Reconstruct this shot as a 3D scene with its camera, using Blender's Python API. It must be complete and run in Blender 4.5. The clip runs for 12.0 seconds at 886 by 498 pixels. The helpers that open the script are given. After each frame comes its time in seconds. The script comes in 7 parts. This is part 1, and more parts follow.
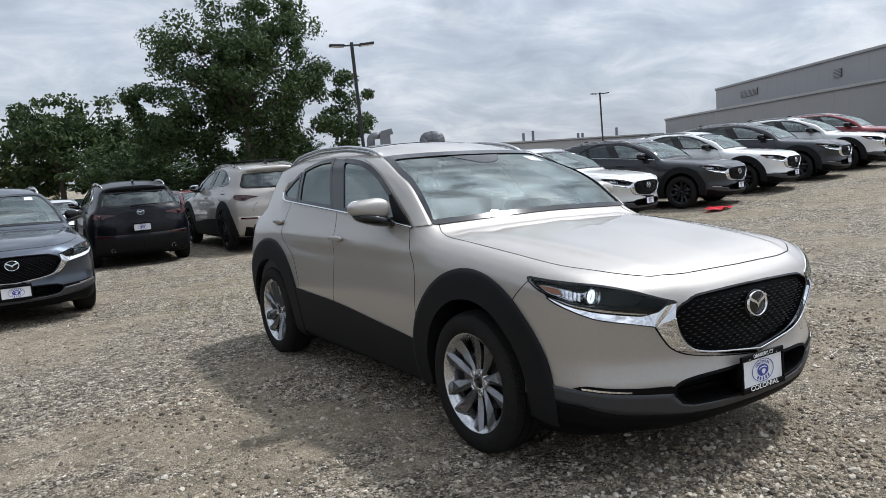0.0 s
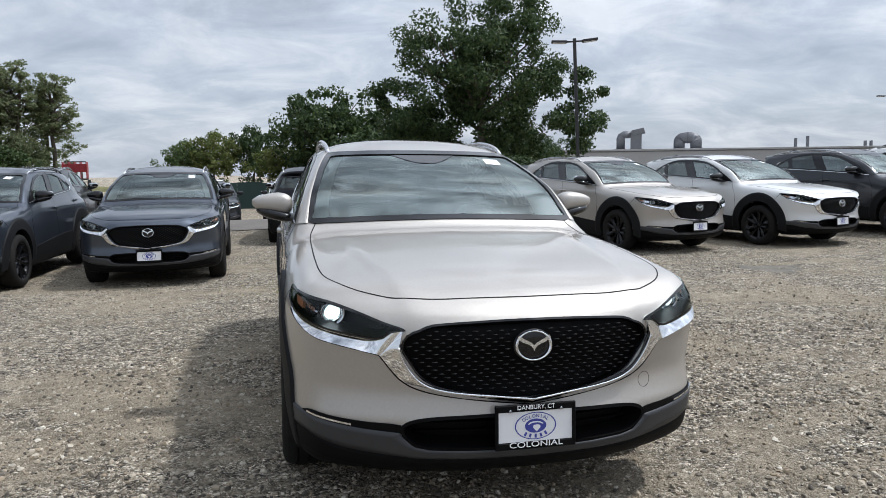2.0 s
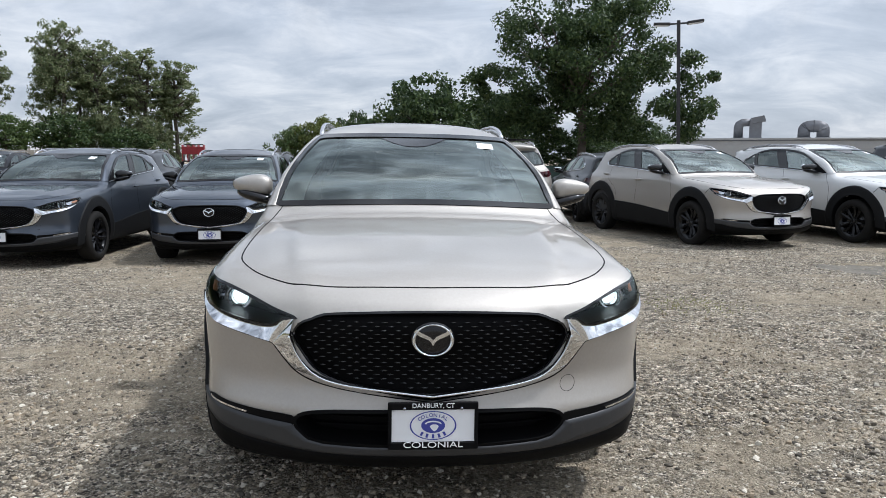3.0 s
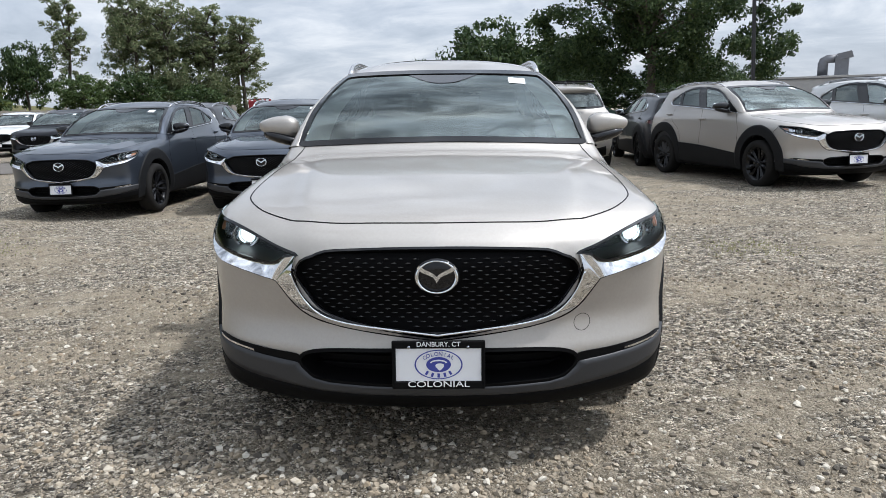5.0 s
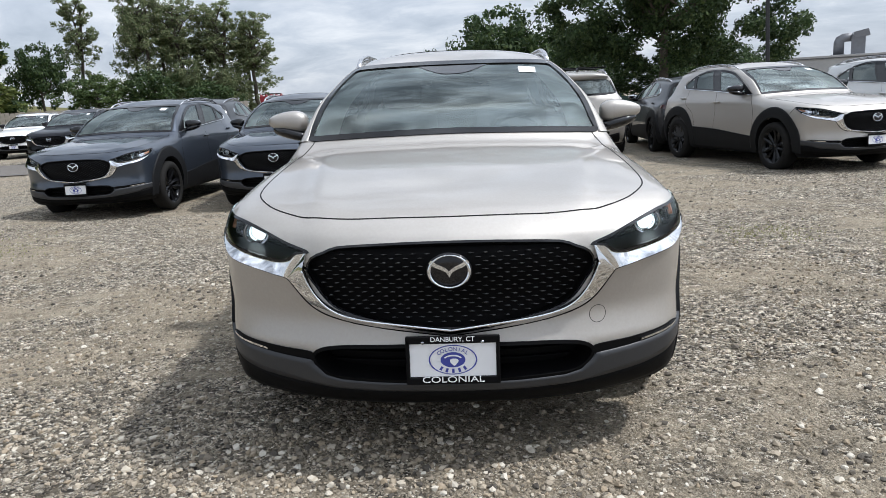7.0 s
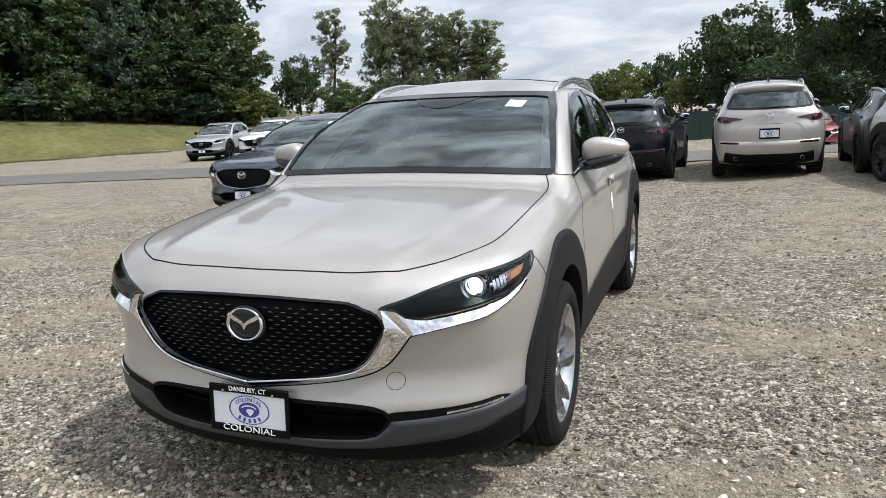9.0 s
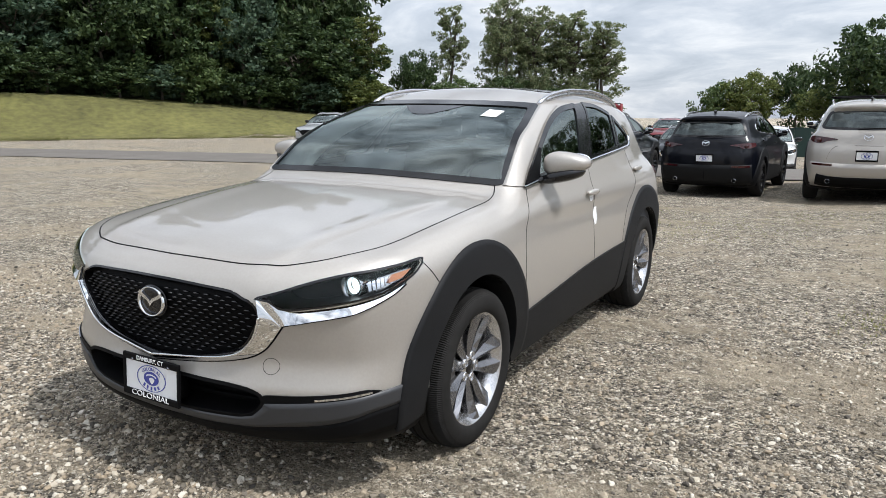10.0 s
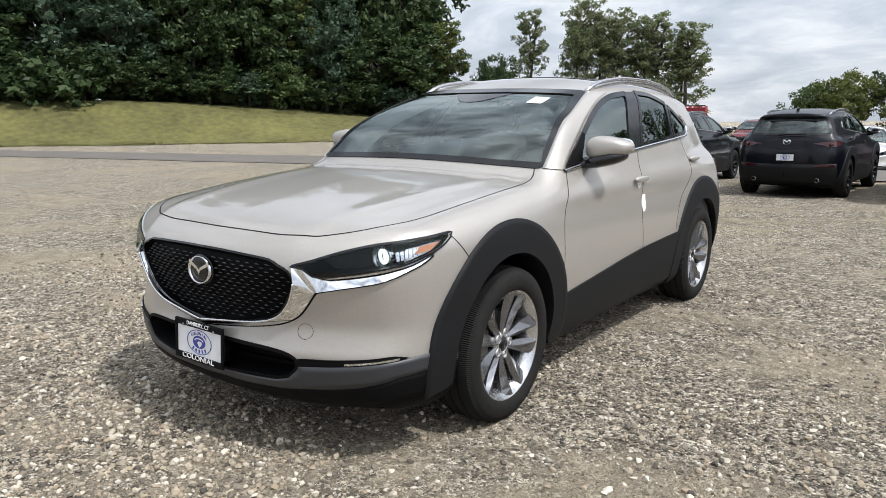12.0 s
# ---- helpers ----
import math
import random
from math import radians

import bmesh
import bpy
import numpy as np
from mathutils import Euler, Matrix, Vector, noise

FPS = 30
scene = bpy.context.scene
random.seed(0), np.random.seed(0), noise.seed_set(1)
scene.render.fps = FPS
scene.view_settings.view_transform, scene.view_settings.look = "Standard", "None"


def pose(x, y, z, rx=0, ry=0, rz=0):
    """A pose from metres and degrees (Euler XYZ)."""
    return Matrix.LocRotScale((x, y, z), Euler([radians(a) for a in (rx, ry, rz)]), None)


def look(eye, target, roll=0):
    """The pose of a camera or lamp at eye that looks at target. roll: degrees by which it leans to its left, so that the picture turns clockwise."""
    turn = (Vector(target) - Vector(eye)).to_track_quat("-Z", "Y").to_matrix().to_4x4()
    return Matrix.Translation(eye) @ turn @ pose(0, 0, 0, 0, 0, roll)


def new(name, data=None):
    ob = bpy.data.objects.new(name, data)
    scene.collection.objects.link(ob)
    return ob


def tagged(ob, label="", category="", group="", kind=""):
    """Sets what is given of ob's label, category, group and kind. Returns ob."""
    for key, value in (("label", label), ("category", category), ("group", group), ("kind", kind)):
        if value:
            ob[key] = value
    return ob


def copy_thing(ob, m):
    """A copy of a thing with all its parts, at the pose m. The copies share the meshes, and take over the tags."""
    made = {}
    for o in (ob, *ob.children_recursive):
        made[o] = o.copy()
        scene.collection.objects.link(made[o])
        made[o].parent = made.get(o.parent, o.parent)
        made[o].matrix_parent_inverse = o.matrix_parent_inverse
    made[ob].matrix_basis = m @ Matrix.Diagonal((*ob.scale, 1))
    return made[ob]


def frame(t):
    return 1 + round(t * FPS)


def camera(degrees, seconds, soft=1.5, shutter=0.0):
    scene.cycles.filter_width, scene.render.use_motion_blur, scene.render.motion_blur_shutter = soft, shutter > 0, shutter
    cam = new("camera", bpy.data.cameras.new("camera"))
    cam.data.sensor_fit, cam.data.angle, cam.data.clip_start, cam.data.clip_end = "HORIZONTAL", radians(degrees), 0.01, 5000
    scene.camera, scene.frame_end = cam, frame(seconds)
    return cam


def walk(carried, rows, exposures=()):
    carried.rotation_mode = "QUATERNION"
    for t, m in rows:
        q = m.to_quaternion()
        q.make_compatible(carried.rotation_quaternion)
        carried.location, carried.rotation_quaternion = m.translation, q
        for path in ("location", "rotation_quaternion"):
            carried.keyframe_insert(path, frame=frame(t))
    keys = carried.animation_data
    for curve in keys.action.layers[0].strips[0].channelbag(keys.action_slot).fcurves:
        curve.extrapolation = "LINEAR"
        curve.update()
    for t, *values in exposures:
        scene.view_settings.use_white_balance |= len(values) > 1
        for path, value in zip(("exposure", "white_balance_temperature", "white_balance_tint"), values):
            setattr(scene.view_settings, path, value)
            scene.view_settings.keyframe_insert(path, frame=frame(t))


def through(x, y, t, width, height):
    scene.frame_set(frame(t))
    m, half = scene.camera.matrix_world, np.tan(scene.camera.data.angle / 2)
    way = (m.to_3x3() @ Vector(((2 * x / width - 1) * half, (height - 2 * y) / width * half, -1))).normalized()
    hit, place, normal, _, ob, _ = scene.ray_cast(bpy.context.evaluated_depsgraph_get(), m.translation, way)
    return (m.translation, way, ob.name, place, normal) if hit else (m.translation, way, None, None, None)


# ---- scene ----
import collections
import itertools
from mathutils import geometry

cam = camera(63.6, 12.0, 0.7)

PATH = [
    (0, (-2.79, -2.74, 1.413), (-1.704, -1.078, 1.173), -4.0),
    (0.5, (-2.301, -2.898, 1.42), (-1.377, -1.141, 1.182), -3.5),
    (1, (-1.844, -3.114, 1.401), (-1.081, -1.28, 1.168), -2.7),
    (1.5, (-1.358, -3.237, 1.364), (-0.749, -1.346, 1.135), -1.8),
    (2, (-0.891, -3.334, 1.352), (-0.442, -1.398, 1.133), -0.9),
    (2.5, (-0.462, -3.347, 1.344), (-0.171, -1.381, 1.121), -0.2),
    (3, (-0.15, -3.299, 1.33), (0.004, -1.321, 1.077), -0.1),
    (3.5, (0.012, -3.313, 1.292), (0.067, -1.336, 0.99), -0.4),
    (3.7, (0.036, -3.32, 1.274), (0.065, -1.346, 0.952), -0.6),
    (5.5, (0.068, -3.179, 1.255), (0.026, -1.218, 0.861), -1.8),
    (6, (0.07, -3.182, 1.255), (0.025, -1.223, 0.856), -1.9),
    (6.5, (0.071, -3.183, 1.255), (0.024, -1.225, 0.852), -2.4),
    (7, (0.075, -3.175, 1.261), (-0.004, -1.219, 0.85), -3.2),
    (8.8, (1.255, -2.878, 1.353), (0.618, -1.019, 0.982), -4.1),
    (9, (1.439, -2.819, 1.355), (0.735, -0.984, 0.988), -3.1),
    (9.5, (1.921, -2.74, 1.377), (1.064, -0.969, 1.018), -1.2),
    (10, (2.199, -2.602, 1.382), (1.219, -0.898, 1.017), -0.0),
    (10.5, (2.358, -2.576, 1.347), (1.282, -0.931, 0.978), 0.2),
    (11, (2.409, -2.597, 1.288), (1.273, -0.993, 0.919), -0.0),
    (11.5, (2.415, -2.594, 1.283), (1.253, -1.006, 0.922), -0.3),
    (12, (2.412, -2.59, 1.282), (1.247, -1.003, 0.932), -0.4),
]
walk(cam, [(t, look(eye, target, roll)) for t, eye, target, roll in PATH],
     exposures=[(0, 0.0, 5950, 10), (2.5, 0.06, 5900, 10), (3.7, 0.12, 5900, 10), (5.5, 0.20, 5950, 10), (7, 0.20, 5950, 10), (9, 0.28, 6050, 10), (12, 0.31, 6150, 10)])

# ---- light ----
CAR_ROLL = 1.05
SUN_UP, SUN_FROM = 57.5, 92.0      # degrees over the horizon; degrees from +y towards +x


def world_sky():
    world = bpy.data.worlds.new("sky")
    scene.world = world
    world.use_nodes = True
    nt = world.node_tree
    nt.nodes.clear()
    n = lambda kind: nt.nodes.new(kind)
    out, bg = n("ShaderNodeOutputWorld"), n("ShaderNodeBackground")
    sky = n("ShaderNodeTexSky")
    sky.sky_type, sky.sun_disc = "NISHITA", False
    sky.sun_elevation, sky.sun_rotation = radians(SUN_UP), radians(SUN_FROM)
    sky.air_density, sky.dust_density = 1.0, 2.0
    # cloud cover: streaks on a flat layer high overhead
    coord, sep = n("ShaderNodeTexCoord"), n("ShaderNodeSeparateXYZ")
    nt.links.new(coord.outputs["Generated"], sep.inputs[0])
    up = n("ShaderNodeMath")
    up.operation, up.inputs[1].default_value = "MAXIMUM", 0.0
    nt.links.new(sep.outputs["Z"], up.inputs[0])
    off = n("ShaderNodeMath")
    off.operation, off.inputs[1].default_value, off.inputs[2].default_value = "MULTIPLY_ADD", 0.50, 0.14
    nt.links.new(up.outputs[0], off.inputs[0])
    flat = n("ShaderNodeVectorMath")
    flat.operation = "DIVIDE"
    comb = n("ShaderNodeCombineXYZ")
    for k in range(3):
        nt.links.new(off.outputs[0], comb.inputs[k])
    nt.links.new(coord.outputs["Generated"], flat.inputs[0])
    nt.links.new(comb.outputs[0], flat.inputs[1])
    place = n("ShaderNodeMapping")
    place.inputs["Rotation"].default_value = (0, 0, radians(35))
    place.inputs["Scale"].default_value = (0.95, 1.25, 1)
    nt.links.new(flat.outputs[0], place.inputs[0])
    big, small = n("ShaderNodeTexNoise"), n("ShaderNodeTexNoise")
    big.inputs["Scale"].default_value, big.inputs["Detail"].default_value, big.inputs["Roughness"].default_value = 1.35, 8, 0.60
    big.inputs["Distortion"].default_value = 0.45
    small.inputs["Scale"].default_value, small.inputs["Detail"].default_value = 0.6, 3
    for t in (big, small):
        nt.links.new(place.outputs[0], t.inputs["Vector"])
    both = n("ShaderNodeMath")
    both.operation, both.inputs[1].default_value = "MULTIPLY_ADD", 0.45
    nt.links.new(small.outputs["Fac"], both.inputs[0])
    nt.links.new(big.outputs["Fac"], both.inputs[2])
    tone = n("ShaderNodeValToRGB")
    tone.color_ramp.elements[0].position, tone.color_ramp.elements[0].color = 0.50, (0.50, 0.54, 0.59, 1)
    tone.color_ramp.elements[1].position, tone.color_ramp.elements[1].color = 0.90, (0.95, 0.945, 0.935, 1)
    mid = tone.color_ramp.elements.new(0.70)
    mid.color = (0.67, 0.70, 0.74, 1)
    nt.links.new(both.outputs[0], tone.inputs[0])
    gain = n("ShaderNodeVectorMath")
    gain.operation = "SCALE"
    # thin cloud glows towards the sun and a little overhead
    turn, high = radians(SUN_FROM), radians(SUN_UP)
    facing, lobe, glow, rise = n("ShaderNodeVectorMath"), n("ShaderNodeMath"), n("ShaderNodeMath"), n("ShaderNodeMath")
    facing.operation = "DOT_PRODUCT"
    facing.inputs[1].default_value = (math.cos(high) * math.sin(turn), math.cos(high) * math.cos(turn), math.sin(high))
    nt.links.new(coord.outputs["Generated"], facing.inputs[0])
    lobe.operation, lobe.inputs[1].default_value = "MAXIMUM", 0.0
    nt.links.new(facing.outputs["Value"], lobe.inputs[0])
    glow.operation, glow.inputs[1].default_value = "POWER", 6.0
    nt.links.new(lobe.outputs[0], glow.inputs[0])
    over = n("ShaderNodeMath")
    over.operation, over.inputs[1].default_value, over.inputs[2].default_value = "MULTIPLY_ADD", 3.0, 7.1
    nt.links.new(up.outputs[0], over.inputs[0])
    rise.operation, rise.inputs[1].default_value = "MULTIPLY_ADD", 15.0
    nt.links.new(glow.outputs[0], rise.inputs[0])
    nt.links.new(over.outputs[0], rise.inputs[2])
    nt.links.new(rise.outputs[0], gain.inputs[3])
    # rounded cloud lumps higher up
    lump, swell = n("ShaderNodeTexNoise"), n("ShaderNodeMapRange")
    lump.inputs["Scale"].default_value, lump.inputs["Detail"].default_value, lump.inputs["Roughness"].default_value = 5.5, 7, 0.62
    lump.inputs["Distortion"].default_value = 0.6
    nt.links.new(coord.outputs["Generated"], lump.inputs["Vector"])
    for key, v in (("From Min", 0.36), ("From Max", 0.64), ("To Min", 0.45), ("To Max", 1.55)):
        swell.inputs[key].default_value = v
    nt.links.new(lump.outputs["Fac"], swell.inputs["Value"])
    ease, hold = n("ShaderNodeMapRange"), n("ShaderNodeMix")
    ease.inputs["From Min"].default_value, ease.inputs["From Max"].default_value = 0.12, 0.5
    nt.links.new(up.outputs[0], ease.inputs["Value"])
    nt.links.new(ease.outputs[0], hold.inputs["Factor"])
    hold.inputs["A"].default_value = 1.0
    nt.links.new(swell.outputs[0], hold.inputs["B"])
    puff = n("ShaderNodeVectorMath")
    puff.operation = "SCALE"
    nt.links.new(tone.outputs[0], puff.inputs[0])
    nt.links.new(hold.outputs["Result"], puff.inputs[3])
    nt.links.new(puff.outputs[0], gain.inputs[0])
    mix = n("ShaderNodeMix")
    mix.data_type = "RGBA"
    mix.inputs["Factor"].default_value = 0.88
    nt.links.new(sky.outputs[0], mix.inputs["A"])
    nt.links.new(gain.outputs[0], mix.inputs["B"])
    nt.links.new(mix.outputs["Result"], bg.inputs["Color"])
    bg.inputs["Strength"].default_value = 0.117
    nt.links.new(bg.outputs[0], out.inputs[0])


world_sky()
sun = new("sun", bpy.data.lights.new("sun", "SUN"))
sun.data.energy, sun.data.angle, sun.data.color = 3.1, radians(3.0), (1.0, 0.955, 0.89)
sun.matrix_world = look((0, 0, 0), (-math.cos(radians(SUN_UP)) * math.sin(radians(SUN_FROM)),
                                    -math.cos(radians(SUN_UP)) * math.cos(radians(SUN_FROM)), -math.sin(radians(SUN_UP))))

# ---- materials ----
def material(name, color, rough=0.5, metal=0.0, vary=0.08, scale=12.0, bump=0.0, bump_scale=60.0, coat=0.0, spec=0.5, space="Object"):
    m = bpy.data.materials.new(name)
    m.use_nodes = True
    nt = m.node_tree
    b = nt.nodes["Principled BSDF"]
    b.inputs["Roughness"].default_value, b.inputs["Metallic"].default_value = rough, metal
    b.inputs["Coat Weight"].default_value, b.inputs["Coat Roughness"].default_value = coat, 0.05
    b.inputs["Specular IOR Level"].default_value = spec
    co = nt.nodes.new("ShaderNodeTexCoord")
    if vary:
        a, c = nt.nodes.new("ShaderNodeTexNoise"), nt.nodes.new("ShaderNodeTexNoise")
        a.inputs["Scale"].default_value, a.inputs["Detail"].default_value = scale, 5
        c.inputs["Scale"].default_value, c.inputs["Detail"].default_value = scale / 9, 3
        add = nt.nodes.new("ShaderNodeMath")
        add.operation = "ADD"
        nt.links.new(co.outputs[space], a.inputs["Vector"])
        nt.links.new(co.outputs[space], c.inputs["Vector"])
        nt.links.new(a.outputs["Fac"], add.inputs[0])
        nt.links.new(c.outputs["Fac"], add.inputs[1])
        ramp = nt.nodes.new("ShaderNodeMapRange")
        ramp.inputs["From Min"].default_value, ramp.inputs["From Max"].default_value = 0.6, 1.4
        ramp.inputs["To Min"].default_value, ramp.inputs["To Max"].default_value = 1 - vary, 1 + vary
        nt.links.new(add.outputs[0], ramp.inputs["Value"])
        mul = nt.nodes.new("ShaderNodeVectorMath")
        mul.operation, mul.inputs[0].default_value = "SCALE", color[:3]
        nt.links.new(ramp.outputs[0], mul.inputs[3])
        nt.links.new(mul.outputs[0], b.inputs["Base Color"])
    else:
        b.inputs["Base Color"].default_value = (*color[:3], 1)
    if bump:
        t, bp = nt.nodes.new("ShaderNodeTexNoise"), nt.nodes.new("ShaderNodeBump")
        t.inputs["Scale"].default_value, t.inputs["Detail"].default_value = bump_scale, 4
        bp.inputs["Strength"].default_value, bp.inputs["Distance"].default_value = 0.6, bump
        nt.links.new(co.outputs[space], t.inputs["Vector"])
        nt.links.new(t.outputs["Fac"], bp.inputs["Height"])
        nt.links.new(bp.outputs[0], b.inputs["Normal"])
    return m


def paint(name, color, metal=0.45, rough=0.52):
    """Car paint: metal flake under a clear coat."""
    m = material(name, color, rough, metal, 0.05, 900.0, 0.0, 60, 1.0 if max(color) > 0.05 else 0.6 if max(color) > 0.02 else 0.4, 0.5 if max(color) > 0.1 else 0.1)
    return m


def glass(name, color, rough=0.0, ior=2.75):
    m = bpy.data.materials.new(name)
    m.use_nodes = True
    nt = m.node_tree
    nt.nodes.clear()
    out = nt.nodes.new("ShaderNodeOutputMaterial")
    clear, gloss, mix = nt.nodes.new("ShaderNodeBsdfTransparent"), nt.nodes.new("ShaderNodeBsdfGlossy"), nt.nodes.new("ShaderNodeMixShader")
    fres = nt.nodes.new("ShaderNodeFresnel")
    fres.inputs["IOR"].default_value = ior
    clear.inputs["Color"].default_value = (*color, 1)
    gloss.inputs["Roughness"].default_value = rough
    gloss.inputs["Color"].default_value = (0.90, 1.0, 0.965, 1)        # green-tinted coating
    nt.links.new(fres.outputs[0], mix.inputs[0])
    nt.links.new(clear.outputs[0], mix.inputs[1])
    nt.links.new(gloss.outputs[0], mix.inputs[2])
    nt.links.new(mix.outputs[0], out.inputs[0])
    return m


PAINT_SAND = paint("sand_silver_paint", (0.415, 0.387, 0.352), 0.54, 0.50)
PAINT_GREY = paint("slate_grey_paint", (0.060, 0.072, 0.094), 0.75, 0.38)
PAINT_DARK = paint("dark_grey_paint", (0.040, 0.042, 0.047), 0.6, 0.40)
PAINT_WHITE = paint("silver_white_paint", (0.62, 0.62, 0.61), 0.25)
PAINT_PEARL = paint("white_paint", (0.78, 0.78, 0.77), 0.0)
PAINT_BLACK = paint("blue_black_paint", (0.003, 0.0036, 0.0065), 0.0, 0.35)
PAINT_RED = paint("dark_red_paint", (0.17, 0.014, 0.018), 0.4)
PAINT_SILVER = paint("silver_paint", (0.42, 0.43, 0.44), 0.6)
CLADDING = material("satin_grey_plastic", (0.0090, 0.0093, 0.0102), 0.60, 0, 0.10, 30, 0.0004, 700, spec=0.17)
BLACK_PLASTIC = material("black_plastic", (0.003, 0.003, 0.0034), 0.60, 0, 0.10, 30, 0.0004, 700, spec=0.10)
GLOSS_BLACK = material("gloss_black_trim", (0.006, 0.006, 0.007), 0.12, 0, 0.0)
CHROME = material("chrome", (0.78, 0.79, 0.81), 0.045, 1.0, 0.03, 40)
DARK_CHROME = material("dark_chrome", (0.35, 0.36, 0.38), 0.16, 1.0, 0.03, 40)
RUBBER = material("tyre_rubber", (0.017, 0.0163, 0.0155), 0.78, 0, 0.25, 25, 0.0006, 300, spec=0.1)
ALLOY = material("alloy_silver", (0.60, 0.60, 0.61), 0.24, 0.9, 0.04, 60)
ALLOY_GREY = material("alloy_grey", (0.23, 0.23, 0.24), 0.26, 0.9, 0.05, 60)
ALLOY_BLACK = material("alloy_black", (0.006, 0.006, 0.007), 0.22, 0.0, 0.05, 60, spec=0.3)
STEEL_DARK = material("brake_steel", (0.16, 0.15, 0.14), 0.45, 0.9, 0.2, 40)
LINER = material("cabin_lining", (0.035, 0.035, 0.037), 0.85, 0, 0.12, 60)
HEADLINER = material("headliner_cloth", (0.84, 0.84, 0.79), 0.9, 0, 0.06, 80)
GLASS_FRONT = glass("windscreen_glass", (0.88, 0.96, 0.91), 0.0, 2.45)
GLASS_DARK = glass("privacy_glass", (0.06, 0.065, 0.07), 0.0, 1.95)
GLASS_SIDE = glass("side_window_glass", (0.62, 0.70, 0.66), 0.0, 2.8)
GLASS_LAMP = glass("lamp_cover_glass", (0.92, 0.93, 0.95), 0.0, 1.35)
RED_LENS = material("red_lamp_lens", (0.040, 0.003, 0.005), 0.12, 0, 0.05, 40, coat=0.6)
AMBER = material("amber_lamp", (0.46, 0.20, 0.10), 0.30, 0, 0.05, 40)
WHITE_PLATE = material("white_plate", (0.78, 0.78, 0.79), 0.4, 0, 0.03, 20)
BLUE_INK = material("blue_print", (0.045, 0.055, 0.30), 0.45, 0, 0.05, 50)
WHITE_STICKER = material("white_paper", (0.80, 0.80, 0.80), 0.6, 0, 0.03, 50)
GUARD_GREY = material("satin_grey_guard", (0.028, 0.029, 0.032), 0.45, 0, 0.08, 30, 0.0003, 700)
GRILLE_BIT = material("grille_gloss", (0.06, 0.06, 0.063), 0.25, 0, 0.05, 50)


def lamp_glow(name, strength):
    m = material(name, (0.85, 0.88, 0.86), 0.08, 0.2, 0.0, coat=1.0)
    b = m.node_tree.nodes["Principled BSDF"]
    b.inputs["Emission Color"].default_value, b.inputs["Emission Strength"].default_value = (0.93, 1.0, 0.90, 1), strength
    return m


LAMP_ON, LAMP_OFF = lamp_glow("lit_projector", 1.8), material("projector_lens", (0.55, 0.58, 0.58), 0.05, 0.6, 0.0, coat=1.0)
LAMP_HOUSING = material("lamp_housing", (0.006, 0.006, 0.007), 0.38, 0, 0.0, spec=0.2)

# ---- the crossover's body as one smooth solid: x across, y back from the front axle, z up ----
def curve(points):
    """A smooth curve through (a, b) points, level past the ends."""
    a = np.array([p[0] for p in points], float)
    b = np.array([p[1] for p in points], float)
    d = np.diff(b) / np.diff(a)
    m = np.r_[d[0], np.where(d[1:] * d[:-1] > 0, 2 * d[1:] * d[:-1] / (d[1:] + d[:-1] + 1e-12), 0), d[-1]]

    def value(t):
        t = np.clip(t, a[0], a[-1])
        i = np.clip(np.searchsorted(a, t) - 1, 0, len(a) - 2)
        h = a[i + 1] - a[i]
        s = (t - a[i]) / h
        return ((1 + 2 * s) * (1 - s) ** 2 * b[i] + s * (1 - s) ** 2 * h * m[i]
                + s * s * (3 - 2 * s) * b[i + 1] + s * s * (s - 1) * h * m[i + 1])
    return value


def smax(a, b, k):
    return np.maximum(a, b) + np.maximum(k - np.abs(a - b), 0) ** 2 / (4 * k)


WHEELBASE, HUB, TYRE = 2.655, 0.335, 0.345

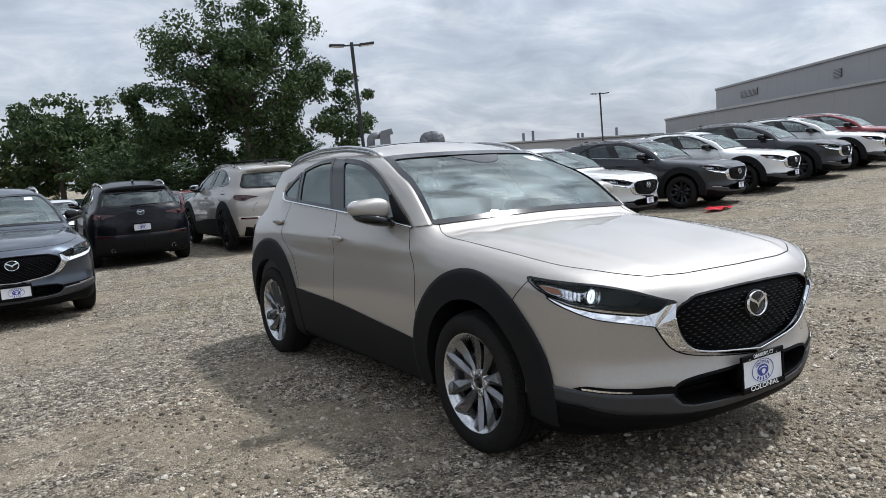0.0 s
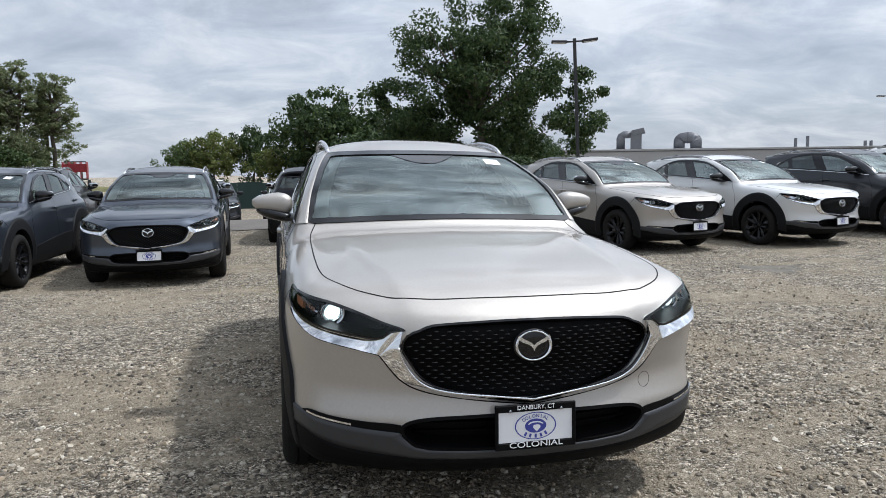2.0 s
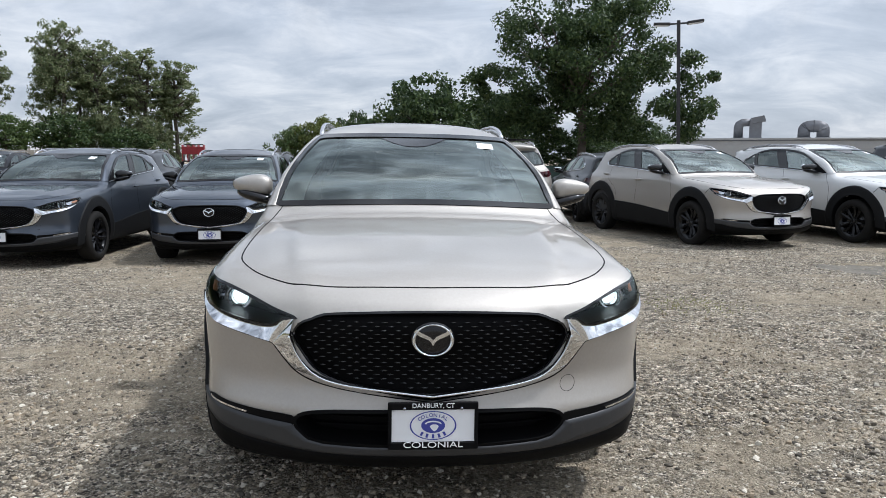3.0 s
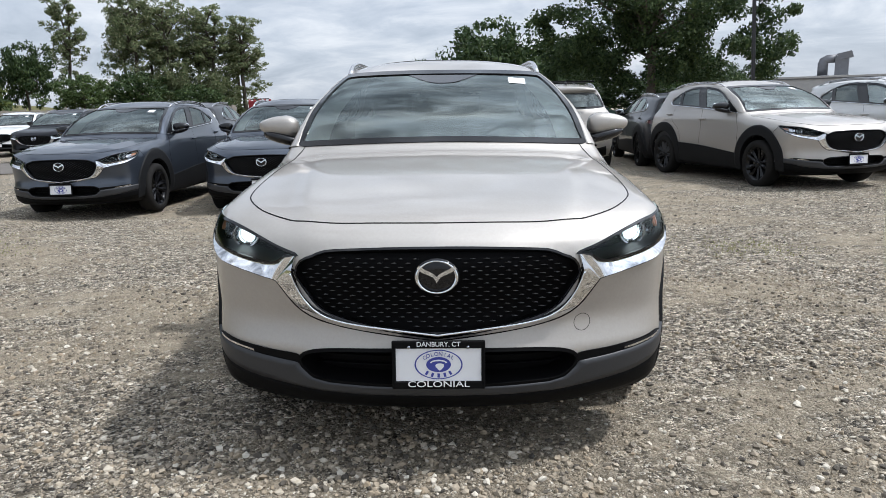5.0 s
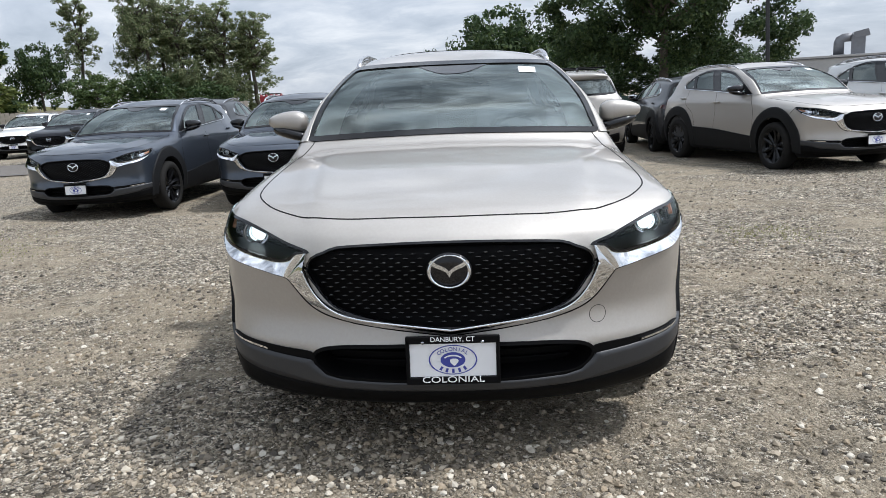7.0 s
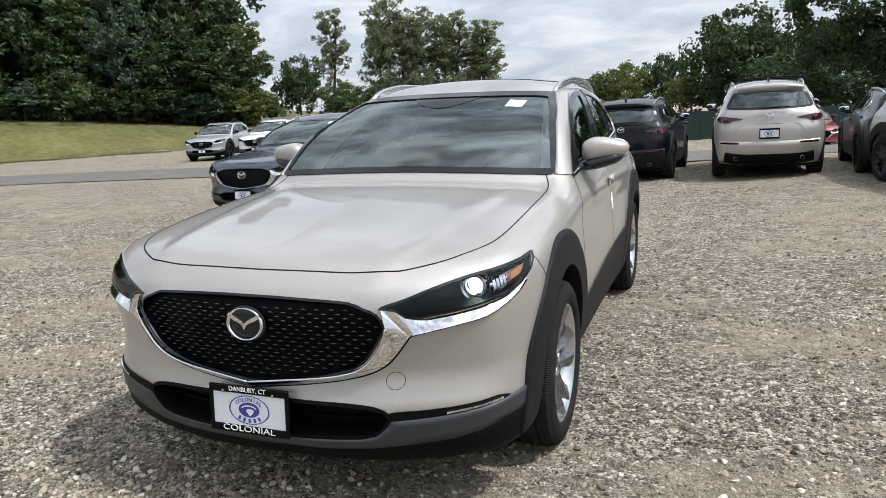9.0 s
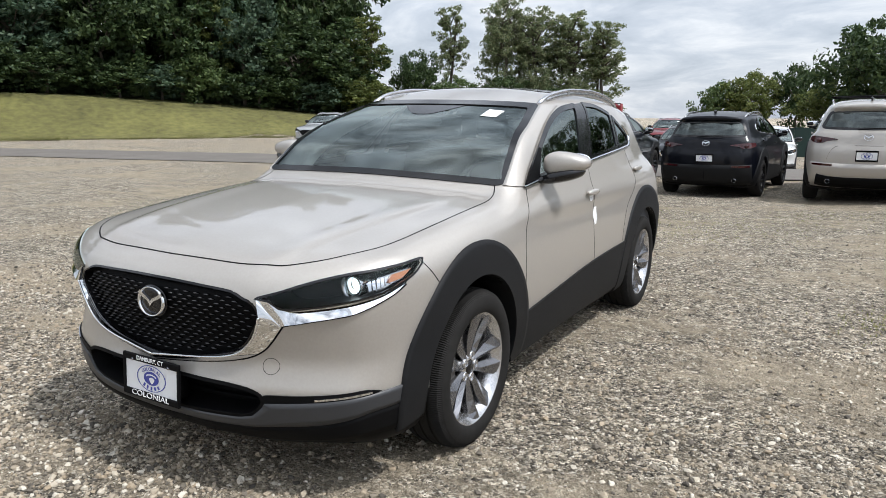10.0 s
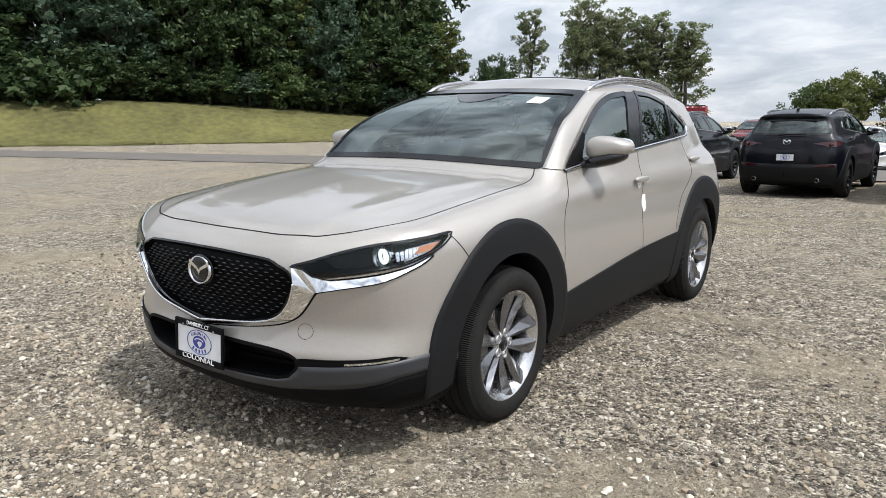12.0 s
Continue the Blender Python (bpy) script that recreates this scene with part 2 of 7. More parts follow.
CROSSOVER = dict(
    width=curve([(-0.95, 0.84), (-0.5, 0.878), (0, 0.892), (0.5, 0.884), (1.3, 0.882), (2.0, 0.888), (2.655, 0.897), (3.1, 0.878), (3.5, 0.80)]),
    side=curve([(0.15, -0.085), (0.3, -0.03), (0.45, -0.008), (0.62, 0.0), (0.80, -0.009), (0.92, -0.030), (1.0, -0.060), (1.08, -0.105), (1.18, -0.18)]),
    hood=curve([(-0.98, 0.80), (-0.9, 0.845), (-0.8, 0.893), (-0.65, 0.935), (-0.4, 0.975), (0, 1.02), (0.3, 1.045), (0.6, 1.06), (1.2, 1.065), (2.2, 1.08), (3.0, 1.10), (3.5, 1.08)]),
    crown=curve([(0, 0), (0.3, 0.006), (0.55, 0.018), (0.75, 0.040), (0.9, 0.09)]),
    nose=curve([(0.15, -0.66), (0.22, -0.83), (0.28, -0.903), (0.36, -0.924), (0.44, -0.932), (0.49, -0.918), (0.55, -0.906), (0.62, -0.917), (0.75, -0.938), (0.82, -0.930), (0.88, -0.89), (1.0, -0.75)]),
    plan=curve([(0, 0), (0.2, 0.008), (0.4, 0.042), (0.6, 0.115), (0.75, 0.205), (0.82, 0.295), (0.86, 0.40), (0.9, 0.60), (0.95, 0.9)]),
    tail=curve([(0.15, 3.22), (0.3, 3.38), (0.45, 3.46), (0.6, 3.475), (0.78, 3.47), (0.9, 3.425), (1.0, 3.395), (1.15, 3.35)]),
    tailplan=curve([(0, 0), (0.4, 0.02), (0.6, 0.06), (0.75, 0.14), (0.85, 0.27), (0.95, 0.5)]),
    cabin=curve([(0.2, 0.76), (0.6, 0.805), (1.2, 0.822), (2.0, 0.82), (2.6, 0.80), (3.0, 0.755), (3.4, 0.69)]),
    lean=0.43, roof=curve([(0.9, 1.45), (1.25, 1.532), (1.6, 1.578), (2.0, 1.588), (2.5, 1.573), (2.9, 1.538), (3.15, 1.502), (3.4, 1.465)]),
    rake=curve([(0.80, 0.05), (1.03, 0.345), (1.078, 0.406), (1.15, 0.49), (1.228, 0.592), (1.30, 0.72), (1.373, 0.88), (1.455, 1.13), (1.55, 1.50), (1.70, 2.10)]), screenbow=0.105, hatch=curve([(1.0, 3.42), (1.15, 3.34), (1.3, 3.24), (1.38, 3.18), (1.42, 3.26), (1.5, 3.30)]),
    fold=curve([(-0.9, 0.43), (-0.5, 0.50), (0.0, 0.555), (0.5, 0.60)]),
    floor=0.20, arch=0.40,
)


def body_field(p, x, y, z):
    """Below zero inside the body."""
    x = np.abs(x)
    side = x - p["width"](y) - p["side"](z)
    fold = x - p["fold"](y)
    top = z - p["hood"](y) + p["crown"](x) - 0.0075 * np.exp(-np.where(fold > 0, fold / 0.035, fold / 0.085) ** 2) * np.clip((0.45 - y) / 0.4, 0, 1)
    nose = p["nose"](z) + p["plan"](x) - y
    tail = y - p["tail"](z) + p["tailplan"](x)
    low = smax(side, top * 0.95, 0.08)
    low = smax(low, nose * 0.9, 0.09)
    low = smax(low, tail * 0.9, 0.08)
    low = smax(low, p["floor"] - z, 0.05)
    slope = 0.466
    wall = (x - p["cabin"](y) + p["lean"] * (z - 1.05) + 5.0 * np.maximum(0.98 - z, 0) ** 2) * 0.9
    lid = z - p["roof"](y) + 0.07 * (x / 0.62) ** 2.6
    pane = (p["rake"](z) + p["screenbow"] * (x / 0.75) ** 2.2 - y) * slope
    back = (y - p["hatch"](z) + 0.16 * (x / 0.7) ** 2.4) * 0.85
    up = smax(smax(wall, lid, 0.12), smax(pane, back, 0.02), 0.05)
    up = smax(up, lid, 0.06)
    up = smax(up, 0.8 - z, 0.02)
    f = -smax(-low, -up, 0.055 - 0.040 * np.clip((0.80 - y) / 0.25, 0, 1) * np.clip((0.74 - x) / 0.06, 0, 1))
    for yy in (0.0, WHEELBASE):
        f = np.maximum(f, np.minimum(p["arch"] - np.hypot(y - yy, z - HUB - 0.005), x - 0.60))
    return f


def net(field, lo, hi, step):
    """The surface where the field is nought, as points and four-sided faces."""
    ax = [np.arange(a, b + step, step) for a, b in zip(lo, hi)]
    n = [len(a) for a in ax]
    v = np.empty(n)
    for i, x in enumerate(ax[0]):
        yy, zz = np.meshgrid(ax[1], ax[2], indexing="ij")
        v[i] = field(np.full_like(yy, x), yy, zz)
    inside = v < 0
    total, count = np.zeros((n[0] - 1, n[1] - 1, n[2] - 1, 3)), np.zeros((n[0] - 1, n[1] - 1, n[2] - 1))
    corner = list(itertools.product((0, 1), repeat=3))
    cut = lambda c: tuple(slice(o, o + m - 1) for o, m in zip(c, n))
    for a in corner:
        for k in range(3):
            if a[k]:
                continue
            b = tuple(1 if j == k else a[j] for j in range(3))
            va, vb = v[cut(a)], v[cut(b)]
            cross = (va < 0) != (vb < 0)
            s = np.where(cross, va / np.where(cross, va - vb, 1), 0)
            for j in range(3):
                total[..., j] += np.where(cross, a[j] + (s if j == k else 0), 0)
            count += cross
    used = count > 0
    index = np.full(used.shape, -1)
    index[used] = np.arange(used.sum())
    cells = np.argwhere(used)
    pts = np.array([a[0] for a in ax]) + step * (cells + total[used] / count[used][:, None])
    for _ in range(3):
        f = field(*pts.T)
        e = 0.004
        g = np.stack([(field(*(pts + e * d).T) - field(*(pts - e * d).T)) / (2 * e) for d in np.eye(3)], 1)
        pts = pts - np.clip(f / np.maximum((g * g).sum(1), 0.2), -step / 2, step / 2)[:, None] * g
    faces = []
    for k in range(3):
        i, j = [q for q in range(3) if q != k]
        a = [slice(1, m - 1) for m in n]
        a[k] = slice(0, n[k] - 1)
        b = list(a)
        b[k] = slice(1, n[k])
        sa, sb = inside[tuple(a)], inside[tuple(b)]
        where = np.argwhere(sa != sb)
        out = sa[sa != sb]
        where[:, i] += 1
        where[:, j] += 1
        ring = []
        for di, dj in ((1, 1), (0, 1), (0, 0), (1, 0)):
            w = where.copy()
            w[:, i] -= di
            w[:, j] -= dj
            ring.append(index[tuple(w.T)])
        quad = np.stack(ring, 1)
        turn = out if k != 1 else ~out
        faces.append(np.where(turn[:, None], quad, quad[:, ::-1]))
    return pts, np.concatenate(faces)


def mesh_of(name, pts, faces, smooth=True):
    me = bpy.data.meshes.new(name)
    me.from_pydata([tuple(p) for p in np.asarray(pts, float).tolist()], [], [tuple(f) for f in (faces.tolist() if hasattr(faces, "tolist") else faces)])
    me.polygons.foreach_set("use_smooth", [smooth] * len(me.polygons))
    me.update()
    return me

# ---- building tools ----
def part(name, data, mat, parent=None, label="", m=None):
    """One mesh object, from a bmesh or a mesh, under a thing or a part."""
    if isinstance(data, bmesh.types.BMesh):
        bm, data = data, bpy.data.meshes.new(name)
        bm.to_mesh(bm_mesh := data)
        bm.free()
    if not data.materials:
        data.materials.append(mat)
    ob = new(name, data)
    if parent is not None:
        ob.parent = parent
    if m is not None:
        ob.matrix_basis = m
    if label:
        ob["label"] = label
    return ob


def thing(name, label, category, m, group="", kind=""):
    return tagged_at(new(name), label, category, m, group, kind)


def tagged_at(ob, label, category, m, group="", kind=""):
    ob.matrix_basis = m
    return tagged(ob, label, category, group, kind)


def smooth_all(bm, angle=None):
    for f in bm.faces:
        f.smooth = True
    if angle:
        for e in bm.edges:
            if len(e.link_faces) == 2 and e.calc_face_angle() > radians(angle):
                e.smooth = False
    return bm


def block(sx, sy, sz, m=None, bevel=0.0, seg=2, bm=None):
    bm = bm or bmesh.new()
    made = bmesh.ops.create_cube(bm, size=1.0)["verts"]
    for v in made:
        v.co = Vector((v.co.x * sx, v.co.y * sy, v.co.z * sz))
    if bevel:
        edges = list({e for v in made for e in v.link_edges})
        made = list({v for f in bmesh.ops.bevel(bm, geom=edges, offset=bevel, segments=seg, affect="EDGES", profile=0.5)["faces"] for v in f.verts} | {v for v in made if v.is_valid})
    if m is not None:
        bmesh.ops.transform(bm, matrix=m, verts=[v for v in made if v.is_valid])
    return bm


def rod(r1, r2, length, m=None, seg=24, bm=None):
    bm = bm or bmesh.new()
    made = bmesh.ops.create_cone(bm, cap_ends=True, segments=seg, radius1=r1, radius2=r2, depth=length)["verts"]
    if m is not None:
        bmesh.ops.transform(bm, matrix=m, verts=made)
    return bm


def lathe(profile, seg=48, closed=False):
    """Turned round the x axis: profile of (x, radius)."""
    pr = np.array(profile, float)
    a = np.linspace(0, 2 * np.pi, seg, endpoint=False)
    pts = np.stack([np.repeat(pr[:, 0], seg), np.outer(pr[:, 1], np.cos(a)).ravel(), np.outer(pr[:, 1], np.sin(a)).ravel()], 1)
    faces = []
    n = len(pr)
    for i in range(n if closed else n - 1):
        for j in range(seg):
            k = (j + 1) % seg
            faces.append((i * seg + j, i * seg + k, (i + 1) % n * seg + k, (i + 1) % n * seg + j))
    return pts, np.array(faces)


def sweep(path, width, height, seg=10, taper=None):
    """A rounded bar along a line of points; z stays up."""
    path = np.array(path, float)
    t = np.gradient(path, axis=0)
    t /= np.linalg.norm(t, axis=1)[:, None]
    across = np.cross(t, (0, 0, 1.0))
    across /= np.linalg.norm(across, axis=1)[:, None] + 1e-9
    up = np.cross(across, t)
    a = np.linspace(0, 2 * np.pi, seg, endpoint=False)
    w = np.ones(len(path)) if taper is None else np.array(taper)
    pts = (path[:, None] + np.cos(a)[None, :, None] * across[:, None] * width * w[:, None, None] + np.sin(a)[None, :, None] * up[:, None] * height * w[:, None, None]).reshape(-1, 3)
    faces = [(i * seg + j, i * seg + (j + 1) % seg, (i + 1) * seg + (j + 1) % seg, (i + 1) * seg + j) for i in range(len(path) - 1) for j in range(seg)]
    faces += [tuple(range(seg))[::-1], tuple((len(path) - 1) * seg + j for j in range(seg))]
    return pts, faces


def spline(points, step=0.02, closed=True):
    """A line through points, evenly stepped; a third value of 1 marks a corner."""
    n = len(points)
    p = np.array([q[:2] for q in points], float)
    corner = [len(q) > 2 for q in points]
    out = []
    for i in range(n if closed else n - 1):
        a, b = p[i], p[(i + 1) % n]
        before = p[i - 1] if (closed or i) else a
        after = p[(i + 2) % n] if (closed or i + 2 < n) else b
        ta = (b - a) if corner[i] else (b - before) / 2
        tb = (b - a) if corner[(i + 1) % n] else (after - a) / 2
        length = np.linalg.norm(b - a)
        ta, tb = (v * min(1, 1.2 * length / (np.linalg.norm(v) + 1e-9)) for v in (ta, tb))
        for s in np.arange(max(1, round(length / step))) / max(1, round(length / step)):
            out.append((1 + 2 * s) * (1 - s) ** 2 * a + s * (1 - s) ** 2 * ta + s * s * (3 - 2 * s) * b + s * s * (s - 1) * tb)
    if not closed:
        out.append(p[-1])
    return np.array(out)


def within(poly, q):
    """Which of the points q lie inside the outline."""
    a, b = poly, np.roll(poly, -1, 0)
    x, y = q[:, 0][:, None], q[:, 1][:, None]
    hit = ((a[:, 1] > y) != (b[:, 1] > y)) & (x < (b[:, 0] - a[:, 0]) * (y - a[:, 1]) / np.where(b[:, 1] == a[:, 1], 1e-9, b[:, 1] - a[:, 1]) + a[:, 0])
    return hit.sum(1) % 2 == 1


def grown(loop, d):
    """The outline moved outwards by d."""
    t = np.roll(loop, -1, 0) - np.roll(loop, 1, 0)
    t /= np.linalg.norm(t, axis=1)[:, None] + 1e-9
    area = (loop[:, 0] * np.roll(loop[:, 1], -1) - loop[:, 1] * np.roll(loop[:, 0], -1)).sum()
    return loop + d * (1 if area > 0 else -1) * np.stack([t[:, 1], -t[:, 0]], 1)


class View:
    """A direction in which outlines are laid on a skin: u across, v up, then inwards."""
    def __init__(self, across, up, inwards, start):
        self.u, self.v, self.d = (np.array(q, float) for q in (across, up, inwards))
        self.start = start

    def flat(self, p):
        p = np.atleast_2d(np.array(p, float))
        return np.stack([p @ self.u, p @ self.v], 1)

    def lay(self, field, uv, reach=3.1):
        uv = np.atleast_2d(uv)
        base = uv[:, :1] * self.u + uv[:, 1:] * self.v + self.start * self.d
        s = np.linspace(0.2, reach, 90)
        line = (base[:, None] + s[None, :, None] * self.d).reshape(-1, 3)
        f = field(*line.T).reshape(len(base), len(s))
        first = np.argmax(f < 0, axis=1)
        none = ~(f < 0).any(1)
        first[none] = np.argmin(f[none], axis=1) if none.any() else 0
        a, b = s[np.maximum(first - 1, 0)], s[first]
        for _ in range(12):
            m = (a + b) / 2
            inside = field(*(base + m[:, None] * self.d).T) < 0
            a, b = np.where(inside, a, m), np.where(inside, m, b)
        p = base + ((a + b) / 2)[:, None] * self.d
        e = 0.003
        g = np.stack([field(*(p + e * k).T) - field(*(p - e * k).T) for k in np.eye(3)], 1)
        return p, g / (np.linalg.norm(g, axis=1)[:, None] + 1e-9)


FRONT = View((1, 0, 0), (0, 0, 1), (0, 1, 0), -1.4)
SIDE = View((0, 1, 0), (0, 0, 1), (-1, 0, 0), -1.4)
TOP = View((1, 0, 0), (0, 1, 0), (0, 0, -1), -1.9)
REAR = View((1, 0, 0), (0, 0, 1), (0, -1, 0), -4.2)
_c, _s = math.cos(radians(40)), math.sin(radians(40))
CORNER = View((_c, _s, 0), (0, 0, 1), (-_s, _c, 0), -1.6)
_c, _s = math.cos(radians(30)), math.sin(radians(30))
BUMPER = View((_c, _s, 0), (0, 0, 1), (-_s, _c, 0), -1.6)
REAR_CORNER = View((_c, -_s, 0), (0, 0, 1), (-_s, -_c, 0), -4.4)


def skirted(p, n, faces, rim, thick):
    """Adds the edge of a panel, so that it has thickness."""
    k = len(p)
    pts = np.concatenate([p, p[rim], p[rim] - thick * n[rim]])
    m = len(rim)
    extra = [(k + i, k + m + i, k + m + (i + 1) % m, k + (i + 1) % m) for i in range(m)]
    return pts, [tuple(f) for f in faces] + extra


def panel(view, field, loop, lift=0.004, thick=0.012, step=0.03):
    """A sheet cut to an outline and laid on the skin."""
    from_grid = np.stack(np.meshgrid(np.arange(loop[:, 0].min(), loop[:, 0].max(), step), np.arange(loop[:, 1].min(), loop[:, 1].max(), step)), -1).reshape(-1, 2)
    keep = within(loop, from_grid)
    q = from_grid[keep]
    if len(q):
        far = np.min(((q[:, None] - loop[None]) ** 2).sum(-1), axis=1) > (0.45 * step) ** 2
        q = q[far]
    n = len(loop)
    verts = [Vector(v) for v in np.concatenate([loop, q]).tolist()]
    co, _, faces, origin, _, _ = geometry.delaunay_2d_cdt(verts, [(i, (i + 1) % n) for i in range(n)], [], 1, 1e-6)
    uv = np.array([tuple(c) for c in co])
    slot = {}
    for i, o in enumerate(origin):
        for k in o:
            slot[k] = i
    rim = [slot[i] for i in range(n)]
    p, nor = view.lay(field, uv)
    p = p + lift * nor
    faces = [tuple(f) for f in faces]
    a, b, c = (p[[f[i] for f in faces]] for i in range(3))
    face_n = np.cross(b - a, c - a)
    flip = (face_n * nor[[f[0] for f in faces]]).sum(1) < 0
    faces = [f[::-1] if w else f for f, w in zip(faces, flip)]
    if thick:
        return skirted(p, nor, faces, rim, thick)
    return p, faces


def band(view, field, a, b, lift=0.004, thick=0.008, closed=True):
    """A strip between two lines of as many points, laid on the skin."""
    pa, na = view.lay(field, a)
    pb, nb = view.lay(field, b)
    rows = [pa - thick * na, pa + lift * na, pa + lift * na, pb + lift * nb, pb + lift * nb, pb - thick * nb]
    n = len(a)
    pts = np.concatenate(rows)
    faces = []
    for r in (0, 2, 4):
        for i in range(n if closed else n - 1):
            j = (i + 1) % n
            faces.append((r * n + i, r * n + j, (r + 1) * n + j, (r + 1) * n + i))
    f = np.array(faces)
    mid = f[(n if closed else n - 1) + 1]
    turn = np.dot(np.cross(pts[mid[1]] - pts[mid[0]], pts[mid[3]] - pts[mid[0]]), na[1]) < 0
    return pts, [tuple(q[::-1]) if turn else tuple(q) for q in f.tolist()]


def strip(view, field, lines, lift, thick):
    """A wide sheet through several lines of as many points, with turned-in edges."""
    laid = [view.lay(field, q) for q in lines]
    rows = [laid[0][0] - thick * laid[0][1]] + [p + lift * n for p, n in laid] + [laid[-1][0] - thick * laid[-1][1]]
    n = len(lines[0])
    pts = np.concatenate(rows)
    faces = [(r * n + i, r * n + i + 1, (r + 1) * n + i + 1, (r + 1) * n + i) for r in range(len(rows) - 1) for i in range(n - 1)]
    f = faces[n - 1 + n // 2]
    if np.cross(pts[f[1]] - pts[f[0]], pts[f[3]] - pts[f[0]]) @ laid[0][1][n // 2] < 0:
        faces = [q[::-1] for q in faces]
    return pts, faces


def mirrored(pts, faces):
    return np.array(pts) * (-1, 1, 1), [tuple(f)[::-1] for f in faces]


def both_halves(points):
    """An outline of the half at x >= 0, from the middle at the top round to the middle at the bottom, made whole."""
    return list(points) + [(-q[0], *q[1:]) for q in reversed(points) if q[0] > 1e-4]


def joined(pieces):
    pts, faces, k = [], [], 0
    for p, f in pieces:
        pts.append(np.asarray(p, float))
        faces += [tuple(int(i) + k for i in q) for q in f]
        k += len(p)
    return np.concatenate(pts), faces


def ball(center, radii, seg=20, power=2.0, squash=None):
    """A rounded, slightly boxy lump."""
    u = np.linspace(0, 2 * np.pi, seg, endpoint=False)
    v = np.linspace(-np.pi / 2, np.pi / 2, seg // 2 + 1)
    e = 2.0 / power
    c = lambda a: np.sign(np.cos(a)) * np.abs(np.cos(a)) ** e
    s = lambda a: np.sign(np.sin(a)) * np.abs(np.sin(a)) ** e
    pts = np.array([[c(b) * c(a), c(b) * s(a), s(b)] for b in v for a in u])
    if squash:
        pts = squash(pts)
    pts = pts * radii + np.array(center)
    faces = [(i * seg + j, i * seg + (j + 1) % seg, (i + 1) * seg + (j + 1) % seg, (i + 1) * seg + j) for i in range(len(v) - 1) for j in range(seg)]
    return pts, faces


def lettering(text, size, depth=0.001):
    """Words as a mesh, in the built-in font, upright in x and z, facing -y."""
    cu = bpy.data.curves.new("letters", "FONT")
    cu.body, cu.size, cu.align_x, cu.align_y, cu.extrude = text, size, "CENTER", "CENTER", depth
    ob = new("letters", cu)
    me = bpy.data.meshes.new_from_object(ob.evaluated_get(bpy.context.evaluated_depsgraph_get()))
    bpy.data.objects.remove(ob)
    bpy.data.curves.remove(cu)
    me.transform(pose(0, 0, 0, 90, 0, 0))
    return me

# ---- the compact crossover, with all its parts ----
WINDOWS = dict(
    front=[(0.62, 1.066, 1), (0.91, 1.228), (1.19, 1.362), (1.46, 1.436), (1.745, 1.466, 1), (1.62, 1.30), (1.495, 1.132, 1), (1.2, 1.113), (0.9, 1.092)],
    rear=[(1.915, 1.474, 1), (2.15, 1.462), (2.385, 1.415, 1), (2.345, 1.29), (2.285, 1.178, 1), (2.0, 1.163), (1.665, 1.142, 1), (1.80, 1.31)],
    quarter=[(2.43, 1.395, 1), (2.56, 1.33), (2.67, 1.255), (2.62, 1.205), (2.45, 1.188), (2.325, 1.182, 1), (2.385, 1.29)],
)
SCREEN = both_halves([(0, 1.472), (0.26, 1.470), (0.46, 1.464), (0.55, 1.458), (0.582, 1.446), (0.634, 1.373), (0.670, 1.300), (0.700, 1.228), (0.720, 1.150), (0.733, 1.080), (0.62, 1.078), (0.35, 1.088), (0, 1.094)])
BACKLIGHT = both_halves([(0, 1.385), (0.40, 1.38), (0.55, 1.365), (0.62, 1.25), (0.655, 1.13), (0.45, 1.105), (0, 1.10)])
GRILLE = both_halves([(0, 0.808), (0.20, 0.805), (0.369, 0.796), (0.416, 0.779), (0.458, 0.760), (0.477, 0.715), (0.447, 0.660), (0.41, 0.607), (0.363, 0.574), (0.297, 0.552), (0.183, 0.531), (0, 0.515)])
INTAKE = both_halves([(0, 0.462), (0.30, 0.458), (0.425, 0.447), (0.472, 0.425), (0.470, 0.39), (0.430, 0.352), (0.377, 0.340), (0.221, 0.335), (0, 0.331)])
HEADLAMP = [(0.463, -0.874, 0.779), (0.535, -0.838, 0.803), (0.600, -0.800, 0.827), (0.665, -0.755, 0.847), (0.725, -0.700, 0.862), (0.780, -0.620, 0.872), (0.818, -0.525, 0.879), (0.843, -0.402, 0.884),
            (0.851, -0.45, 0.852), (0.848, -0.50, 0.832), (0.838, -0.567, 0.812), (0.814, -0.636, 0.793), (0.789, -0.685, 0.785), (0.758, -0.726, 0.777), (0.70, -0.770, 0.765), (0.64, -0.804, 0.755), (0.575, -0.836, 0.746), (0.546, -0.847, 0.750), (0.51, -0.858, 0.773)]
